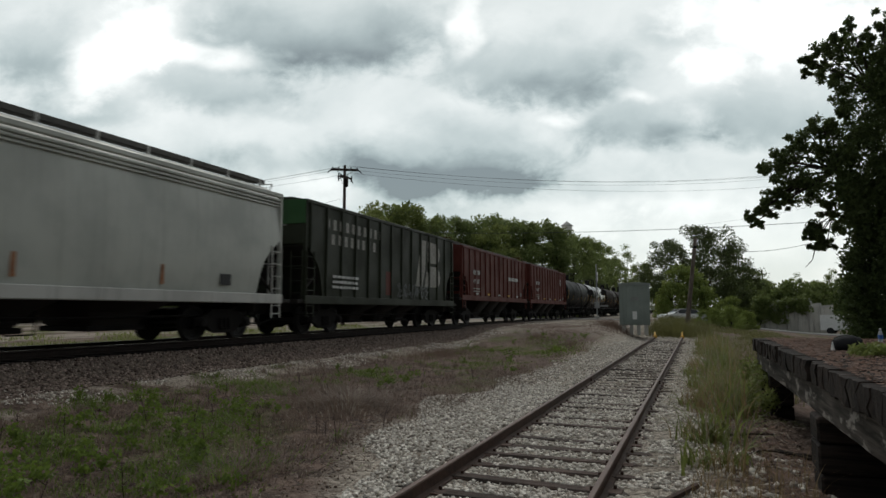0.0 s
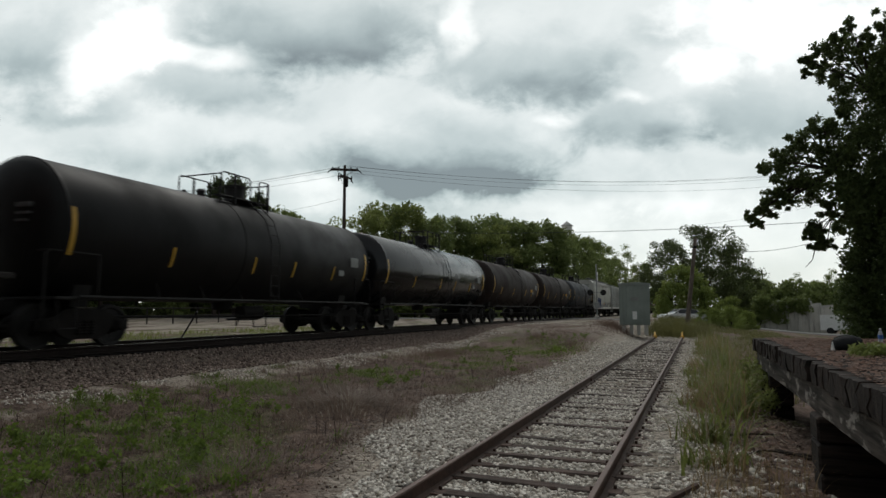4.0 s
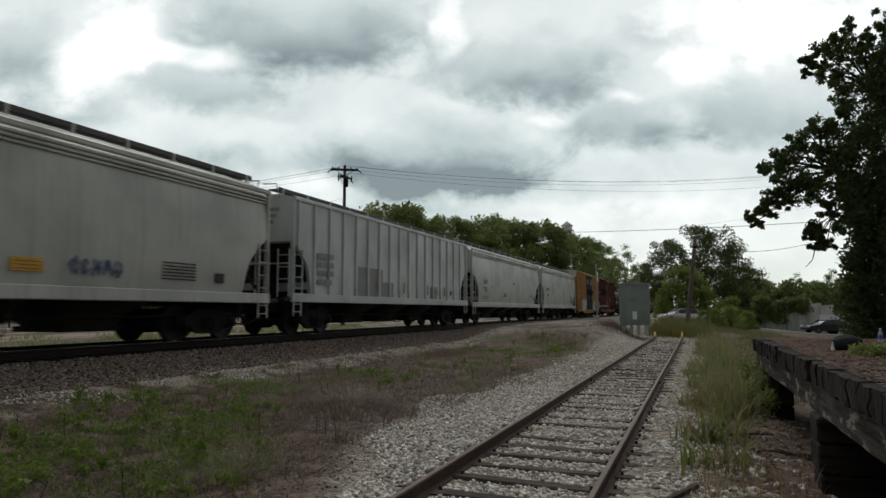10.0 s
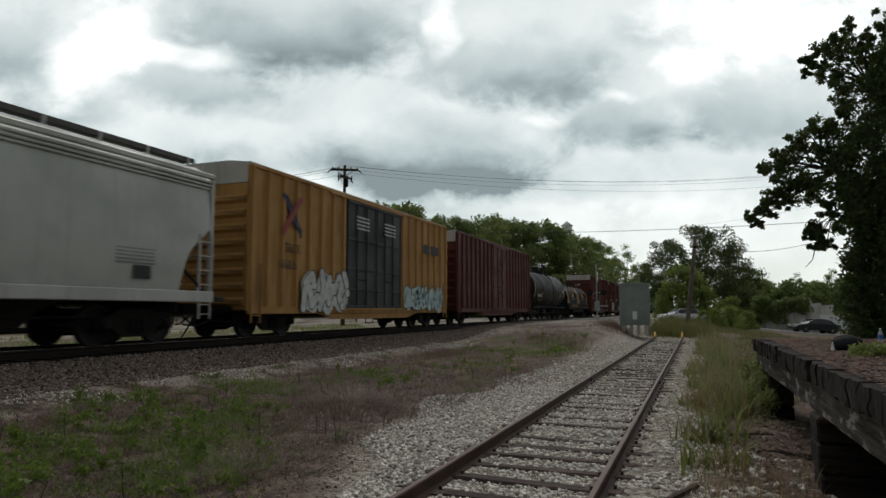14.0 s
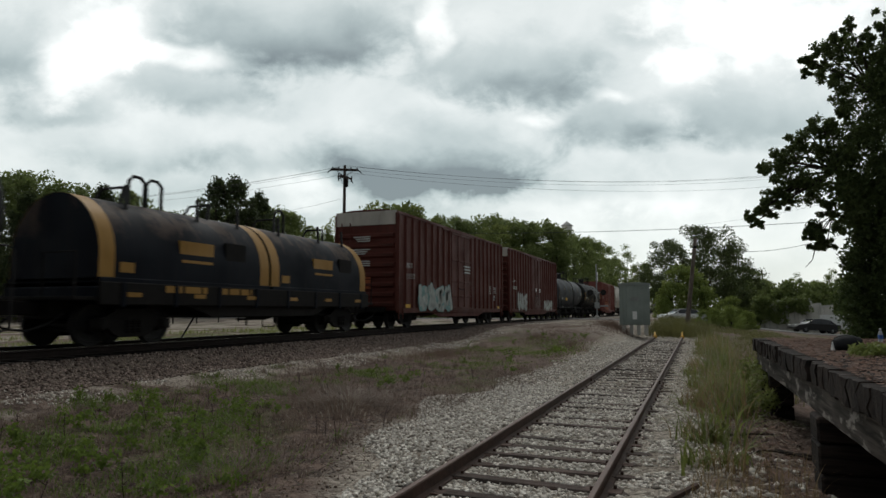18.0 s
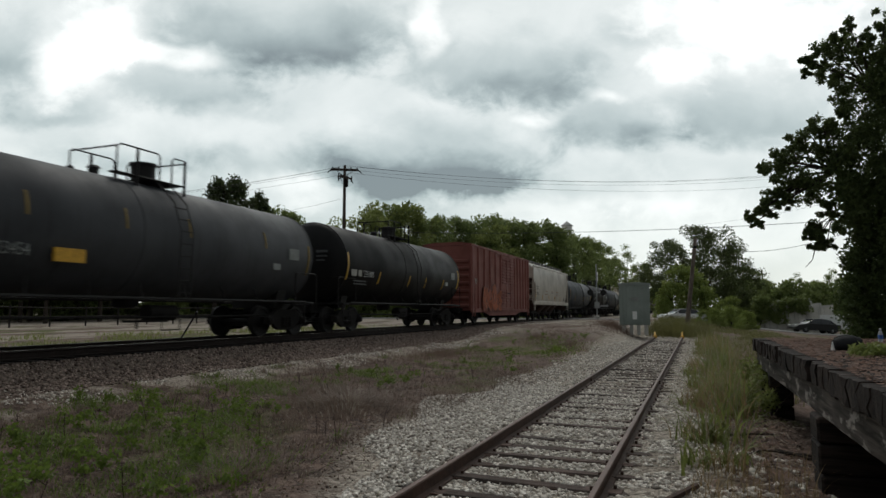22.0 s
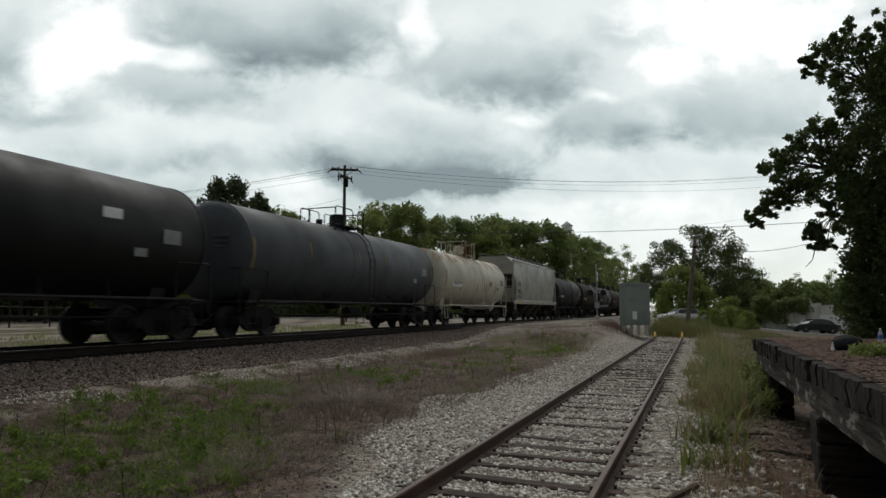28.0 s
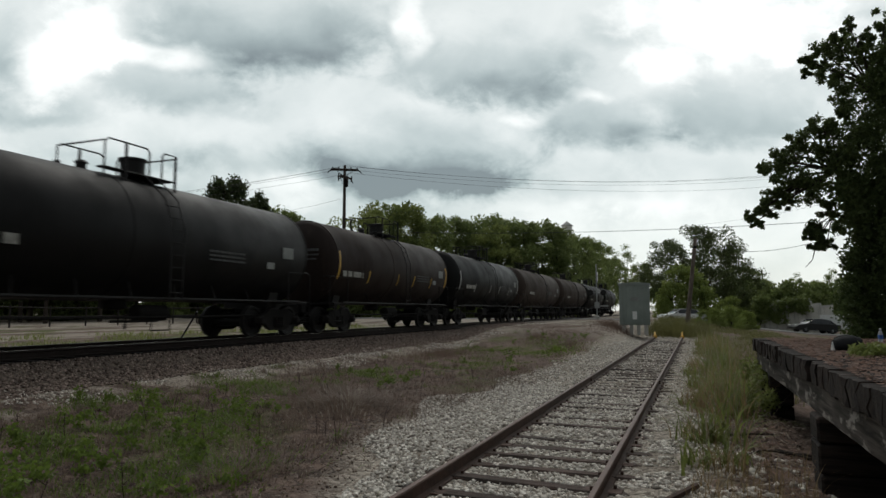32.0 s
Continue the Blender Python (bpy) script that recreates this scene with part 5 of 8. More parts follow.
    # 4 to 8
    tank(63.87, 76.54, "dull black railway tank car", P_BLACK, seed=4, group=g_t)
    tank(78.29, 91.23, "glossy black tank car reflecting the sky", P_GLOSS, seed=5, group=g_t)
    RUSTY = (-0.70, -0.2, 0.35, 0.66)
    c = tank(93.31, 105.38, "rusty brown-black tank car", P_RUST, seed=6, group=g_t, strips=RUSTY)
    patch(c, "panel", 1.48, 3.5, 4.0, 2.15, 2.35, M_YELLOW, "small yellow panel", 0.02)
    c = tank(107.61, 119.63, "rusty brown-black tank car", P_RUST, seed=7, group=g_t, strips=RUSTY)
    patch(c, "panel", 1.48, 3.2, 3.7, 2.15, 2.35, M_YELLOW, "small yellow panel", 0.02)
    c = tank(121.79, 133.81, "dull dark slate tank car", P_SLATE, seed=8, group=g_t)
    bars(c, 1.498, -4.75, -3.4, 2.2, 1, 0.2, M_DIM, seed=8)
    bars(c, 1.47, -4.75, -3.4, 1.98, 2, 0.06, M_DIM, 2, seed=9)
    # 9
    c = hopper(135.34, 151.81, "light grey curved-side covered hopper car with blue graffiti", group=g_h)
    h = 8.2
    lettering(c, "CPCX", 1.512, -h + 2.1, 2.4, 0.4, M_BLACKLET)
    lettering(c, "805135", 1.512, -h + 2.1, 1.93, 0.4, M_BLACKLET)
    bars(c, 1.505, -h + 2.1, -h + 3.2, 1.62, 2, 0.05, M_BLACKLET, 2.4)
    graffiti_letters(c, 1.54, -h + 3.3, 1.15, 1.2, S_BLUE)
    patch(c, "faded_patch", 1.49, 0.55, 1.2, 1.52, 1.78, M_YELLOW, "small orange notice")
    for k in range(3):
        patch(c, "notice_line", 1.495, 0.6, 1.15, 1.56 + 0.07 * k, 1.58 + 0.07 * k, S_RUST, t=0.006)
    small_tag(c, 1.49, 1.75, 1.5, 0.36, S_BLUE, (2, 3, 6, 0, 5), 11)
    small_tag(c, 1.555, -2.0, 1.02, 0.22, S_GREY, (4, 1, 3, 6), 12)
    patch(c, "rust_patch", 1.555, -4.2, -3.5, 1.02, 1.2, S_RUST, "rusty stain on the sill")
    bars(c, 1.49, 4.2, 5.3, 1.9, 6, 0.035, M_BLACKLET, 2.2, seed=4)
    patch(c, "label_plate", 1.485, 6.0, 6.35, 1.5, 1.75, M_BLACKLET, "small black label panel")
    lettering(c, "CPCX", 1.56, -h + 0.2, 1.02, 0.1, M_BLACKLET)
    # 10
    c = hopper(153.04, 169.49, "pale grey ribbed covered hopper car", P_COOL, sill=P_COOL, curved=False, ribs=18, group=g_h, hoppers=3, top=4.34, low=1.3, wk=-0.05)
    bars(c, 1.575, -h + 1.3, -h + 2.3, 2.5, 4, 0.18, M_PLATE, 1.6, seed=2)
    for y in (-2.6, -0.1, 2.5, 4.7):
        patch(c, "rust_mark", 1.572, y - 0.05, y + 0.06, 1.5, 1.95, S_RUST, "rust mark on a side post")
    patch(c, "label_plate", 1.507, 5.6, 5.85, 1.55, 1.75, M_BLACKLET, "small black label panel")
    bars(c, 1.507, 3.0, 4.0, 1.7, 3, 0.04, M_PLATE, 2.2, seed=6)
    for y0, y1, z1 in ((-h + 4.0, -h + 6.2, 2.4), (-h + 6.2, -h + 7.2, 1.9), (3.0, 3.8, 1.9)):
        patch(c, "primer_patch", 1.505, y0, y1, 1.3, z1, M_PLATE, "grey primer paint patch")
    # 11, 12
    c = hopper(170.43, 186.96, "light grey curved-side covered hopper car", P_LIGHT, group=g_h, cut=1.35)
    lettering(c, "MLLX", 1.512, -h + 2.0, 2.36, 0.4, M_BLACKLET)
    lettering(c, "97717", 1.512, -h + 1.95, 1.9, 0.4, M_BLACKLET)
    bars(c, 1.5, -h + 1.95, -h + 2.9, 1.6, 2, 0.05, M_PLATE, 2.4)
    bars(c, 1.5, -1.9, -1.1, 1.85, 3, 0.04, M_BLACKLET, 2)
    bars(c, 1.5, -h + 3.5, -h + 3.75, 2.3, 3, 0.04, M_PLATE, 2)
    bars(c, 1.5, 0.3, 0.9, 2.55, 1, 0.12, M_PLATE, 2)
    bars(c, 1.49, 5.2, 6.2, 1.85, 2, 0.05, M_PLATE, 2)
    patch(c, "label_plate", 1.485, 6.4, 6.7, 1.5, 1.72, M_BLACKLET, "small black label panel")
    c = hopper(188.02, 203.5, "light grey curved-side covered hopper car", P_LIGHT, group=g_h)
    h = 7.74
    lettering(c, "AMCX", 1.512, -h + 2.0, 2.43, 0.38, M_BLACKLET)
    patch(c, "mark", 1.5, -h + 1.45, -h + 1.7, 2.45, 2.7, S_RUST, "small faded orange mark")
    lettering(c, "4510", 1.512, -h + 2.0, 1.95, 0.38, M_BLACKLET)
    bars(c, 1.49, h - 3.0, h - 1.9, 2.15, 5, 0.04, M_PLATE, 2, seed=7)
    patch(c, "label_plate", 1.485, h - 2.5, h - 2.0, 1.5, 1.8, M_BLACKLET, "small black label panel")
    # 13
    c = box(205.01, 220.48, "yellow box car with black doors and white graffiti", P_OCHRE, door=(-2.3, 2.3), doors=2, door_mat=P_DOOR, end_band=P_BAND, roof=P_BAND, ribs=8, group=g_b)
    for a, m in ((52, S_RED), (-52, S_NAVY)):
        part("logo_shape", Geo().box(-0.012, 0.012, -0.8, 0.8, -0.075, 0.075, 0.005).box(-0.011, 0.011, -0.7, 0.7, 0.1, 0.15, 0.004), m, c, "painted diagonal stripe", pose(1.535 + (0.01 if a > 0 else 0), -5.75, 3.72, a, 0, 0))
    lettering(c, "TBOX", 1.549, -6.15, 2.55, 0.42, M_BLACKLET)
    lettering(c, "666836", 1.549, -6.4, 2.05, 0.4, M_BLACKLET)
    graffiti(c, 1.552, -5.2, -2.3, 0.66, 2.2, 3, S_WHITE, S_DARK, 3, S_WHITE)
    graffiti(c, 1.552, 2.5, 7.0, 0.75, 1.95, 5, S_PALE, S_DARK, 8, S_WHITE)
    bars(c, 1.552, 4.6, 6.6, 3.4, 1, 0.4, M_BLACKLET, seed=3, name="owner_mark")
    for y in (-1.2, 1.1):
        bars(c, 1.57, y - 0.5, y + 0.5, 4.2, 4, 0.07, M_LETTER, 2, seed=5)
    # 14
    box(222.08, 237.94, "red-brown box car with ribbed sides", P_BOX, end_band=P_BAND, group=g_b)
    # 15, 16
    c = tank(239.73, 251.8, "dull black tank car with worn lettering", P_BLACK, group=g_t)
    bars(c, 1.49, -5.0, -4.4, 1.88, 1, 0.22, M_FADED, seed=2)
    bars(c, 1.49, -4.25, -3.55, 1.88, 1, 0.22, M_FADED, seed=3)
    bars(c, 1.45, -5.0, -3.7, 1.68, 2, 0.05, M_DIM, 2.2, seed=4)
    add(coil_car("dark blue and yellow coil car with two hoods", 6.0, P_BLUE, P_YEL), 254.0, 266.1)
    # 17, 18
    c = box(268.63, 284.44, "red-brown box car with pale blue graffiti", P_BOX, end_band=P_BAND, group=g_b)
    lettering(c, "AO K", 1.549, -7.1, 2.62, 0.34, M_LETTER)
    lettering(c, "111 517", 1.549, -7.1, 2.15, 0.34, M_LETTER)
    graffiti(c, 1.552, -5.8, -1.6, 0.72, 2.0, 4, S_MIST, S_TEAL, 5, S_TEAL, 0.1, 0.035)
    patch(c, "reflector", 1.552, -7.2, -6.7, 0.9, 1.05, M_YELLOW, "yellow reflector")
    patch(c, "label_plate", 1.552, 5.75, 6.05, 1.4, 1.68, M_LETTER, "small black label with white border")
    patch(c, "label_face", 1.556, 5.79, 6.01, 1.44, 1.64, M_BLACKLET, t=0.006)
    bars(c, 1.552, 4.9, 5.2, 2.2, 5, 0.04, M_LETTER, 2.6, seed=6)
    bars(c, 1.552, 5.75, 6.2, 2.15, 4, 0.04, M_LETTER, 2.6, seed=7)
    patch(c, "reflector", 1.552, 6.6, 6.95, 0.9, 1.05, M_YELLOW, "yellow reflector")
    bars(c, 1.57, 0.3, 1.3, 3.1, 3, 0.08, M_LETTER, 2, seed=3)
    patch(c, "end_plate", -0.1, -7.99, -7.93, 1.7, 2.2, S_ORANGE, "brown plywood end plate", 0.35)
    for k, z in enumerate((3.9, 3.35, 2.85)):
        for i in range(3):
            part("end_lettering", Geo().box(-0.55 + 0.1 * i, 0.25 - 0.12 * i * (k % 2), -8.035, -8.02, z - 0.09 * i, z + 0.045 - 0.09 * i, 0.003), M_LETTER, c)
    c = box(286.12, 301.85, "red-brown box car with faded white graffiti", P_BOX, end_band=P_BAND, group=g_b)
    lettering(c, "AO K", 1.549, -7.05, 2.7, 0.34, M_LETTER)
    bars(c, 1.55, -7.05, -6.0, 2.22, 1, 0.24, M_FADED, seed=4)
    graffiti(c, 1.552, -5.9, -3.2, 0.72, 2.1, 3, S_MIST, S_GREY, 12, S_WASH, 0.1, 0.03)
    graffiti(c, 1.552, 2.4, 5.6, 0.75, 1.7, 4, S_MIST, S_WASH, 14, S_WASH, 0.0, 0.05)
    small_tag(c, 1.6, -0.9, 1.0, 0.9, S_WASH, (3, 5, 1), 17)
    for y in (-0.4, 0.9):
        patch(c, "notice", 1.575, y - 0.15, y + 0.15, 2.2, 2.5, M_WHITE, "small white notice")
    # 19, 20
    c = tank(303.69, 315.86, "dull dark slate tank car", P_SLATE, group=g_t, stripe=M_GOLD, strip_low=0.05, radius=1.45, strips=(-0.6, -0.22, 0.1, 0.6))
    patch(c, "panel", 1.41, -3.05, -2.35, 1.75, 2.03, M_YELLOW, "yellow rectangular panel", 0.03)
    lettering(c, "23454", 1.43, -4.2, 1.82, 0.34, M_PLATE)
    bars(c, 1.43, -5.2, -4.4, 1.82, 1, 0.23, M_PLATE, seed=8, name="owner_mark")
    c = tank(318.14, 329.95, "black tank car with white lettering", P_BLACK, group=g_t)
    bars(c, 1.49, -5.6, -4.8, 2.05, 1, 0.24, M_FADED, seed=8, name="owner_mark")
    lettering(c, "231180", 1.49, -4.65, 2.05, 0.34, M_LETTER, narrow=0.75)
    bars(c, 1.46, -5.4, -4.4, 1.85, 2, 0.05, M_DIM, 2.2, seed=3)
    # 21
    c = box(332.01, 345.22, "faded red box car with louvred door and orange graffiti", P_ROSE, louvre=True, door=(-0.6, 2.4), ribs=6, top=4.58, group=g_b)
    graffiti(c, 1.552, -4.7, -0.8, 0.68, 2.15, 4, S_ORANGE, S_DARK, 23, S_EMBER, 0.3, 0.03)
    small_tag(c, 1.56, -6.2, 2.3, 0.3, M_FADED, (1, 4), 5)
    # 22
    c = hopper(346.84, 360.92, "tan-grey curved-side covered hopper car", P_TAN, group=g_h, hoppers=3, wk=0.06, under=P_EARTH, sill=P_TAN, low=1.5, eave=False, cut=0.85, cut_z=3.35)
    h = 7.04
    lettering(c, "TILX", 1.512, -h + 1.0, 2.47, 0.34, M_BLACKLET, narrow=0.75)
    lettering(c, "518243", 1.512, -h + 0.95, 2.0, 0.34, M_BLACKLET)
    bars(c, 1.49, -h + 0.95, -h + 1.5, 1.85, 3, 0.03, M_PLATE, 2.6, seed=5)
    patch(c, "stripe", 1.505, -h + 0.62, -h + 0.74, 1.55, 2.47, M_YELLOW, "yellow stripe")
    for q in (3.17, 5.55, 8.0, 10.4):
        patch(c, "stripe", 1.485, -h + q - 0.05, -h + q + 0.05, 1.6, 2.0, M_YELLOW, "yellow stripe")
    for q, e, n in ((4.15, 5.2, 3), (6.4, 7.45, 2), (8.67, 9.6, 3)):
        for k in range(n):
            patch(c, "faded_bar", 1.495, -h + q, -h + e, 2.36 - 0.14 * k, 2.4 - 0.14 * k, S_RUST if k != 1 else M_PLATE, "thin faded painted line", 0.005)
    bars(c, 1.5, -h + 2.0, -h + 2.25, 2.4, 4, 0.03, M_PLATE, 2.4, seed=4)
    patch(c, "label_plate", 1.485, h - 2.1, h - 1.85, 1.68, 1.9, M_BLACKLET, "small dark label panel")
    # 23 to 25
    tank(362.55, 375.98, "grey weathered railway tank car", P_ASH, group=g_t)
    c = tank(377.8, 391.04, "black tank car with white lettering", P_BLACK, group=g_t, stripe=None)
    lettering(c, "AZXX 10412", 1.49, -5.6, 2.1, 0.36, M_LETTER)
    bars(c, 1.46, -5.6, -4.2, 1.85, 2, 0.06, M_DIM, 2.4, seed=3)
    patch(c, "notice", 1.47, 3.6, 4.1, 2.7, 3.0, M_WHITE, "white notice panel")
    tank(393.06, 406.61, "slate grey and black tank car", P_ASH, group=g_t, stripe=M_GOLD, strip_low=0.0, radius=1.46)
    # 26
    c = tank(408.45, 419.25, "cream white tank car with rust stains", P_CREAM, P_CREAM, group=g_t, stripe=S_RUST, radius=1.46, mid=2.52, rail_high=0.8)
    patch(c, "name_plate", 1.42, -4.4, -2.95, 2.04, 2.46, M_WHITE, "white name panel", 0.01)
    lettering(c, "TAEX 899", 1.436, -4.3, 2.13, 0.34, M_BLACKLET)
    patch(c, "panel", 1.455, 2.0, 2.4, 2.25, 2.5, M_GOLD, "faded yellow panel", 0.012)
    # 27
    c = hopper(421.25, 435.32, "tan-grey curved-side covered hopper car with black lettering", P_STONE, group=g_h, wk=0.06, under=P_EARTH, sill=P_STONE, low=1.5, eave=False, cut=0.85, cut_z=3.35, skirt=True)
    lettering(c, "FURX", 1.51, -h + 1.2, 2.5, 0.44, M_BLACKLET)
    lettering(c, "845561", 1.51, -h + 1.15, 1.98, 0.44, M_BLACKLET)
    bars(c, 1.49, -h + 1.2, -h + 2.1, 1.8, 2, 0.04, M_BLACKLET, 2.4)
    for y in (-h + 0.6, -h + 1.5, -2.8, 0.6):
        patch(c, "reflector", 1.56, y, y + 0.5, 1.32, 1.42, M_YELLOW, "yellow reflector")
    # 28 onwards
    for front, rear, label, mat, stripe in ((436.95, 448.99, "dull black bulk tank car", P_BLACK, None), (451.09, 461.68, "rusty brown-black tank car", P_RUST, M_REFLECT),
                                            (463.7, 475.72, "dull black bulk tank car", P_BLACK, M_LETTER), (477.9, 490.5, "dull brown railway tank car", P_DUN, None), (492.7, 506.3, "dull grey-brown railway tank car", P_DUN, None),
                                            (508.4, 520.6, "dull black railway tank car", P_BLACK, None), (522.6, 534.8, "dull black railway tank car", P_BLACK, None)):
        c = tank(front, rear, label, mat, group=g_t, stripe=stripe)
        bars(c, 1.49, -5.0, -3.5, 2.0, 1, 0.2, M_FADED, seed=int(front))
        bars(c, 1.49, 1.6, 3.0, 2.3, 3, 0.05, M_DIM, 2.2, seed=int(rear))


def small_tag(parent, x, y, z, size, mat, order, seed):
    """A quick thin sprayed scribble."""
    r = random.Random(seed)
    g = Geo()
    for k, q in enumerate(order):
        for s in GLYPHS[q]:
            ribbon(g, [(y + (k * 0.75 + a * 0.6 + r.uniform(-0.06, 0.06)) * size, z + (b + r.uniform(-0.08, 0.08)) * size) for a, b in s], size * 0.11, x, 0.005 + 0.0005 * k)
    part("graffiti", g, mat, parent, "thin sprayed scribble")


def graffiti_letters(parent, x, y, z, size, mat):
    """Blocky sprayed capitals with thick strokes."""
    def stroke(points):
        g.tube([(x, y + a * size, z + b * size) for a, b in points], 0.07, 6)

    g = Geo()
    stroke([(0.1, 0.0), (0.12, 1.0), (0.5, 0.98)])
    stroke([(0.12, 0.55), (0.42, 0.55)])
    stroke([(0.78, 0.1), (0.8, 0.85)])
    stroke([(0.6, 0.6), (1.0, 0.58)])
    stroke([(1.25, 0.0), (1.28, 0.98), (1.75, 0.9), (1.72, 0.55), (1.3, 0.5), (1.8, 0.4), (1.78, 0.02), (1.25, 0.0)])
    part("graffiti", g, mat, parent, "blue sprayed letters")


make_train()

# ---- plants ----
def scatter(name, mat, verts, faces, pos, size, turn=None, seed=0, flat=1.0):
    """Many small copies of one little shape, joined: each turned and sized by itself."""
    rg = np.random.default_rng(seed)
    n, k = len(pos), len(verts)
    v = np.asarray(verts, float)[None] * np.ones((n, 1, 1))
    v = v * (1 + rg.uniform(-0.3, 0.3, (n, 1, 3)))
    if turn is None:
        q = rg.normal(size=(n, 4))
        q /= np.linalg.norm(q, axis=1, keepdims=True)
        w, x, y, z = q.T
        rot = np.stack([1 - 2 * (y * y + z * z), 2 * (x * y - z * w), 2 * (x * z + y * w), 2 * (x * y + z * w), 1 - 2 * (x * x + z * z), 2 * (y * z - x * w),
                        2 * (x * z - y * w), 2 * (y * z + x * w), 1 - 2 * (x * x + y * y)], -1).reshape(n, 3, 3)
        v = np.einsum("nij,nkj->nki", rot, v)
    v = v * np.asarray(size)[:, None, None]
    v[:, :, 2] *= flat
    v = v + np.asarray(pos)[:, None, :]
    f = (np.asarray(faces)[None] + (np.arange(n) * k)[:, None, None]).reshape(-1, 4)
    me = bpy.data.meshes.new(name)
    me.vertices.add(n * k)
    me.vertices.foreach_set("co", v.astype(np.float32).ravel())
    m = len(f)
    me.loops.add(m * 4)
    me.loops.foreach_set("vertex_index", f.astype(np.int32).ravel())
    me.polygons.add(m)
    me.polygons.foreach_set("loop_start", np.arange(0, m * 4, 4, dtype=np.int32))
    me.polygons.foreach_set("loop_total", np.full(m, 4, dtype=np.int32))
    me.materials.append(mat)
    me.update()
    me.validate()
    return me


CHIP = [(-1, -0.8, -0.6), (0.9, -1, -0.7), (1, 0.8, -0.5), (-0.8, 1, -0.7), (-0.7, -0.6, 0.6), (0.6, -0.8, 0.7), (0.8, 0.6, 0.5), (-0.6, 0.7, 0.8)]
CHIP_F = [(0, 3, 2, 1), (4, 5, 6, 7), (0, 1, 5, 4), (1, 2, 6, 5), (2, 3, 7, 6), (3, 0, 4, 7)]


def leaves(centres, radii, per, size, seed, flat=0.8, droop=0.0):
    """Leaf quads filling round clumps."""
    rg = np.random.default_rng(seed)
    c = np.repeat(np.asarray(centres, float), per, axis=0)
    r = np.repeat(np.asarray(radii, float), per)
    d = rg.normal(size=(len(c), 3))
    d /= np.linalg.norm(d, axis=1, keepdims=True)
    d *= (rg.uniform(0, 1, (len(c), 1)) ** 0.45)
    d[:, 2] *= flat
    p = c + d * r[:, None]
    p[:, 2] -= droop * rg.uniform(0, 1, len(c)) * r
    a = rg.normal(size=(len(c), 3))
    a /= np.linalg.norm(a, axis=1, keepdims=True)
    b = np.cross(a, rg.normal(size=(len(c), 3)))
    b /= np.linalg.norm(b, axis=1, keepdims=True)
    s = (size * rg.uniform(0.6, 1.4, len(c)))[:, None]
    return np.stack([p - a * s, p - b * s * 0.55, p + a * s, p + b * s * 0.55], 1)


def blades(xy, heights, seed, width=0.008, bend=0.45, segs=2):
    """Grass blades: bent, tapering strips standing on the ground."""
    rg = np.random.default_rng(seed)
    n = len(xy)
    x, y = np.asarray(xy, float).T
    base = np.stack([x, y, land(x, y) - 0.01], -1)
    w = rg.uniform(0, 2 * np.pi, n)
    out = np.stack([np.cos(w), np.sin(w), np.zeros(n)], -1)
    side = np.stack([-np.sin(w), np.cos(w), np.zeros(n)], -1) * (width * rg.uniform(0.6, 1.5, n))[:, None]
    h = np.asarray(heights, float)
    b = bend * rg.uniform(0.2, 1.4, n)
    rows = []
    for k in range(segs + 1):
        t = k / segs
        p = base + out * (h * b * t * t)[:, None]
        p[:, 2] += h * t * (1 - 0.35 * b * t)
        rows.append((p, side * (1 - 0.85 * t)))
    q = [np.stack([rows[k][0] - rows[k][1], rows[k][0] + rows[k][1], rows[k + 1][0] + rows[k + 1][1], rows[k + 1][0] - rows[k + 1][1]], 1) for k in range(segs)]
    return np.concatenate(q)


def stuff(name, me, label, category):
    return tagged(new(name, me), label, category, kind="stuff")


def limbs(g, rg, base, height, trunk_r, tips, lean=0.0):
    """Trunk and limbs that reach towards the given clump centres."""
    fork = Vector(base) + Vector((lean, 0, height * 0.45))
    g.tube([base, Vector(base) + Vector((lean * 0.3, 0, height * 0.2)), fork, fork + Vector((0, 0, height * 0.3))], trunk_r, 9, trunk_r * 0.35)
    for tip in tips:
        tip = Vector(tip)
        k = rg.uniform(0.15, 0.62)
        s = Vector(base) + (fork - Vector(base)) * (k * 1.5)
        m = s.lerp(tip, 0.5) + Vector((rg.uniform(-0.4, 0.4), rg.uniform(-0.4, 0.4), rg.uniform(0.0, 0.7)))
        g.tube([s, m, tip], trunk_r * 0.32, 5, trunk_r * 0.07, cap=False)
    return g


def make_tree(name, label, seed, height, spread, low, mat, size, clumps, per, shape="broad", category="tree", group="", lump=1.0):
    """A tree of its own: tapered trunk with limbs, and a crown of many leaf clumps with gaps."""
    rg = random.Random(seed)
    cs, rs = [], []
    for k in range(clumps):
        q = rg.random()
        z = low + (height - low) * q
        if shape == "pine":
            w = spread * (0.35 + 0.65 * math.sin(math.pi * min(1, 0.25 + 0.75 * q))) * (1.0 if q < 0.8 else 0.6)
        elif shape == "bush":
            w = spread * math.sqrt(max(0.05, 1 - q * q))
        else:
            w = spread * (0.35 + 0.75 * math.sin(math.pi * (0.12 + 0.80 * q)))
        a = rg.uniform(0, 6.283)
        d = w * math.sqrt(rg.random())
        cs.append((d * math.cos(a), d * math.sin(a), z + rg.uniform(-0.4, 0.4)))
        rs.append(spread * lump * rg.uniform(0.16, 0.34))
    t = thing(name, label, category, group=group)
    tips = rg.sample(cs, min(len(cs), 14))
    part("trunk", limbs(Geo(), rg, (0, 0, -0.6), height, height * 0.017 + 0.03, tips), M_BARK, t)
    part("crown", quads("crown", leaves(cs, rs, per, size, seed), mat), mat, t)
    return t


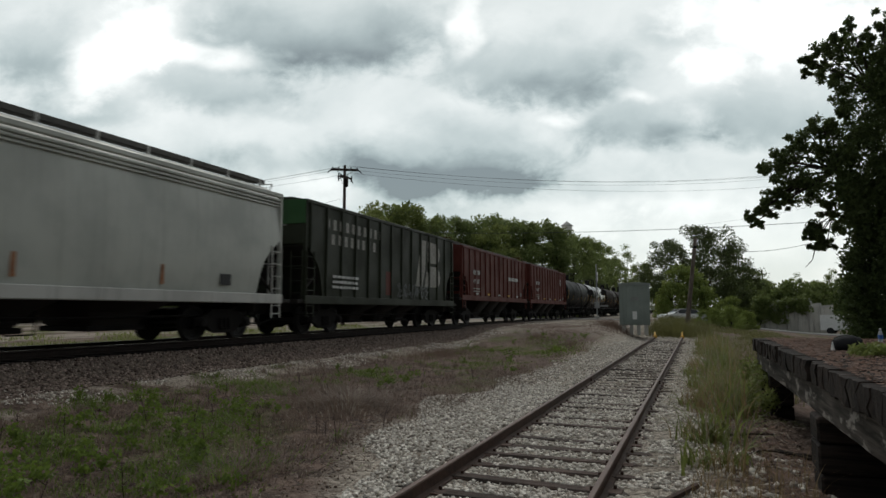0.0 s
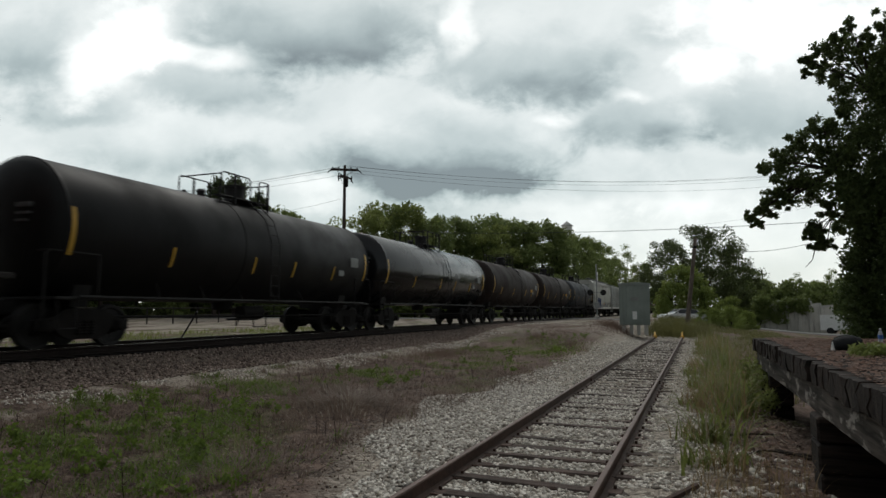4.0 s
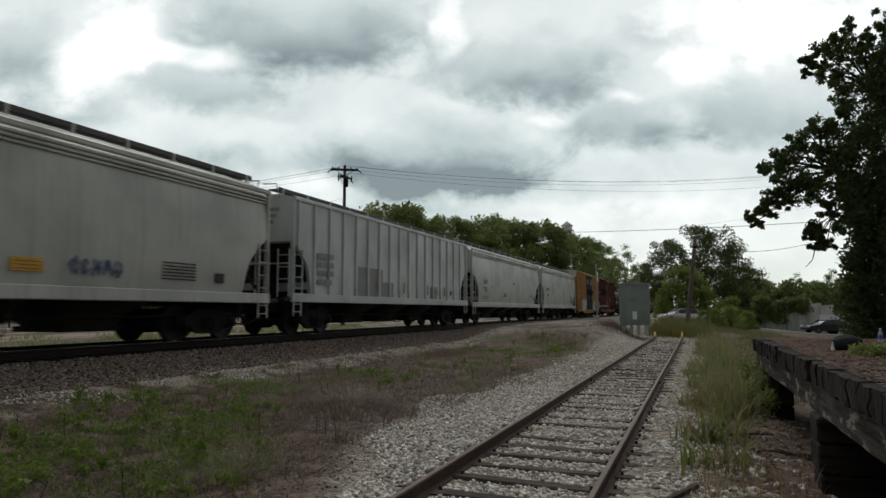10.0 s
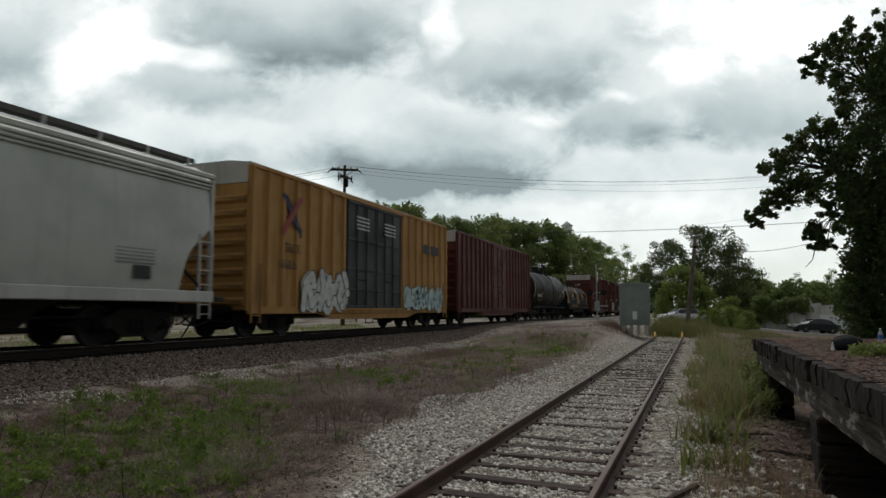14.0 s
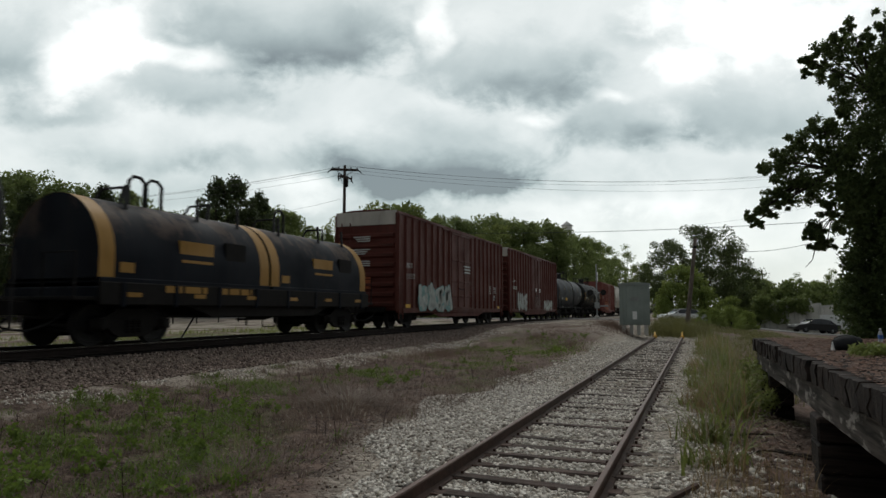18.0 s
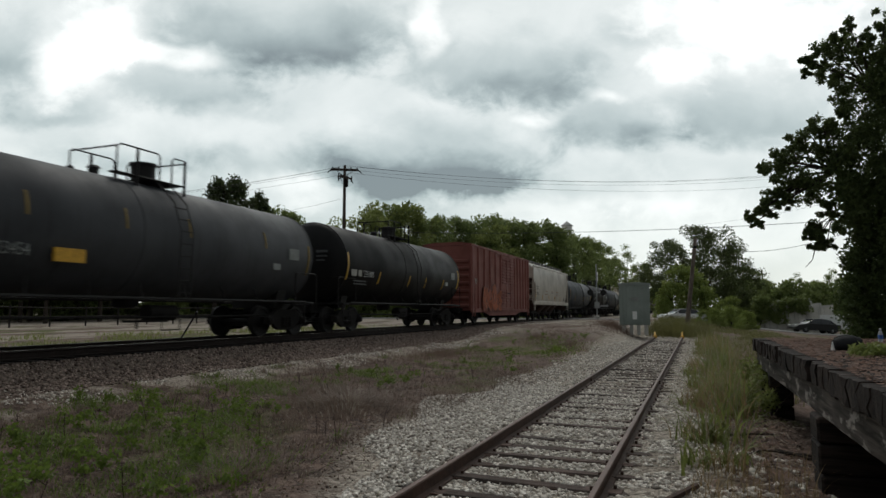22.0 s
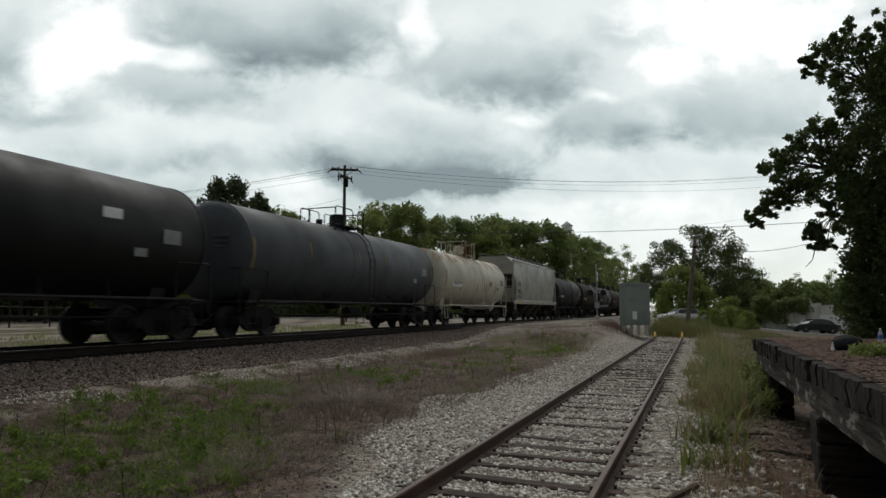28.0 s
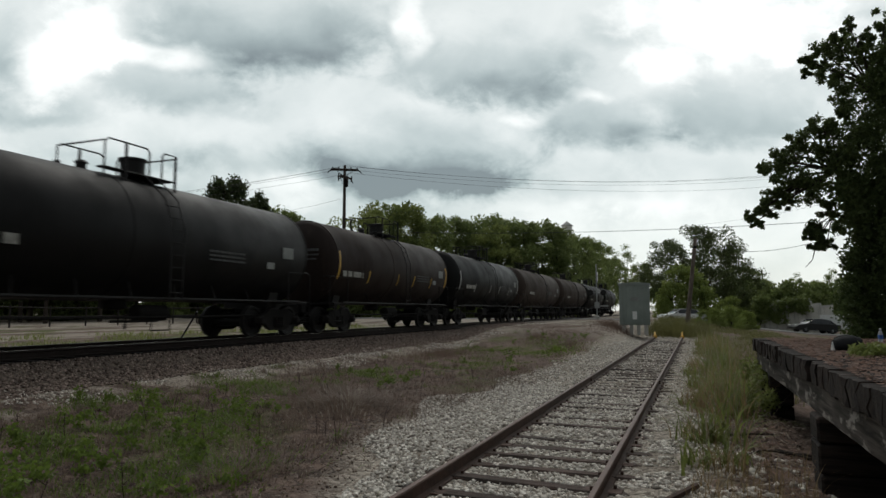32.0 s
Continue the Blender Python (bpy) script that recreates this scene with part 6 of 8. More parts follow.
KINDS = {
    "oak": make_tree("oak_tree", "full dark green oak in the woods", 11, 16, 5.4, 3.0, M_LEAF, 0.21, 84, 150, group="trees of the woods"),
    "elm": make_tree("elm_tree", "tall green tree with uneven crown", 12, 16, 4.6, 2.4, M_LEAF, 0.2, 76, 140, group="trees of the woods"),
    "ash": make_tree("ash_tree", "light green tree with loose open crown", 13, 16, 4.8, 4.5, M_LEAFY, 0.19, 56, 120, group="trees of the woods"),
    "thin": make_tree("thin_tree", "sparse tree with gaps in its crown", 14, 16, 4.6, 5.5, M_LEAF, 0.19, 38, 90, group="trees of the woods"),
    "pine": make_tree("pine_tree", "dark green pine with dense needles", 15, 16, 3.4, 3.0, M_PINE, 0.15, 190, 60, "pine", group="pines beyond the track", lump=0.72),
    "bush": make_tree("bush", "bright green shrub at the wood's edge", 16, 4.2, 2.6, 0.2, M_BUSH, 0.12, 46, 130, "bush", "bush", "bushes at the wood's edge"),
    "scrub": make_tree("scrub", "dark green undergrowth shrub", 17, 5, 3.4, 0.1, M_LEAF, 0.2, 50, 110, "bush", "bush", "undergrowth of the woods"),
}
KINDS["live"] = make_tree("live_oak_tree", "dark spreading oak with gaps in its crown", 18, 16, 6.6, 4.0, M_SHADE, 0.2, 84, 140, group="oaks beyond the road", lump=0.95)
FIRST = set()


def plant(kind, bearing, dist, height, turn):
    ob = KINDS[kind]
    p = away(bearing, dist)
    z = float(land(p.x, p.y))
    native = {"bush": 4.2, "scrub": 5.0}.get(kind, 16.0) * (1.0 if kind in ("bush", "scrub") else 1.04)
    s = height / native
    m = pose(p.x, p.y, z, 0, 0, turn)
    if kind in FIRST:
        ob = copy_thing(ob, m)
    else:
        FIRST.add(kind)
        ob.matrix_basis = m
    ob.scale = (s, s, s)


WOODS = [("oak", -56.4, 82, 16.0), ("elm", -53.6, 84, 16.4), ("oak", -51.6, 86, 16.0), ("elm", -48.0, 88, 15.4), ("pine", -57, 72, 12.5), ("pine", -54.2, 76, 13.2), ("pine", -52.6, 70, 12.2), ("oak", -50.5, 84, 14), ("pine", -49, 78, 14.8), ("oak", -46.5, 90, 14.5), ("elm", -43.5, 92, 14),
         ("pine", -40.6, 82, 17.2), ("pine", -39.0, 84, 17.8), ("pine", -37.2, 86, 16.4), ("elm", -38.2, 96, 15.6), ("elm", -36.3, 94, 15.8), ("thin", -34.6, 98, 15.0), ("elm", -41.8, 96, 15.4), ("oak", -35.4, 90, 15.0), ("elm", -33.8, 92, 13.6), ("oak", -32.2, 95, 12.6), ("thin", -30.9, 98, 12.8),
         ("ash", -28.6, 94, 16.4), ("ash", -26.6, 98, 18.2), ("oak", -25.2, 100, 17.8), ("ash", -23.9, 98, 17.2), ("elm", -22.4, 102, 15.8), ("oak", -20.6, 112, 17.8), ("elm", -19.0, 110, 16.4),
         ("oak", -17.6, 114, 18.2), ("ash", -16.6, 108, 15.5), ("oak", -15.4, 116, 17.8), ("elm", -14.0, 112, 16.6), ("oak", -12.6, 118, 17.4), ("elm", -11.3, 116, 15.8), ("oak", -9.9, 126, 15.8),
         ("oak", -8.9, 142, 17.2), ("elm", -7.9, 168, 18.4), ("oak", -6.9, 205, 17.5), ("thin", -5.6, 250, 25.0), ("elm", -4.3, 330, 24.0), ("oak", -3.0, 122, 7.2), ("live", -1.9, 108, 11.8),
         ("live", 0.7, 104, 13.8), ("live", 2.4, 110, 11.6), ("oak", 3.4, 118, 9.6), ("elm", 5.0, 150, 9.4), ("oak", 6.4, 158, 8.6), ("thin", 7.4, 150, 10.2), ("oak", 8.6, 160, 9.4),
         ("thin", 9.4, 140, 10.4), ("elm", 10.6, 150, 9.6), ("oak", 12.0, 150, 9.4), ("elm", 13.8, 150, 9.8), ("oak", 16, 150, 10), ("elm", 19, 150, 10.5),
         ("scrub", 3.6, 128, 7.0), ("scrub", 5.2, 136, 7.2), ("scrub", 6.9, 132, 7.4), ("scrub", 8.6, 136, 7.0), ("scrub", 10.3, 134, 7.4), ("scrub", 4.4, 132, 6.0), ("scrub", 6.0, 134, 5.6), ("scrub", 7.8, 130, 5.8), ("scrub", 9.4, 134, 6.0), ("scrub", 11.2, 130, 6.4),
         ("bush", -1.9, 84, 4.2), ("bush", -0.8, 86, 6.0), ("bush", 0.6, 84, 3.8), ("bush", 2.4, 80, 3.0), ("bush", 2.5, 64, 1.9), ("bush", 1.4, 60, 1.5), ("bush", 3.7, 62, 1.6), ("bush", 0.4, 57, 1.2)]
for k, (kind, b, d, h) in enumerate(WOODS):
    plant(kind, b, d, h, k * 77)
for k in range(44):
    b, d = -58 + k * 1.37, 84 + 20 * math.sin(k * 1.9) ** 2
    if abs(away(b, d).x - MAIN) > 6.5 and away(b, d).x < -6:
        plant("scrub", b, d, 5.4 + 1.6 * math.sin(k * 2.3), k * 61)

# ---- loading platform ----
rnd = random.Random(9)
DECK_Z, DECK_X = 1.16, 1.06
platform = thing("loading_platform", "weathered timber loading platform with rotten edges", "platform", kind="structure")


def deck_edge(y):
    """The deck's worn edge, which runs a little askew to the track."""
    return 0.93 + 0.014 * (12.8 - y)


def plank_geo(y, w):
    """A heavy plank: ragged end towards the track, split and hollowed by rot."""
    x0 = deck_edge(y) + rnd.uniform(-0.012, 0.015) + (rnd.uniform(0.03, 0.08) if rnd.random() < 0.14 else 0)
    z1 = DECK_Z + rnd.uniform(-0.008, 0.006)
    z0 = z1 - rnd.uniform(0.2, 0.235)
    xs = [x0, x0 + 0.02, x0 + 0.1, x0 + 0.3, x0 + 0.8, 2.6, 4.2, 6.5]
    rings = []
    for i, x in enumerate(xs):
        t = (0.004, 0.0, 0.0, 0.0, 0.0, 0.0, 0.0, 0.0)[i]
        ring = []
        for a, b in ((0.0, 0.0), (0.33, 0.0), (0.67, 0.0), (1.0, 0.0), (1.0, 0.35), (1.0, 0.7), (1.0, 1.0), (0.67, 1.0), (0.33, 1.0), (0.0, 1.0), (0.0, 0.7), (0.0, 0.35)):
            q = noise.noise(Vector((x * 2.0, (y + a * w) * 9.0, b * 4.0)))
            k = noise.noise(Vector((7.0, (y + a * w) * 14.0, b * 2.2)))
            rag = 0.04 * k if i < 2 else (0.02 * k if i == 2 else 0.0)
            yy = y + 0.001 + t + a * (w - 0.002 - 2 * t)
            zz = z0 + t + b * (z1 - z0 - 2 * t) + 0.008 * q * (1.6 if i < 3 else 1.0)
            ring.append((x + rag, yy, zz))
        rings.append(ring)
    return Geo().loft(rings)


y = -1.0
while y < 13.0:
    w = rnd.uniform(0.2, 0.33)
    part("plank", plank_geo(y, w), M_DECK, platform)
    y += w
for y0, y1 in ((-1.0, 4.4), (4.42, 9.0), (9.02, 13.1)):
    rings = []
    n = 14
    for k in range(n + 1):
        yy = y0 + (y1 - y0) * k / n
        x = deck_edge(yy) + 0.05
        rings.append([(x + u + 0.014 * noise.noise(Vector((u * 9, yy * 3.0, z * 5))), yy, z + 0.012 * noise.noise(Vector((u * 5, yy * 2.0, z * 9 + 4))))
                      for u, z in ((0.02, 0.66), (0.0, 0.68), (-0.004, 0.76), (0.0, 0.85), (0.0, 0.93), (0.02, 0.945), (0.27, 0.945), (0.27, 0.66))])
    part("edge_beam", Geo().loft(rings), M_BEAM, platform, "split grey edge beam with pale flaking wood")
for y0, y1, x, wide in ((7.05, 7.5, 1.02, 1.7), (11.75, 12.05, 1.04, 0.34), (12.8, 13.1, 1.02, 0.3), (3.3, 3.7, 1.12, 1.7), (10.2, 10.4, 1.5, 0.4)):
    z = -0.15
    for h in (0.3, 0.28, 0.25):
        part("crib_timber", Geo().box(x + rnd.uniform(-0.02, 0.02), x + wide, y0 + rnd.uniform(-0.03, 0.03), y1 + rnd.uniform(-0.03, 0.03), z, z + h - 0.014, 0.02), M_CRIBX, platform, "blackened stacked timber")
        z += h
for y in (4.3, 8.6, 12.6):
    part("post", Geo().box(2.3, 2.6, y, y + 0.3, -0.3, 0.93, 0.03), M_POST, platform)
part("back_wall", Geo().box(2.7, 2.9, -1, 13.0, -0.3, 0.92, 0.02), M_POST, platform, "dark boarding under the deck")
part("end_wall", Geo().box(1.3, 2.7, -1.0, -0.85, -0.3, 0.92, 0.02), M_POST, platform, "dark boarding under the deck")


def bag():
    b = thing("camera_bag", "black fabric camera bag lying on the platform", "bag", pose(1.71, 9.3, DECK_Z + 0.006, 0, 0, 18) @ Matrix.Diagonal((0.76, 0.8, 0.88, 1)))
    g = Geo()
    rings = []
    for x, w, h in ((-0.24, 0.05, 0.10), (-0.22, 0.09, 0.16), (-0.12, 0.12, 0.20), (0.06, 0.12, 0.22), (0.18, 0.11, 0.19), (0.23, 0.06, 0.12)):
        rings.append([(x, w * math.cos(a), h / 2 + h / 2 * math.sin(a) * (1.0 if math.sin(a) > 0 else 0.98)) for a in np.linspace(0, 2 * math.pi, 16, endpoint=False)])
    part("body", g.loft(rings), plain("bag_fabric", (0.012, 0.012, 0.014), 0.85, 0, 60, 0.3, 0.4), b)
    part("pale_lining", Geo().prism([(-0.07, 0.01), (0.03, 0.01), (-0.02, 0.13)], -0.262, -0.246, "x"), M_WHITE, b, "pale lining of the open flap")
    part("strap", Geo().tube([(-0.18, 0.06, 0.17), (-0.08, 0.08, 0.2), (0.08, 0.08, 0.21), (0.18, 0.06, 0.16)], 0.012, 6), M_RUBBER, b)
    part("buckle", Geo().box(-0.02, 0.02, -0.13, -0.115, 0.08, 0.11, 0.004), M_STEEL, b)


def bottle():
    b = thing("water_bottle", "clear plastic water bottle with blue label", "bottle", pose(2.62, 11.86, DECK_Z + 0.006))
    m, n, s = blank("bottle_plastic")
    finish(n, s, (0.75, 0.8, 0.85), 0.15)
    s.inputs["Transmission Weight"].default_value = 0.6
    part("body", Geo().lathe([(0, 0.03), (0.01, 0.034), (0.13, 0.034), (0.17, 0.025), (0.19, 0.013), (0.2, 0.013)], 18, "z"), m, b)
    part("label", Geo().lathe([(0.06, 0.0345), (0.061, 0.036), (0.12, 0.036), (0.121, 0.0345)], 18, "z"), plain("blue_label", (0.06, 0.16, 0.45), 0.5), b, "blue paper label")
    part("cap", Geo().lathe([(0.2, 0.016), (0.222, 0.016), (0.224, 0.012)], 14, "z"), M_WHITE, b)


bag()
bottle()

# ---- by the crossing ----
def cabinet():
    """Signal cabinet: ribbed sides, one door, capped roof, on concrete piers."""
    p = away(-4.92, 39.6)
    z = 0.66
    c = thing("signal_cabinet", "grey steel signal cabinet with one door", "cabinet", pose(p.x, p.y, z, 0, 0, 5))
    w, d, h = 0.84, 0.8, 2.62
    for x in (-0.62, -0.2, 0.2, 0.62):
        part("pier", Geo().box(x - 0.1, x + 0.1, -d + 0.1, d - 0.1, -0.4, 0.2, 0.02), M_CONC, c, "pale concrete pier")
    part("body", Geo().box(-w, w, -d, d, 0.18, h - 0.14, 0.02), M_CABINET, c)
    part("roof", Geo().prism([(-w - 0.05, h - 0.15), (w + 0.05, h - 0.15), (w + 0.05, h - 0.07), (0, h), (-w - 0.05, h - 0.07)], -d - 0.06, d + 0.06), M_CABINET, c)
    dr = part("door", Geo().box(-0.42, 0.42, -d - 0.03, -d, 0.3, h - 0.28, 0.012), M_CABINET, c)
    part("handle", Geo().tube([(0.3, -d - 0.04, 1.25), (0.3, -d - 0.09, 1.25), (0.3, -d - 0.09, 1.12), (0.3, -d - 0.04, 1.12)], 0.012, 6), M_GALV, dr)
    part("hasp", Geo().box(0.26, 0.44, -d - 0.05, -d - 0.02, 1.95, 2.0, 0.005), M_GALV, dr)
    for zz in (0.6, 1.4, 2.1):
        part("hinge", Geo().lathe([(zz, 0.02), (zz + 0.12, 0.02)], 10, "z", (-0.43, -d - 0.03, 0)), M_CABINET, dr)
    part("notice", Geo().box(-0.12, 0.12, -d - 0.042, -d - 0.032, 0.5, 0.95, 0.003), M_WHITE, dr, "small white notice")
    g = Geo()
    for k in range(4):
        g.box(-0.25, 0.25, -d - 0.055, -d - 0.03, 1.55 + k * 0.05, 1.575 + k * 0.05, 0.006)
    part("vent", g, M_GALV, dr, "louvred vent")
    part("plate", Geo().box(-0.16, 0.2, -d - 0.04, -d - 0.031, 1.62, 1.78, 0.003), M_PLATE, dr, "worn pale plate")
    part("plate", Geo().box(0.3, 0.5, -d - 0.04, -d - 0.0, 2.2, 2.27, 0.003), M_PLATE, c, "small pale plate")
    for x in (-w + 0.12, w - 0.12):
        part("rib", Geo().box(x - 0.04, x + 0.04, -d - 0.025, -d, 0.25, h - 0.22, 0.01), M_CABINET, c)


def crossing_signal():
    p = away(-8.0, 69.0)
    s = thing("crossing_signal", "silver crossing mast with flashing lights and crossbuck", "signal", pose(p.x, p.y, 0.9, 0, 0, 10))
    part("base", Geo().box(-0.3, 0.3, -0.3, 0.3, -0.4, 0.12, 0.03).lathe([(0.1, 0.2), (0.3, 0.1)], 12, "z"), M_CONC, s)
    part("mast", Geo().lathe([(0.1, 0.065), (5.5, 0.06), (5.56, 0.02)], 12, "z"), M_GALV, s)
    for a in (45, -45):
        part("crossbuck_board", Geo().box(-0.03, 0.03, -0.6, 0.6, -0.11, 0.11, 0.006, pose(0.09 if a > 0 else 0.12, 0, 4.2, a, 0, 0)), M_WHITE, s, "white crossbuck board seen edge on")
    part("light_arm", Geo().tube([(-0.7, -0.08, 2.6), (0.7, -0.08, 2.6)], 0.035, 8), M_GALV, s)
    for x in (-0.65, 0.65):
        lamp = part("flasher", Geo().lathe([(-0.2, 0.3), (-0.18, 0.3), (-0.17, 0.12), (0.1, 0.1)], 18, "y", (x, -0.1, 2.6)), M_STEEL, s, "black round flasher hood")
        part("lens", Geo().lathe([(-0.215, 0.1), (-0.205, 0.1)], 14, "y", (x, -0.1, 2.6)), M_RUBBER, lamp, "unlit dark lens")
    part("gate_box", Geo().box(-0.25, 0.25, -0.5, -0.1, 1.0, 1.6, 0.03), M_GALV, s)
    part("counterweight", Geo().box(0.3, 1.1, -0.42, -0.3, 1.15, 1.3, 0.02), M_GALV, s)
    part("gate_arm", Geo().box(-0.05, 0.05, -0.42, -0.36, 1.2, 5.4, 0.01, pose(0, 0, 0)), M_GALV, s, "weathered raised gate arm")


def rail_stop(x):
    s = thing("rail_stop", "yellow steel wheel stop clamped on the rail end", "wheel stop", pose(x, 40.3, SIDE_Z + 0.002), "wheel stops at the siding's end")
    part("shoe", Geo().prism([(-0.3, 0.0), (0.2, 0.0), (0.2, 0.24), (0.1, 0.27), (-0.3, 0.05)], -0.045, 0.045, "x"), M_YELLOW, s)
    part("clamp", Geo().box(-0.1, 0.1, -0.12, 0.12, -0.1, 0.06, 0.02), M_YELLOW, s)
    part("bolt", Geo().lathe([(-0.13, 0.025), (0.13, 0.025)], 8, "x", (0, 0.05, -0.02)), M_STEEL, s)


cabinet()
crossing_signal()
rail_stop(SIDE_L)
rail_stop(SIDE_R)


def wire(points_a, points_b, sag, r=0.009, label="thin dark overhead power line", name="power_line"):
    a, b = Vector(points_a), Vector(points_b)
    path = []
    for k in range(25):
        t = k / 24
        p = a.lerp(b, t)
        p.z -= sag * 4 * t * (1 - t)
        path.append(p)
    solid(name, Geo().tube(path, r, 5), M_WIRE, label, "cable", "overhead lines")


def utility_pole(p, height, turn):
    u = thing("utility_pole", "wooden utility pole with double crossarms and insulators", "utility pole", pose(*p, 0, 0, turn))
    part("post", Geo().lathe([(-0.8, 0.17), (height * 0.5, 0.14), (height, 0.1)], 12, "z"), M_POLE, u)
    for z, w, rot in ((height - 0.35, 1.05, 0), (height - 0.95, 0.72, 58)):
        at = pose(0, 0, 0, 0, 0, rot)
        for s in (-1, 1):
            part("crossarm", Geo().box(-w, w, s * 0.13 - 0.05, s * 0.13 + 0.05, z - 0.06, z + 0.06, 0.01), M_POLE, u, at=at)
        for x in (-w + 0.1, -w * 0.45, w * 0.45, w - 0.1):
            part("insulator", Geo().lathe([(z + 0.06, 0.03), (z + 0.12, 0.06), (z + 0.15, 0.04), (z + 0.2, 0.06), (z + 0.24, 0.03)], 10, "z", (x, 0.13, 0)), M_STEEL, u, at=at)
        for e in (-1, 1):
            part("hanging_insulator", Geo().tube([(e * w * 0.95, -0.15, z - 0.02), (e * (w + 0.12), -0.15, z - 0.14), (e * (w + 0.26), -0.15, z - 0.3)], 0.05, 8, 0.035), M_STEEL, u, at=at)
        part("arm_brace", Geo().tube([(-w * 0.6, 0.15, z - 0.05), (0, 0.15, z - 0.55), (w * 0.6, 0.15, z - 0.05)], 0.02, 5), M_STEEL, u, at=at)
    wire((p[0], p[1], p[2] + height - 2.6), (p[0] - 14, p[1] - 6, p[2] + height - 5.4), 0.3, 0.008)
    part("fuse_cutout", Geo().tube([(-0.5, -0.2, height - 0.9), (-0.45, -0.25, height - 1.3)], 0.05, 8).tube([(0.55, -0.2, height - 0.9), (0.5, -0.25, height - 1.35)], 0.05, 8), M_STEEL, u)
    part("transformer", Geo().lathe([(height - 1.75, 0.12), (height - 1.7, 0.17), (height - 1.2, 0.17), (height - 1.12, 0.1)], 14, "z", (0.12, -0.26, 0)), M_GRIME, u)


POLE_AT = Vector((-25.3, 43.8, 0.42))
utility_pole(POLE_AT, 12.55, 30)
for k, (dx, dz) in enumerate(((-0.9, 0.0), (0.0, 0.12), (0.9, 0.0), (0.6, -0.5))):
    a = POLE_AT + Vector((dx, 0.1 * dx, 12.4 + dz))
    wire(a, (14 + dx * 0.9, 70 - dx, 14.9 + dz * 2), 1.35)
    wire(a, (-83 + dx, 53.5, 15.4 + dz), 1.2)
wire((-27.6, 62, 9.82), (31, 57, 9.5), 0.96, 0.022, "thick overhead telephone cable")
wire((2.6, 40, 4.95), (8.6, 38, 6.2), 0.4, 0.012, "slack dark overhead service wire")
# the far end of the main line's cables
utility_pole(Vector((14, 70, -0.9)), 15.8, 30)

lean = thing("leaning_pole", "old leaning wooden pole without wires", "pole", away(-0.9, 47, float(land(-0.7, 47)) - 0.5) and Matrix.Translation(away(-0.95, 47, float(land(-0.7, 47)) - 0.5)) @ pose(0, 0, 0, 0, 7.0, 0))
part("post", Geo().lathe([(0, 0.16), (3, 0.14), (6.9, 0.11)], 12, "z"), M_GREYPOLE, lean)
part("band", Geo().lathe([(6.2, 0.12), (6.25, 0.135), (6.32, 0.135), (6.36, 0.12)], 12, "z"), M_STEEL, lean, "rusty iron band")
for b, d, h in ((3.95, 150, 10.0), (4.9, 155, 10.4)):
    far = thing("telegraph_pole", "thin distant wooden telegraph pole", "pole", Matrix.Translation(away(b, d, -1)), "distant poles")
    part("post", Geo().lathe([(0, 0.16), (h + 1, 0.11)], 8, "z"), M_POLE, far)
    part("crossarm", Geo().box(-0.9, 0.9, -0.06, 0.06, h, h + 0.14, 0.01), M_POLE, far)

stake = thing("leaning_stake", "thin dark leaning steel stake beside the track", "stake", pose(-14.6, 15.45, 0.6))
part("rod", Geo().tube([(-0.08, -0.03, -0.1), (0.12, 0.05, 0.24), (0.5, 0.2, 0.95)], 0.025, 8), M_STEEL, stake)
part("tip", Geo().tube([(0.5, 0.2, 0.95), (0.54, 0.215, 1.02)], 0.04, 8), M_STEEL, stake)



def water_tower():
    p = away(-10.4, 220)
    w = thing("water_tower", "distant pale water tower with conical roof", "water tower", pose(p.x, p.y, -0.5))
    part("tank", Geo().lathe([(26.6, 1.4), (27.2, 1.75), (30.4, 1.75)], 20, "z"), M_WHITE, w)
    part("roof", Geo().lathe([(30.35, 2.05), (30.45, 2.05), (31.9, 0.12), (32.1, 0.1)], 20, "z"), M_PLATE, w)
    for a in range(4):
        c, s = math.cos(a * 1.571 + 0.6), math.sin(a * 1.571 + 0.6)
        part("leg", Geo().tube([(2.6 * c, 2.6 * s, -0.5), (1.5 * c, 1.5 * s, 27)], 0.14, 8), M_GALV, w)
    part("riser", Geo().lathe([(-0.5, 0.3), (27, 0.3)], 10, "z"), M_GALV, w)


water_tower()


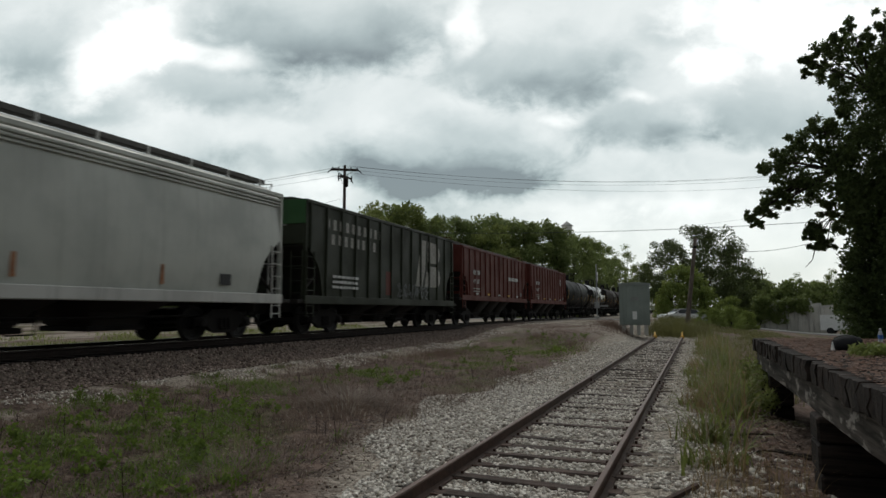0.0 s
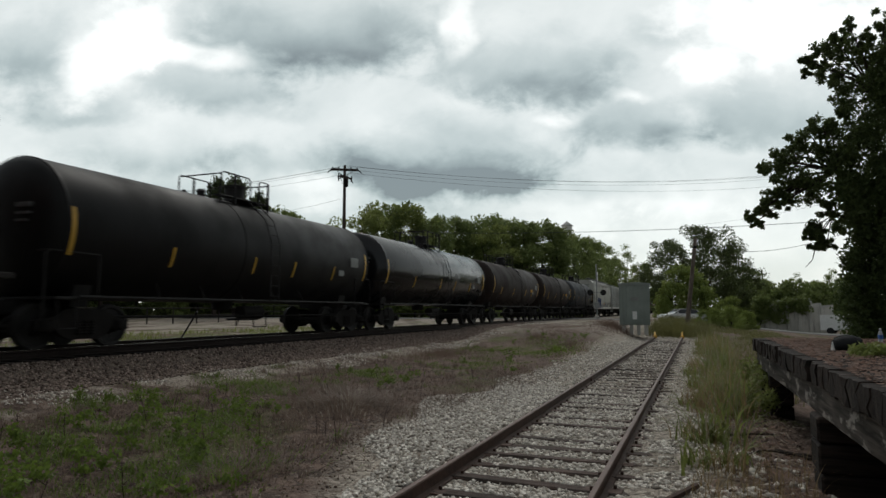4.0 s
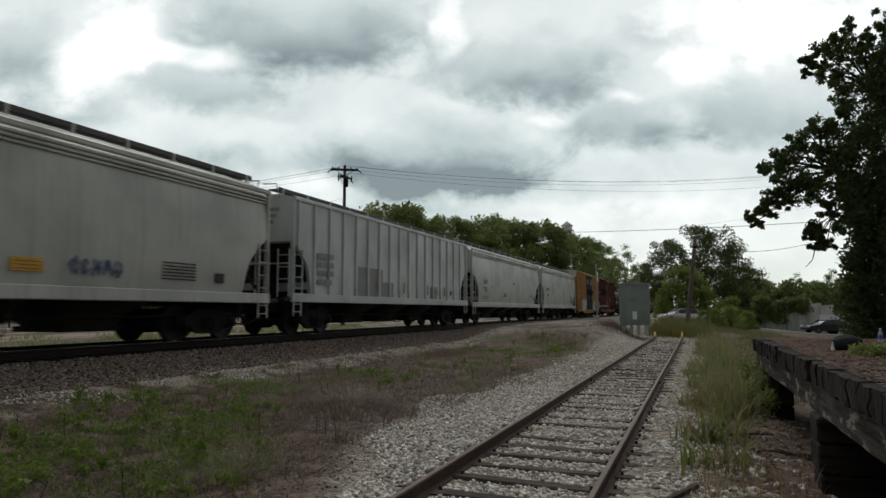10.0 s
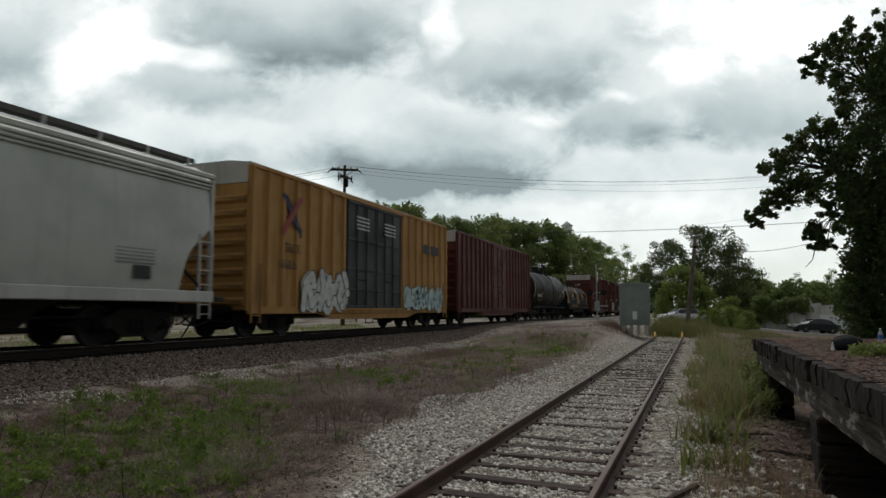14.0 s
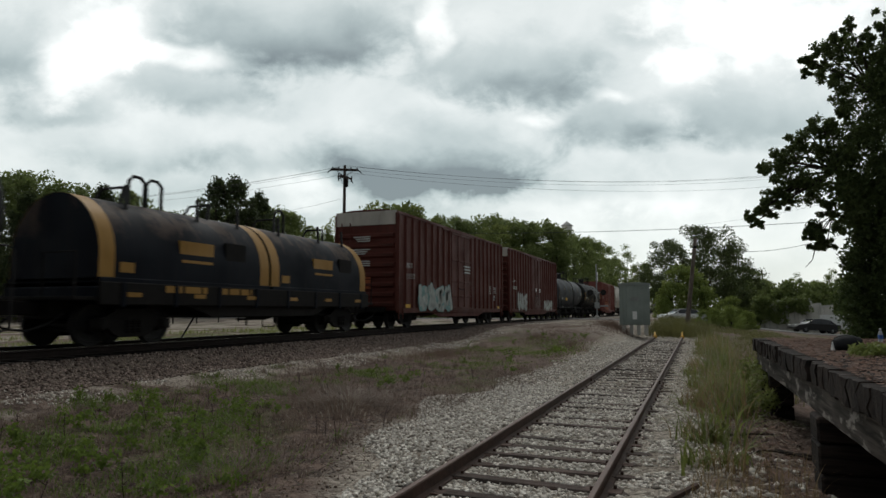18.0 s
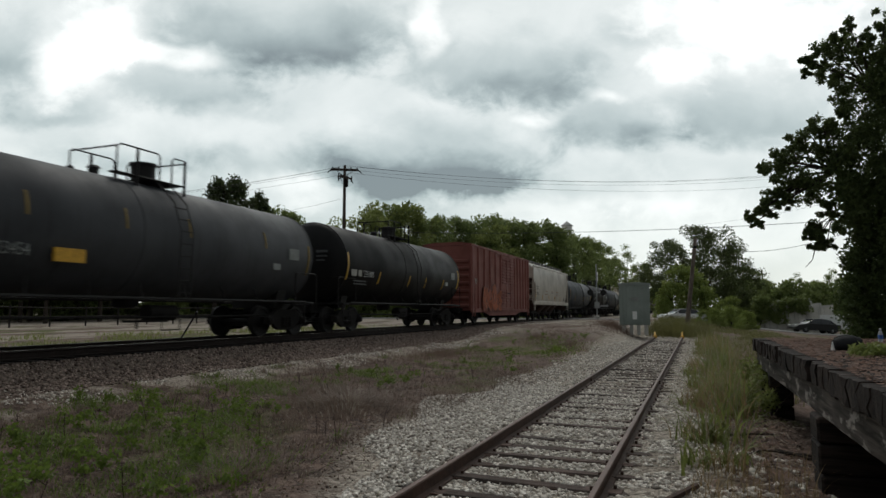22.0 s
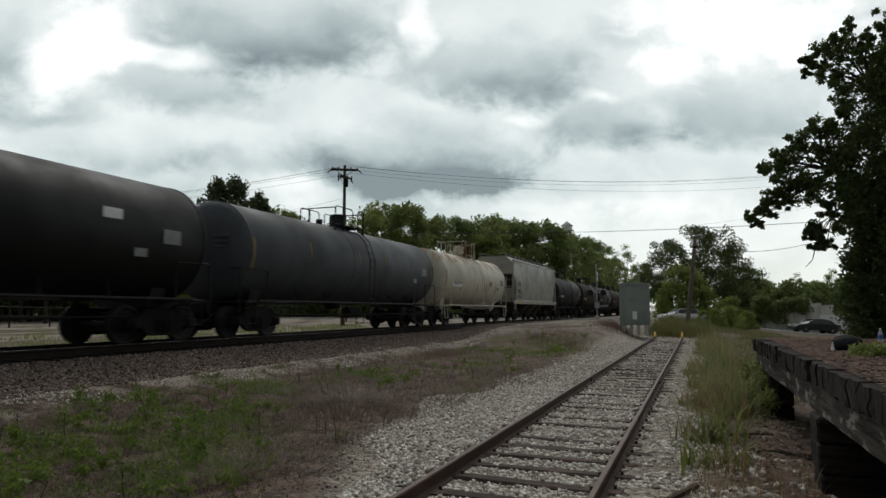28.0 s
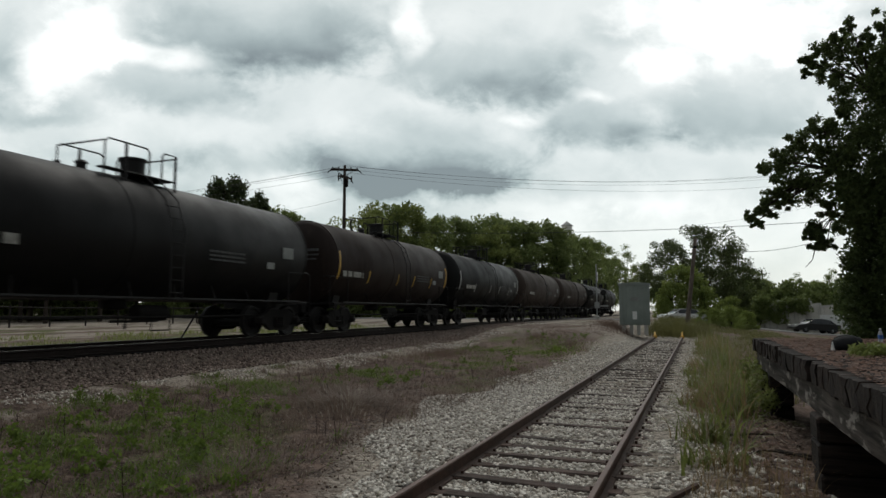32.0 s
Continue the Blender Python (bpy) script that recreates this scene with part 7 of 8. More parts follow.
def ruin():
    """Broken concrete wall of a roofless building, overgrown with creeper."""
    a, b = away(4.3, 84), away(9.6, 84)
    w = thing("concrete_ruin", "old stained concrete wall overgrown with creeper", "ruin")
    n = 7
    for k in range(n):
        p, q = a.lerp(b, k / n), a.lerp(b, (k + 1) / n)
        d = (q - p).normalized()
        off = Vector((-d.y, d.x, 0)) * 0.3
        top = (2.3, 2.5, 2.8, 3.0, 2.9, 2.4, 2.2)[k]
        g = Geo()
        ring = [p, q, q + off, p + off]
        g.loft([[(v.x, v.y, -1.6) for v in ring], [(v.x, v.y, top + (0.12 if i in (1, 2) else 0)) for i, v in enumerate(ring)]])
        part("wall_panel", g, M_CONC, w)
        if k < n - 1:
            part("buttress", Geo().box(q.x - 0.16, q.x + 0.16, q.y - 0.22, q.y - 0.02, -1.6, top - 0.2, 0.03), M_CONC, w)
    rg = random.Random(3)
    cs, rs = [], []
    for k in range(110):
        t = rg.random() ** 1.7 * 0.72
        p = a.lerp(b, t)
        cs.append((p.x, p.y - rg.uniform(0, 0.5), rg.uniform(0.4, 3.0) if t < 0.4 else rg.uniform(1.6, 3.0)))
        rs.append(rg.uniform(0.35, 0.7))
    creeper = thing("creeper", "green creeper hanging over the concrete wall", "creeper")
    part("foliage", quads("foliage", leaves(cs, rs, 90, 0.11, 5, 0.9), M_LEAF), M_LEAF, creeper)
    part("stem", Geo().tube([a + Vector((0, -0.2, -1)), a.lerp(b, 0.1) + Vector((0, -0.3, 1)), a.lerp(b, 0.2) + Vector((0, -0.2, 2.4))], 0.05, 6), M_BARK, creeper)


ruin()


def on_road(x):
    """Pose of a vehicle in the lane towards the crossing."""
    e = 0.5
    y = float(road_y(x)) + 1.65
    f = Vector((-2 * e, float(road_y(x - e) - road_y(x + e)), float(road_z(x - e) - road_z(x + e)))).normalized()
    r = f.cross(Vector((0, 0, 1))).normalized()
    up = r.cross(f)
    m = Matrix((-r, -f, up)).transposed().to_4x4()
    m.translation = (x, y, float(road_z(x)) + 0.02)
    return m


def saloon(label, body_mat, scale=1.0):
    """A four-door saloon, its nose towards -y."""
    car = thing("saloon_car", label, "car", group="cars waiting at the crossing")
    L, W = 2.28, 0.86
    low = [(-L, 0.35), (-L - 0.02, 0.55), (-L + 0.12, 0.72), (-1.15, 0.92), (1.45, 0.98), (L - 0.05, 0.95), (L, 0.6), (L - 0.05, 0.32), (1.85, 0.26), (-1.8, 0.24)]
    rings = []
    for x, k in ((-W, 0.93), (-W * 0.94, 1.0), (W * 0.94, 1.0), (W, 0.93)):
        rings.append([(x, y * (0.985 if k < 1 else 1), 0.6 + (z - 0.6) * k) for y, z in low])
    part("body", Geo().loft(rings), body_mat, car)
    up = [(-1.2, 0.9), (-0.42, 1.38), (0.75, 1.43), (1.25, 1.32), (1.75, 0.95)]
    rings = []
    for x, k in ((-0.80, 0.0), (-0.64, 1.0), (0.64, 1.0), (0.80, 0.0)):
        rings.append([(x, y, 0.9 + (z - 0.9) * (1 if k else 0.05)) for y, z in up])
    part("greenhouse", Geo().loft(rings), M_GLASS, car, "dark tinted windows")
    part("roof", Geo().prism([(-0.45, 1.385), (0.2, 1.445), (0.78, 1.44), (1.28, 1.33), (0.75, 1.40), (-0.4, 1.36)], -0.63, 0.63, "x"), body_mat, car)
    for s in (-1, 1):
        for y0, z0, y1, z1 in ((-1.15, 0.93, -0.44, 1.4), (0.25, 0.93, 0.3, 1.42), (1.7, 0.97, 1.22, 1.35)):
            part("pillar", Geo().tube([(s * 0.815, y0, z0), (s * 0.66, y1, z1)], 0.035, 6), body_mat, car)
        part("headlight", Geo().box(s * 0.62 - 0.2, s * 0.62 + 0.2, -L - 0.02, -L + 0.14, 0.6, 0.73, 0.03), M_WHITE, car, "clear headlight")
        part("tail_light", Geo().box(s * 0.62 - 0.2, s * 0.62 + 0.2, L - 0.08, L + 0.01, 0.72, 0.9, 0.03), S_RED, car, "red tail light")
        part("mirror", Geo().box(s * 0.93 - 0.08, s * 0.93 + 0.08, -0.85, -0.72, 0.95, 1.07, 0.03), body_mat, car)
        part("sill_trim", Geo().box(s * W - 0.02, s * W + 0.015, -1.2, 1.2, 0.3, 0.36, 0.01), M_RUBBER, car)
        for y in (-1.38, 1.38):
            part("wheel_arch", Geo().lathe([(s * W - s * 0.02, 0.36), (s * W + s * 0.006, 0.36)], 20, "x", (0, y, 0.33)), M_RUBBER, car)
            t = part("wheel", Geo().lathe([(-0.09, 0.2), (-0.09, 0.3), (-0.06, 0.315), (0.06, 0.315), (0.09, 0.3), (0.09, 0.2)], 22, "x"), M_RUBBER, car, "black tyre", pose(s * 0.79, y, 0.315))
            g = Geo().lathe([(s * 0.06, 0.2), (s * 0.085, 0.2), (s * 0.09, 0.05)], 18, "x")
            for k in range(5):
                a = k * 2 * math.pi / 5
                g.tube([(s * 0.095, 0, 0), (s * 0.095, 0.18 * math.cos(a), 0.18 * math.sin(a))], 0.02, 5)
            part("rim", g, M_GALV, t, "silver alloy rim")
            CAR_WHEELS.append((car, t, s, y))
    part("bumper", Geo().box(-0.8, 0.8, -L - 0.06, -L + 0.05, 0.34, 0.52, 0.04), body_mat, car)
    part("bumper", Geo().box(-0.8, 0.8, L - 0.05, L + 0.05, 0.36, 0.55, 0.04), body_mat, car)
    return car


CAR_WHEELS = []
BLACK_CAR = saloon("black saloon car with dark windows", plain("black_car_paint", (0.010, 0.010, 0.011), 0.3, 0, 3, 0.1, 0.0, 0.35))
WHITE_CAR = saloon("white saloon car waiting behind the weeds", plain("white_car_paint", (0.72, 0.72, 0.72), 0.25, 0, 3, 0.06, 0.0, 0.5))
WHITE_CAR.matrix_basis = on_road(-1.5)

# pale parked van half hidden behind the big tree
p = away(10.6, 74)
van = thing("parked_van", "white parked van half hidden by the tree", "van", pose(p.x + 1.0, p.y + 6, float(land(p.x, p.y)), 0, 0, 70))
part("body", Geo().prism([(-2.3, 0.4), (2.4, 0.4), (2.4, 2.0), (-0.9, 2.05), (-1.5, 1.3), (-2.3, 1.1)], -0.95, 0.95, "x"), M_WHITE, van)
part("window", Geo().box(-0.97, 0.97, -1.1, 0.2, 1.3, 1.8, 0.03), M_GLASS, van)
for s in (-1, 1):
    for y in (-1.4, 1.5):
        part("wheel", Geo().lathe([(s * 0.72, 0.34), (s * 0.96, 0.34), (s * 0.97, 0.2)], 20, "x", (0, y, 0.34)), M_RUBBER, van)

# ---- the big creeper-hung tree beyond the platform ----
def big_tree():
    base = away(14.3, 17.5)
    t = thing("overgrown_tree", "large dark tree hung with creeper beside the platform", "tree", Matrix.Translation((base.x, base.y, -0.3)) @ pose(0, 0, 0, 0, 0, -13))
    # clumps: across to the left, up, radius
    top = [(-1.73, 7.77, 0.12), (-1.55, 7.87, 0.16), (-1.35, 8.11, 0.24), (-1.11, 8.29, 0.27), (-0.80, 8.53, 0.19), (-0.85, 8.09, 0.32), (-0.49, 8.23, 0.18), (-0.28, 7.95, 0.31), (-1.28, 7.54, 0.29), (-0.82, 7.54, 0.45), (-0.99, 7.03, 0.29), (-1.06, 6.67, 0.19), (-0.63, 6.86, 0.52), (-0.34, 7.36, 0.54), (-0.10, 8.58, 0.23), (-0.06, 8.23, 0.26)]
    bough = [(-1.45, 6.33, 0.24), (-1.75, 6.19, 0.30), (-1.28, 6.28, 0.13), (-1.98, 5.92, 0.30), (-2.42, 5.75, 0.22), (-2.76, 5.47, 0.14), (-2.49, 5.45, 0.28), (-2.12, 5.49, 0.38), (-1.66, 5.62, 0.40), (-1.17, 5.74, 0.42), (-0.89, 6.00, 0.37), (-2.29, 5.01, 0.30), (-2.54, 4.76, 0.22), (-2.85, 4.57, 0.21), (-3.12, 4.26, 0.14), (-2.98, 4.13, 0.11), (-2.68, 4.41, 0.15), (-2.33, 4.60, 0.19), (-2.02, 4.93, 0.33), (-1.63, 4.80, 0.37), (-1.19, 4.94, 0.53)]
    spray = [(-1.46, 4.36, 0.17), (-1.37, 4.00, 0.26), (-1.71, 3.97, 0.17), (-1.66, 3.70, 0.19), (-1.86, 3.77, 0.13), (-1.75, 3.49, 0.11), (-1.50, 3.53, 0.16)]
    rg = random.Random(21)
    cs, rs = [], []
    for x, z, r in top + bough + spray:
        for k in range(10):
            cs.append((x + rg.uniform(-0.8, 0.8) * r, rg.uniform(-0.5, 0.5), z + rg.uniform(-0.8, 0.8) * r))
            rs.append(max(0.06, r * rg.uniform(0.3, 0.6)))
    g = Geo().tube([(0.3, 0, -0.3), (0.25, 0, 3), (0.3, 0, 6), (0.3, 0, 8.2)], 0.3, 10, 0.12)
    hubs = [Vector((-0.35, 0, 6.9)), Vector((-1.2, 0, 5.2)), Vector((-1.3, 0, 4.2))]
    for hub, clumps, thick in zip(hubs, (top, bough, spray), (0.09, 0.1, 0.04)):
        g.tube([(0.25, 0, hub.z - 1.6), (0.1, 0, hub.z - 0.7), hub], thick, 7, thick * 0.6)
        for x, z, r in clumps:
            tip = Vector((x, rg.uniform(-0.3, 0.3), z))
            g.tube([hub, hub.lerp(tip, 0.5) + Vector((0, rg.uniform(-0.2, 0.2), rg.uniform(0.0, 0.15))), tip], thick * 0.35, 5, 0.01, cap=False)
    part("trunk", g, M_BARK, t)
    part("crown", quads("crown", leaves(cs, rs, 70, 0.042, 31, 0.8, 0.5), M_VINE), M_VINE, t)
    cs, rs = [], []
    for k in range(820):
        z = rg.uniform(0.9, 8.0) if k < 560 else rg.uniform(0.9, 5.5)
        left = -1.08 + 0.12 * math.sin(z * 2.1) + max(0.0, z - 5.9) * 0.45
        cs.append((rg.uniform(left, 1.3), rg.uniform(-0.8, 0.5), z))
        rs.append(rg.uniform(0.18, 0.38))
    part("creeper", quads("creeper", leaves(cs, rs, 110, 0.045, 33, 1.2, 0.6), M_VINE), M_VINE, t, "thick curtain of creeper leaves")
    g = Geo()
    g.tube([(-1.55, 0, 3.7), (-1.75, 0, 3.35), (-1.8, 0, 3.15), (-1.95, 0, 2.98)], 0.018, 5, 0.006)
    part("dead_branch", g, M_BARK, t)


big_tree()
for b, d, h, s in ((17.5, 23, 3.0, 1), (20, 20, 4, 3)):
    plant("bush", b, d, h, s * 50)

# ---- ground cover ----
rg = np.random.default_rng(5)


def noisy(x, y, s, seed=0.0):
    return np.array([noise.noise(Vector((a * s, b * s, seed))) for a, b in zip(x, y)])


def gravel(n, x0, x1, y0, y1, power, size, name, mat, label, seed, lift=0.0, keep=None):
    r = np.random.default_rng(seed)
    x = r.uniform(x0, x1, n)
    y = y0 + (y1 - y0) * r.uniform(0, 1, n) ** power
    if keep is not None:
        k = keep(x, y)
        x, y = x[k], y[k]
    pos = np.stack([x, y, land(x, y) + lift + r.uniform(-0.012, 0.01, len(x))], -1)
    stuff(name, scatter(name, mat, CHIP, CHIP_F, pos, r.uniform(size[0], size[1], len(x)), seed=seed, flat=0.75), label, "gravel")


def off_rails(x, y):
    k = (np.abs(x - SIDE_L) > 0.09) & (np.abs(x - SIDE_R) > 0.09)
    ties = np.array(TIE_YS)
    gap = np.min(np.abs(y[:, None] - ties[None]), axis=1)
    bare = (gap < 0.105) & (np.abs(x - (SIDE_L + SIDE_R) / 2) < 1.0) & (noisy(x, y, 1.3, 15) > -0.22)
    k &= ~bare
    edge = (x > -4.2 + 1.2 * step(9.0, 4.0, y) + 1.1 * step(22, 40, y) + 0.7 * noisy(x, y, 0.5)) & (x < 0.35 + 0.5 * noisy(x, y, 0.6, 4))
    thin = (x > -0.6) & (noisy(x, y, 3.1, 22) > 0.12 - 0.25 * np.maximum(x, 0))
    return k & edge & ~thin


gravel(80000, -5.8, 0.9, 1.6, 14, 1.5, (0.007, 0.027), "gravel", M_STONE, "loose pale crushed stone round the siding", 2, 0.004, off_rails)
gravel(15000, -5.8, 0.9, 14, 41, 1.1, (0.016, 0.032), "gravel", M_STONE, "loose pale crushed stone round the siding", 3, 0.004, off_rails)
gravel(9000, -11.0, -10.2, -1, 38, 1.3, (0.013, 0.03), "ballast_stones", M_GREYSTONE, "grey ballast stones on the bank", 4, 0.01)
gravel(11000, -10.7, -9.0, 2, 44, 1.3, (0.01, 0.026), "gravel", M_STONE, "pale gravel strip along the foot of the bank", 41, 0.004, lambda x, y: noisy(x, y, 0.7, 51) > -0.1 + 0.5 * np.abs(x + 9.9))
gravel(1800, -9.6, -3.2, 1.5, 26, 1.3, (0.008, 0.02), "gravel", M_GREYSTONE, "scattered stones in the weeds", 6)
gravel(16000, -9.6, -2.8, 1.8, 16, 1.5, (0.004, 0.012), "soil_crumbs", M_CLOD, "crumbled brown soil between the tracks", 7)


def bank_stones():
    r = np.random.default_rng(12)
    n = 16000
    x = MAIN + r.uniform(1.33, 2.9, n)
    y = r.uniform(-3, 45, n)
    pos = np.stack([x, y, land(x, y) + r.uniform(-0.01, 0.02, n)], -1)
    stuff("ballast_stones", scatter("ballast_stones", M_GREYSTONE, CHIP, CHIP_F, pos, r.uniform(0.013, 0.03, n), seed=13), "grey ballast stones beside the rail", "gravel")


bank_stones()

GREEN = [(-7.2, 5.6, 1.3), (-6.2, 4.4, 0.9), (-4.9, 5.0, 1.1), (-7.6, 7.2, 0.9), (-8.6, 11.0, 2.0), (-6.6, 8.2, 0.9), (-6.3, 18.5, 2.0), (-7.0, 24.0, 2.2), (-5.6, 6.2, 0.9), (-9.0, 8.2, 0.9), (-7.4, 14.0, 1.6), (-6.0, 29, 1.8), (-5.6, 3.4, 0.8)]


def green_at(x, y):
    m = np.zeros(len(x))
    for cx, cy, r in GREEN:
        m = np.maximum(m, np.exp(-((x - cx) ** 2 + ((y - cy) * 0.75) ** 2) / (r * r)))
    return m * 0.66 + 0.75 * noisy(x, y, 1.1, 2) + 0.6 * noisy(x, y, 2.9, 5)


n = 105000
x, y = rg.uniform(-10.2, -3.9, n), 1.8 + 32 * rg.uniform(0, 1, n) ** 1.6
k = green_at(x, y) > rg.uniform(0.42, 0.85, n)
x, y = x[k], y[k]
stuff("grass", quads("grass", blades(np.stack([x, y], -1), rg.uniform(0.04, 0.15, len(x)), 1, 0.0065, 0.9), M_GRASS), "low green grass in patches between the tracks", "grass")
n = 34000
x, y = rg.uniform(-10.0, -3.9, n), 1.8 + 36 * rg.uniform(0, 1, n) ** 1.5
k = (noisy(x, y, 0.6, 7) > -0.1 + rg.uniform(-0.2, 0.25, n)) & (green_at(x, y) < 0.6)
x, y = x[k], y[k]
stuff("dry_grass", quads("dry_grass", blades(np.stack([x, y], -1), rg.uniform(0.04, 0.16, len(x)), 2, 0.005, 0.8), M_DRY), "short withered brown grass between the tracks", "grass")


def tufts(cx, cy, r, n, lo, hi, mat, seed, width=0.004, bend=0.4, name="weeds", label="dry brown weeds in a tangle"):
    q = np.random.default_rng(seed)
    a, d = q.uniform(0, 6.283, n), r * 0.62 * np.abs(q.normal(size=n))
    stuff(name, quads(name, blades(np.stack([cx + d * np.cos(a), cy + d * np.sin(a) * 1.4], -1), q.uniform(lo, hi, n), seed, width, bend, 3), mat), label, "weeds")


tufts(-5.55, 9.9, 1.2, 1300, 0.1, 0.38, M_DRY, 41, 0.006, 1.7)
tufts(-5.6, 9.9, 1.0, 420, 0.2, 0.45, M_PALESTEM, 48, 0.005, 1.9)
tufts(-6.8, 10.6, 1.2, 1100, 0.08, 0.32, M_DRY, 42, 0.006, 1.6)
tufts(-5.0, 27.5, 1.6, 700, 0.1, 0.35, M_DRY, 43, 0.007, 0.9)
tufts(-5.2, 26.0, 1.6, 900, 0.08, 0.25, M_GRASS, 143, 0.008, 0.9, "grass_tussocks", "ranker green grass tussocks between the tracks")
tufts(-4.6, 39.0, 1.4, 1500, 0.15, 0.6, M_DRY, 44, 0.008, 0.8)
tufts(-8.3, 21, 2.2, 1500, 0.1, 0.35, M_DRY, 45, 0.006)
tufts(-7.0, 30, 2.2, 900, 0.08, 0.3, M_DRY, 47, 0.008, 0.9)
tufts(-1.2, 43.4, 1.6, 2600, 0.4, 1.2, M_ROUGH, 46, 0.010, name="tall_grass", label="tall grass beyond the siding's end")


def stalks(n, seed):
    """Single dead stalks with a few side twigs."""
    r = random.Random(seed)
    g = Geo()
    for _ in range(n):
        x, y = r.uniform(-9.3, -4.0), 2.2 + 20 * r.random() ** 1.6
        z = float(land(x, y))
        h = r.uniform(0.15, 0.42)
        a = Vector((r.uniform(-0.08, 0.08), r.uniform(-0.08, 0.08), h))
        b = Vector((x, y, z - 0.02))
        g.tube([b, b + a * 0.5 + Vector((r.uniform(-0.02, 0.02), 0, 0)), b + a], 0.0045, 4, 0.0025)
        for k in range(3):
            s = b + a * r.uniform(0.4, 0.95)
            g.tube([s, s + Vector((r.uniform(-0.06, 0.06), r.uniform(-0.06, 0.06), r.uniform(0.02, 0.07)))], 0.003, 4, 0.0015)
    stuff("dead_stalks", g.mesh("dead_stalks", M_DEAD), "thin dead weed stalks", "weeds")


stalks(100, 3)


def leafy_weeds(n, seed):
    r = random.Random(seed)
    cs, rs = [], []
    for _ in range(n):
        cx, cy, cr = r.choice(GREEN)
        x, y = cx + r.uniform(-1, 1) * cr, cy + r.uniform(-1, 1) * cr
        if not -9.5 < x < -4.0:
            continue
        for k in range(4):
            cs.append((x + r.uniform(-0.08, 0.08), y + r.uniform(-0.08, 0.08), float(land(x, y)) + r.uniform(0.03, 0.2)))
            rs.append(r.uniform(0.05, 0.11))
    stuff("leafy_weeds", quads("leafy_weeds", leaves(cs, rs, 14, 0.028, seed), M_GRASS), "small leafy green weeds", "weeds")


leafy_weeds(60, 8)

# tall grass along the platform, in tussocks
q = np.random.default_rng(77)
n = 200
tx = q.uniform(-0.32, 0.98, n)
ty = 5.6 + 28.4 * q.uniform(0, 1, n) ** 1.15
k = (tx < 0.25 + 0.085 * (ty - 6.0)) & (tx > -0.34 + 0.006 * ty) & ((tx > -0.1) | (noisy(tx, ty, 0.7, 3) > 0.0)) & ((ty > 8.6) | (q.uniform(0, 1, n) < 0.3))
tx, ty = tx[k], ty[k]
kinds = noisy(tx, ty, 1.1, 9) + q.normal(size=len(tx)) * 0.25
for name, mat, label, sel, per, width, bend, tallest in (
        ("tall_grass", M_TALL, "tall green grass along the timber platform", kinds > -0.1, 20, 0.015, 1.1, 1.15),
        ("tall_straw", M_STRAW, "tall dry yellow grass along the platform", kinds < 0.2, 22, 0.0075, 0.9, 1.1),
        ("seed_stalks", M_PALESTEM, "thin pale seed stalks above the grass", kinds < 9, 2, 0.004, 0.35, 1.45)):
    m = int(sel.sum())
    x = np.repeat(tx[sel], per) + q.normal(size=m * per) * 0.095
    y = np.repeat(ty[sel], per) + q.normal(size=m * per) * 0.15
    tall = np.repeat(q.uniform(0.5, 1.0, m) * (0.55 + 0.45 * np.clip((tx[sel] + 0.3) / 0.7, 0, 1)), per)
    h = tallest * tall * q.uniform(0.3, 1.0, len(x))
    stuff(name, quads(name, blades(np.stack([x, y], -1), h, 5 + per, width, bend, 5), mat), label, "grass")
# rough growth between the siding's end and the road
n = 11000
x, y = q.uniform(-3.0, 6.0, n), q.uniform(38, 64, n)
k = ((y > 42) | (x > 0.0)) & (noisy(x, y, 0.3, 5) > -0.25) & (road_y(x) - y > 4.5 + 2.5 * step(0, 5, x))
x, y = x[k], y[k]
stuff("rough_grass", quads("rough_grass", blades(np.stack([x, y], -1), q.uniform(0.25, 0.95, len(x)) * (1 - 0.6 * step(-0.5, 2.5, x)), 16, 0.016, 0.6, 3), M_ROUGH), "rough tall grass before the road", "grass")
n = 5200
x, y = q.uniform(0.5, 7.0, n), q.uniform(13.4, 44, n)
k = noisy(x, y, 0.4, 65) > -0.3
x, y = x[k], y[k]
stuff("rough_grass", quads("rough_grass", blades(np.stack([x, y], -1), q.uniform(0.12, 0.45, len(x)), 26, 0.014, 0.7, 3), M_ROUGH), "rough grass behind the platform", "grass")
n = 500
x, y = rg.uniform(-0.1, 1.0, n), rg.uniform(3.6, 7.5, n)
stuff("tall_straw", quads("tall_straw", blades(np.stack([x, y], -1), rg.uniform(0.1, 0.5, n), 7, 0.004, 0.7, 4), M_STRAW), "thin dry grass in the foreground", "grass")
cs = [(0.92 + 0.16 * math.sin(k * 2.1), 11.4 + 0.22 * (k % 9), 0.1 + 0.09 * (k % 8)) for k in range(26)]
stuff("creeper_leaves", quads("creeper_leaves", leaves(cs, [0.15] * len(cs), 45, 0.035, 9), M_LEAFY), "green creeper climbing the platform's edge", "creeper")
cs = [(1.58 + 0.03 * k, 8.35 + 0.12 * math.sin(k * 1.7), DECK_Z + 0.03 + 0.035 * (k % 3)) for k in range(18)]
stuff("deck_weeds", quads("deck_weeds", leaves(cs, [0.075] * len(cs), 22, 0.036, 10), M_LEAFY), "green creeper lying over the planks", "creeper")

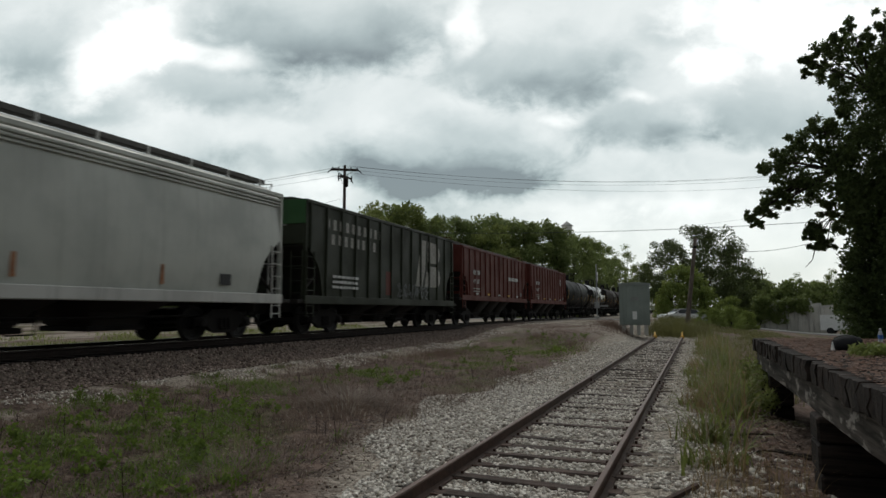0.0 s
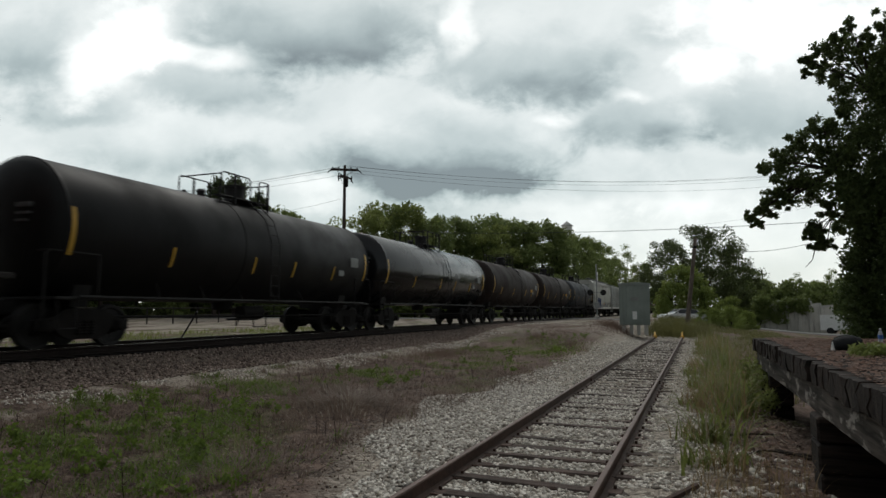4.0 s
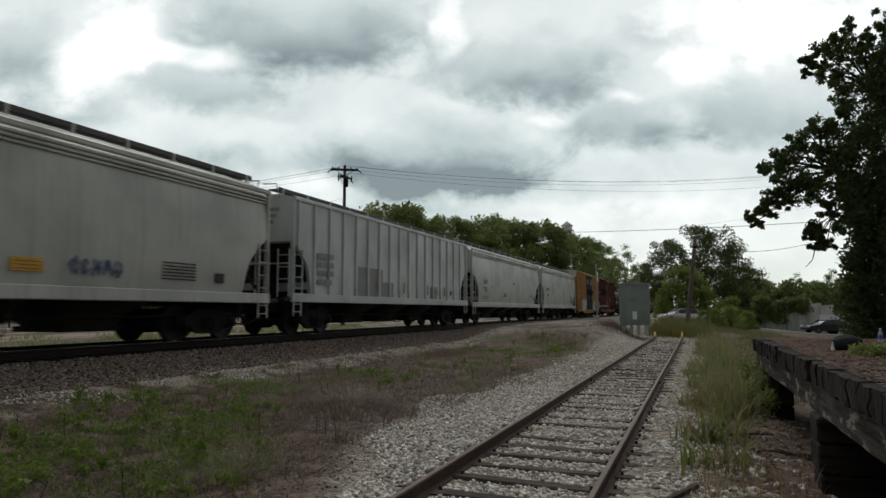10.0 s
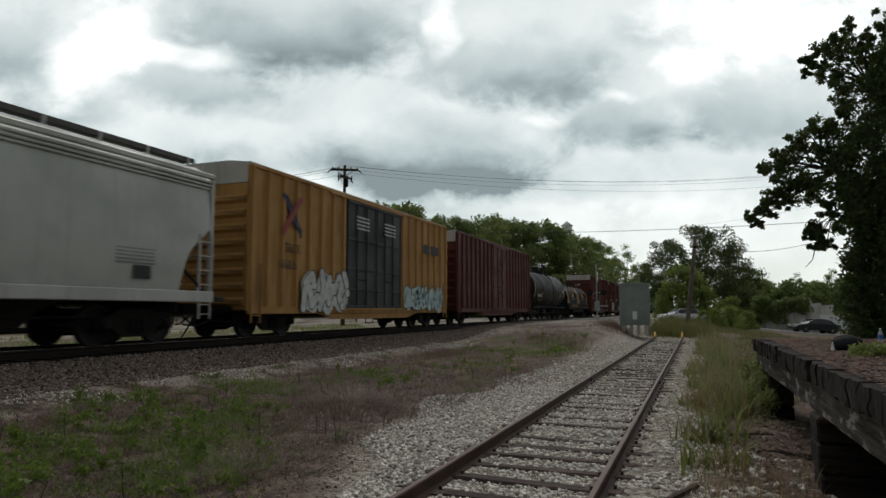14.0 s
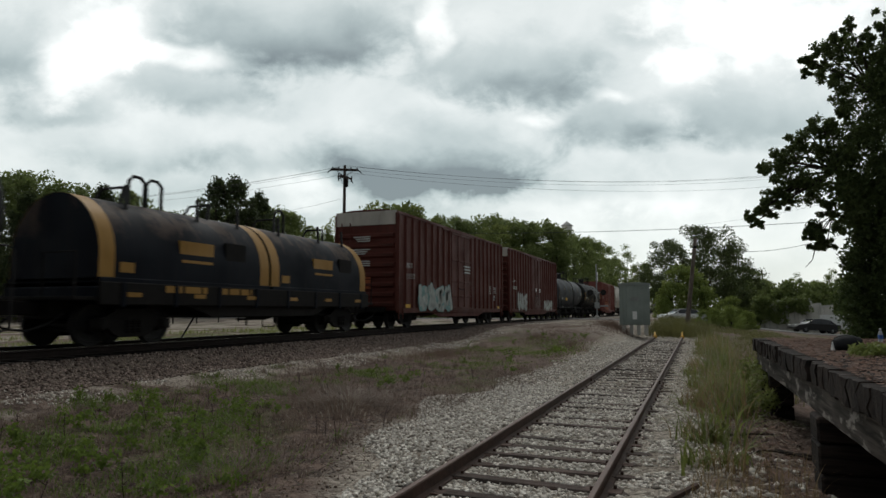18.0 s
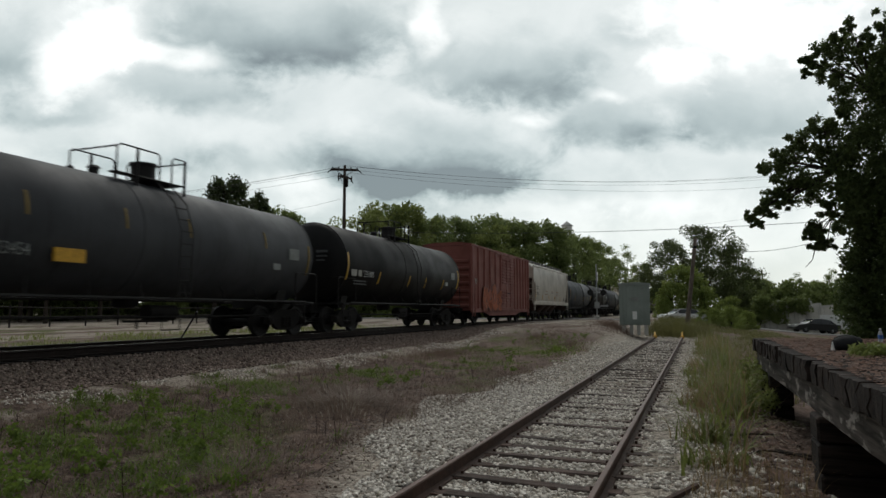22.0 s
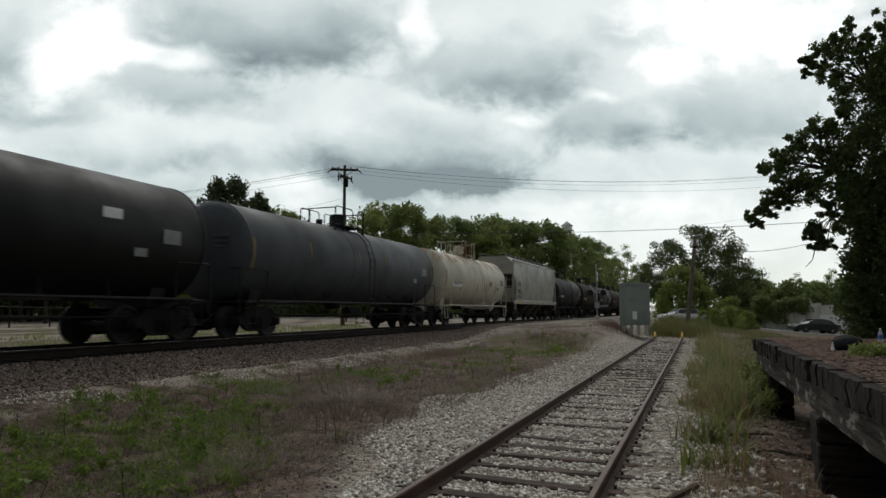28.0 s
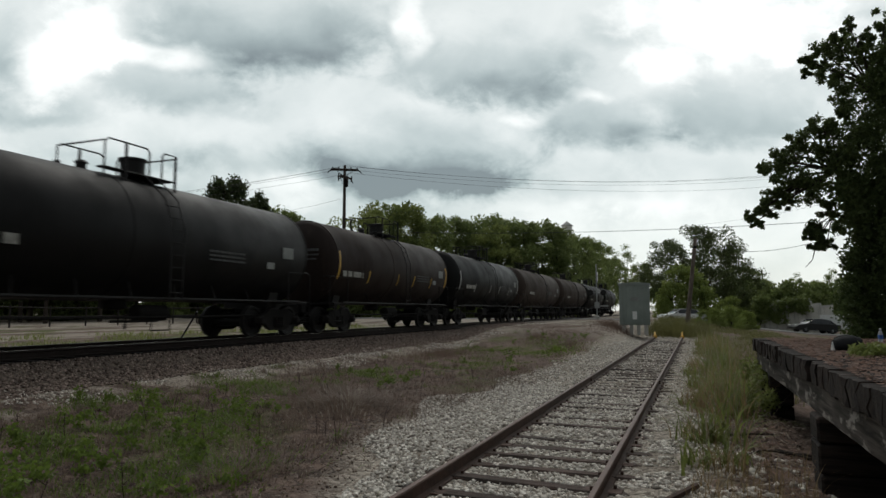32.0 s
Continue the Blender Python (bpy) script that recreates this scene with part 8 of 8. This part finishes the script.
# needles and leaf litter on the deck
q = np.random.default_rng(91)
n = 42000
p = np.stack([q.uniform(1.1, 5.5, n), 2.0 + 11.1 * q.uniform(0, 1, n), np.full(n, DECK_Z + 0.012) + q.uniform(0, 0.012, n)], -1)
w = q.uniform(0, 6.283, n)
s = q.uniform(0.012, 0.035, n)[:, None]
e = np.stack([np.cos(w), np.sin(w), q.uniform(-0.25, 0.25, n)], -1) * s
f = np.stack([-np.sin(w), np.cos(w), q.uniform(-0.25, 0.25, n)], -1) * s * 0.5
stuff("leaf_litter", quads("leaf_litter", np.stack([p - e, p - f, p + e, p + f], 1), M_LITTER), "brown needles and leaf litter on the planks", "litter")

scrap = solid("scrap_bar", Geo().tube([(-0.6, 5.0, 0.05), (-0.3, 5.9, 0.07), (-0.06, 6.55, 0.06)], 0.032, 6), M_RAIL, "rusty bent bar lying beside the siding", "scrap")
# litter under and before the platform
r = random.Random(31)
for k in range(16):
    x, y = r.uniform(0.3, 1.9), r.uniform(3.8, 10)
    ln, a = r.uniform(0.25, 0.8), r.uniform(-60, 60)
    g = Geo().tube([(-ln / 2, 0, 0), (0, r.uniform(-0.05, 0.05), 0.02), (ln / 2, 0, 0)], r.uniform(0.012, 0.03), 6, 0.01)
    solid("branch", g, M_BARK, "dead fallen branch on the ground", "branch", "fallen branches", at=pose(x, y, float(land(x, y)) + 0.03, 0, 0, a))
gravel(1000, 0.2, 1.5, 3.5, 12, 1.0, (0.008, 0.03), "rubble", M_GREYSTONE, "pale rubble under the platform", 18)

def litter(n, x0, x1, y0, y1, power, size, mat, seed, label, keep=None):
    """Dead stems, leaves and twigs lying on the soil."""
    q = np.random.default_rng(seed)
    x, y = q.uniform(x0, x1, n), y0 + (y1 - y0) * q.uniform(0, 1, n) ** power
    if keep is not None:
        k = keep(x, y)
        x, y = x[k], y[k]
    n = len(x)
    p = np.stack([x, y, land(x, y) + q.uniform(0.004, 0.03, n)], -1)
    w = q.uniform(0, 6.283, n)
    s = q.uniform(size[0], size[1], n)[:, None]
    e = np.stack([np.cos(w), np.sin(w), q.normal(size=n) * 0.28], -1) * s
    f = np.stack([-np.sin(w), np.cos(w), q.normal(size=n) * 0.3], -1) * (s * 0.06 + 0.003)
    stuff("ground_litter", quads("ground_litter", np.stack([p - e, p - f, p + e, p + f], 1), mat), label, "litter")


litter(15000, -10.0, -3.4, 1.8, 22, 1.5, (0.015, 0.07), M_DRY, 101, "dead brown stems lying on the soil")
litter(3600, -10.0, -3.4, 1.8, 18, 1.5, (0.012, 0.05), M_PALESTEM, 102, "pale dead straw lying on the soil")
litter(2200, 0.05, 1.1, 3.2, 13, 1.1, (0.015, 0.08), M_LITTER, 103, "brown twigs and leaves under the platform")
litter(1000, 0.0, 1.1, 3.2, 13, 1.1, (0.02, 0.10), M_PALESTEM, 104, "pale dead straw beside the platform")
gravel(130, 0.35, 1.3, 4.2, 8.5, 1.0, (0.015, 0.045), "rubble", M_STONE, "white broken stones beside the platform", 19)
gravel(3600, -6.6, -4.9, 3.0, 4.5, 1.0, (0.009, 0.024), "gravel", M_STONE, "pale stones strewn over the soil", 61, 0.002, lambda x, y: noisy(x, y, 0.9, 71) > 0.8 * (y - 4.0))
tufts(-4.4, 5.6, 1.0, 700, 0.05, 0.2, M_DRY, 161, 0.006, 1.2)
tufts(-4.3, 5.3, 0.8, 420, 0.05, 0.18, M_GRASS, 162, 0.008, 1.1, "grass_tussocks", "ranker green grass tussocks between the tracks")
gravel(2000, -9.8, -3.6, 1.8, 14, 1.5, (0.007, 0.022), "gravel", M_GREYSTONE, "pale stones strewn over the soil", 20, 0.002, lambda x, y: noisy(x, y, 0.8, 31) > 0.1)
leafy_weeds(70, 28)
q = np.random.default_rng(120)
n = 900
tx, ty = q.uniform(-9.8, -3.9, n), 2.0 + 14 * q.uniform(0, 1, n) ** 1.4
k = green_at(tx, ty) > q.uniform(0.35, 0.8, n)
tx, ty = tx[k], ty[k]
x = np.repeat(tx, 16) + q.normal(size=len(tx) * 16) * 0.06
y = np.repeat(ty, 16) + q.normal(size=len(tx) * 16) * 0.07
stuff("grass_tussocks", quads("grass_tussocks", blades(np.stack([x, y], -1), np.repeat(q.uniform(0.08, 0.26, len(tx)), 16) * q.uniform(0.5, 1.0, len(x)), 121, 0.009, 1.0, 3), M_GRASS), "ranker green grass tussocks between the tracks", "grass")
litter(9000, -10.0, -3.4, 1.8, 18, 1.5, (0.02, 0.09), M_DEAD, 122, "dark rotten stems lying on the soil")
n = 1200
tx, ty = q.uniform(-9.8, -3.9, n), 2.0 + 16 * q.uniform(0, 1, n) ** 1.4
k = (green_at(tx, ty) < 0.5) & (noisy(tx, ty, 0.9, 41) > -0.12)
tx, ty = tx[k], ty[k]
x = np.repeat(tx, 12) + q.normal(size=len(tx) * 12) * 0.06
y = np.repeat(ty, 12) + q.normal(size=len(tx) * 12) * 0.07
stuff("dead_tussocks", quads("dead_tussocks", blades(np.stack([x, y], -1), q.uniform(0.06, 0.22, len(x)), 123, 0.006, 1.1, 3), M_DRY), "small withered brown grass tussocks", "grass")
# beyond the main line: low weeds, kerb and rail fence along the lot
n = 16000
x, y = rg.uniform(-27, -17.5, n), rg.uniform(-2, 46, n)
k = noisy(x, y, 0.35, 21) > 0.02
x, y = x[k], y[k]
stuff("far_grass", quads("far_grass", blades(np.stack([x, y], -1), rg.uniform(0.1, 0.35, len(x)), 15, 0.012, 0.6), M_TALL), "rough grass beyond the main track", "grass")


def lot_fence():
    """Pipe rail fence on the far side of the lot."""
    fence = thing("pipe_fence", "dark pipe rail fence along the gravel lot", "fence")
    x = -44.0
    for k in range(22):
        y = 4 + 3.0 * k
        z = float(land(x, y))
        part("post", Geo().lathe([(-0.3, 0.06), (1.5, 0.06), (1.54, 0.02)], 8, "z"), M_POST, fence, at=pose(x, y, z), key="fence_post")
    for h in (0.75, 1.4):
        part("rail", Geo().tube([(x, y, float(land(x, y)) + h) for y in range(4, 68, 3)], 0.05, 6), M_POST, fence)


lot_fence()

# ---- what moves ----
SPEED, EASE = 13.65, 0.0055


def gone(t):
    """How far the train has run after t seconds."""
    return SPEED * t - EASE * t * t


def motions():
    times = [0, 2, 4, 6, 8, 10, 12, 14, 16, 18, 20, 22, 24, 26, 28, 30, 32]
    for car, start in TRAIN:
        walk(car, [(t, pose(MAIN, start - gone(t), RAIL_Z)) for t in times])
    # wheels: two keyed in full, their like share the keys
    first = {}
    for w, s in WHEELS:
        if s not in first:
            walk(w, [(k / FPS, pose(0, s * 0.889, 0.457, math.degrees(gone(k / FPS) / 0.457) % 360)) for k in range(32 * FPS + 1)])
            first[s] = w.animation_data
        else:
            w.rotation_mode = "QUATERNION"
            keys = w.animation_data_create()
            keys.action = first[s].action
            keys.action_slot = first[s].action_slot
    # clouds drift across the view
    side = VIEW.to_3x3() @ Vector((-1, 0, 0))
    walk(CLOUD_LAYER, [(t, Matrix.Translation(side * (t - 16) * 3.3)) for t in (0, 16, 32)])
    # the dark saloon rolls up to the queue and stops
    path = [(0, 27.0), (6, 27.0), (8.0, 24.5), (9.0, 17.0), (9.5, 14.2), (10.0, 12.3), (10.5, 11.4), (11.0, 11.1), (20, 11.1), (32, 11.1)]
    walk(BLACK_CAR, [(t, on_road(x)) for t, x in path])
    times = [0, 6] + [6 + 0.05 * k for k in range(1, 101)] + [20, 32]
    for car, wheel, s, y in CAR_WHEELS:
        if car is BLACK_CAR:
            at = [float(np.interp(t, [p[0] for p in path], [p[1] for p in path])) for t in times]
            walk(wheel, [(t, pose(s * 0.79, y, 0.315, math.degrees((27 - x) / 0.315) % 360)) for t, x in zip(times, at)])


motions()
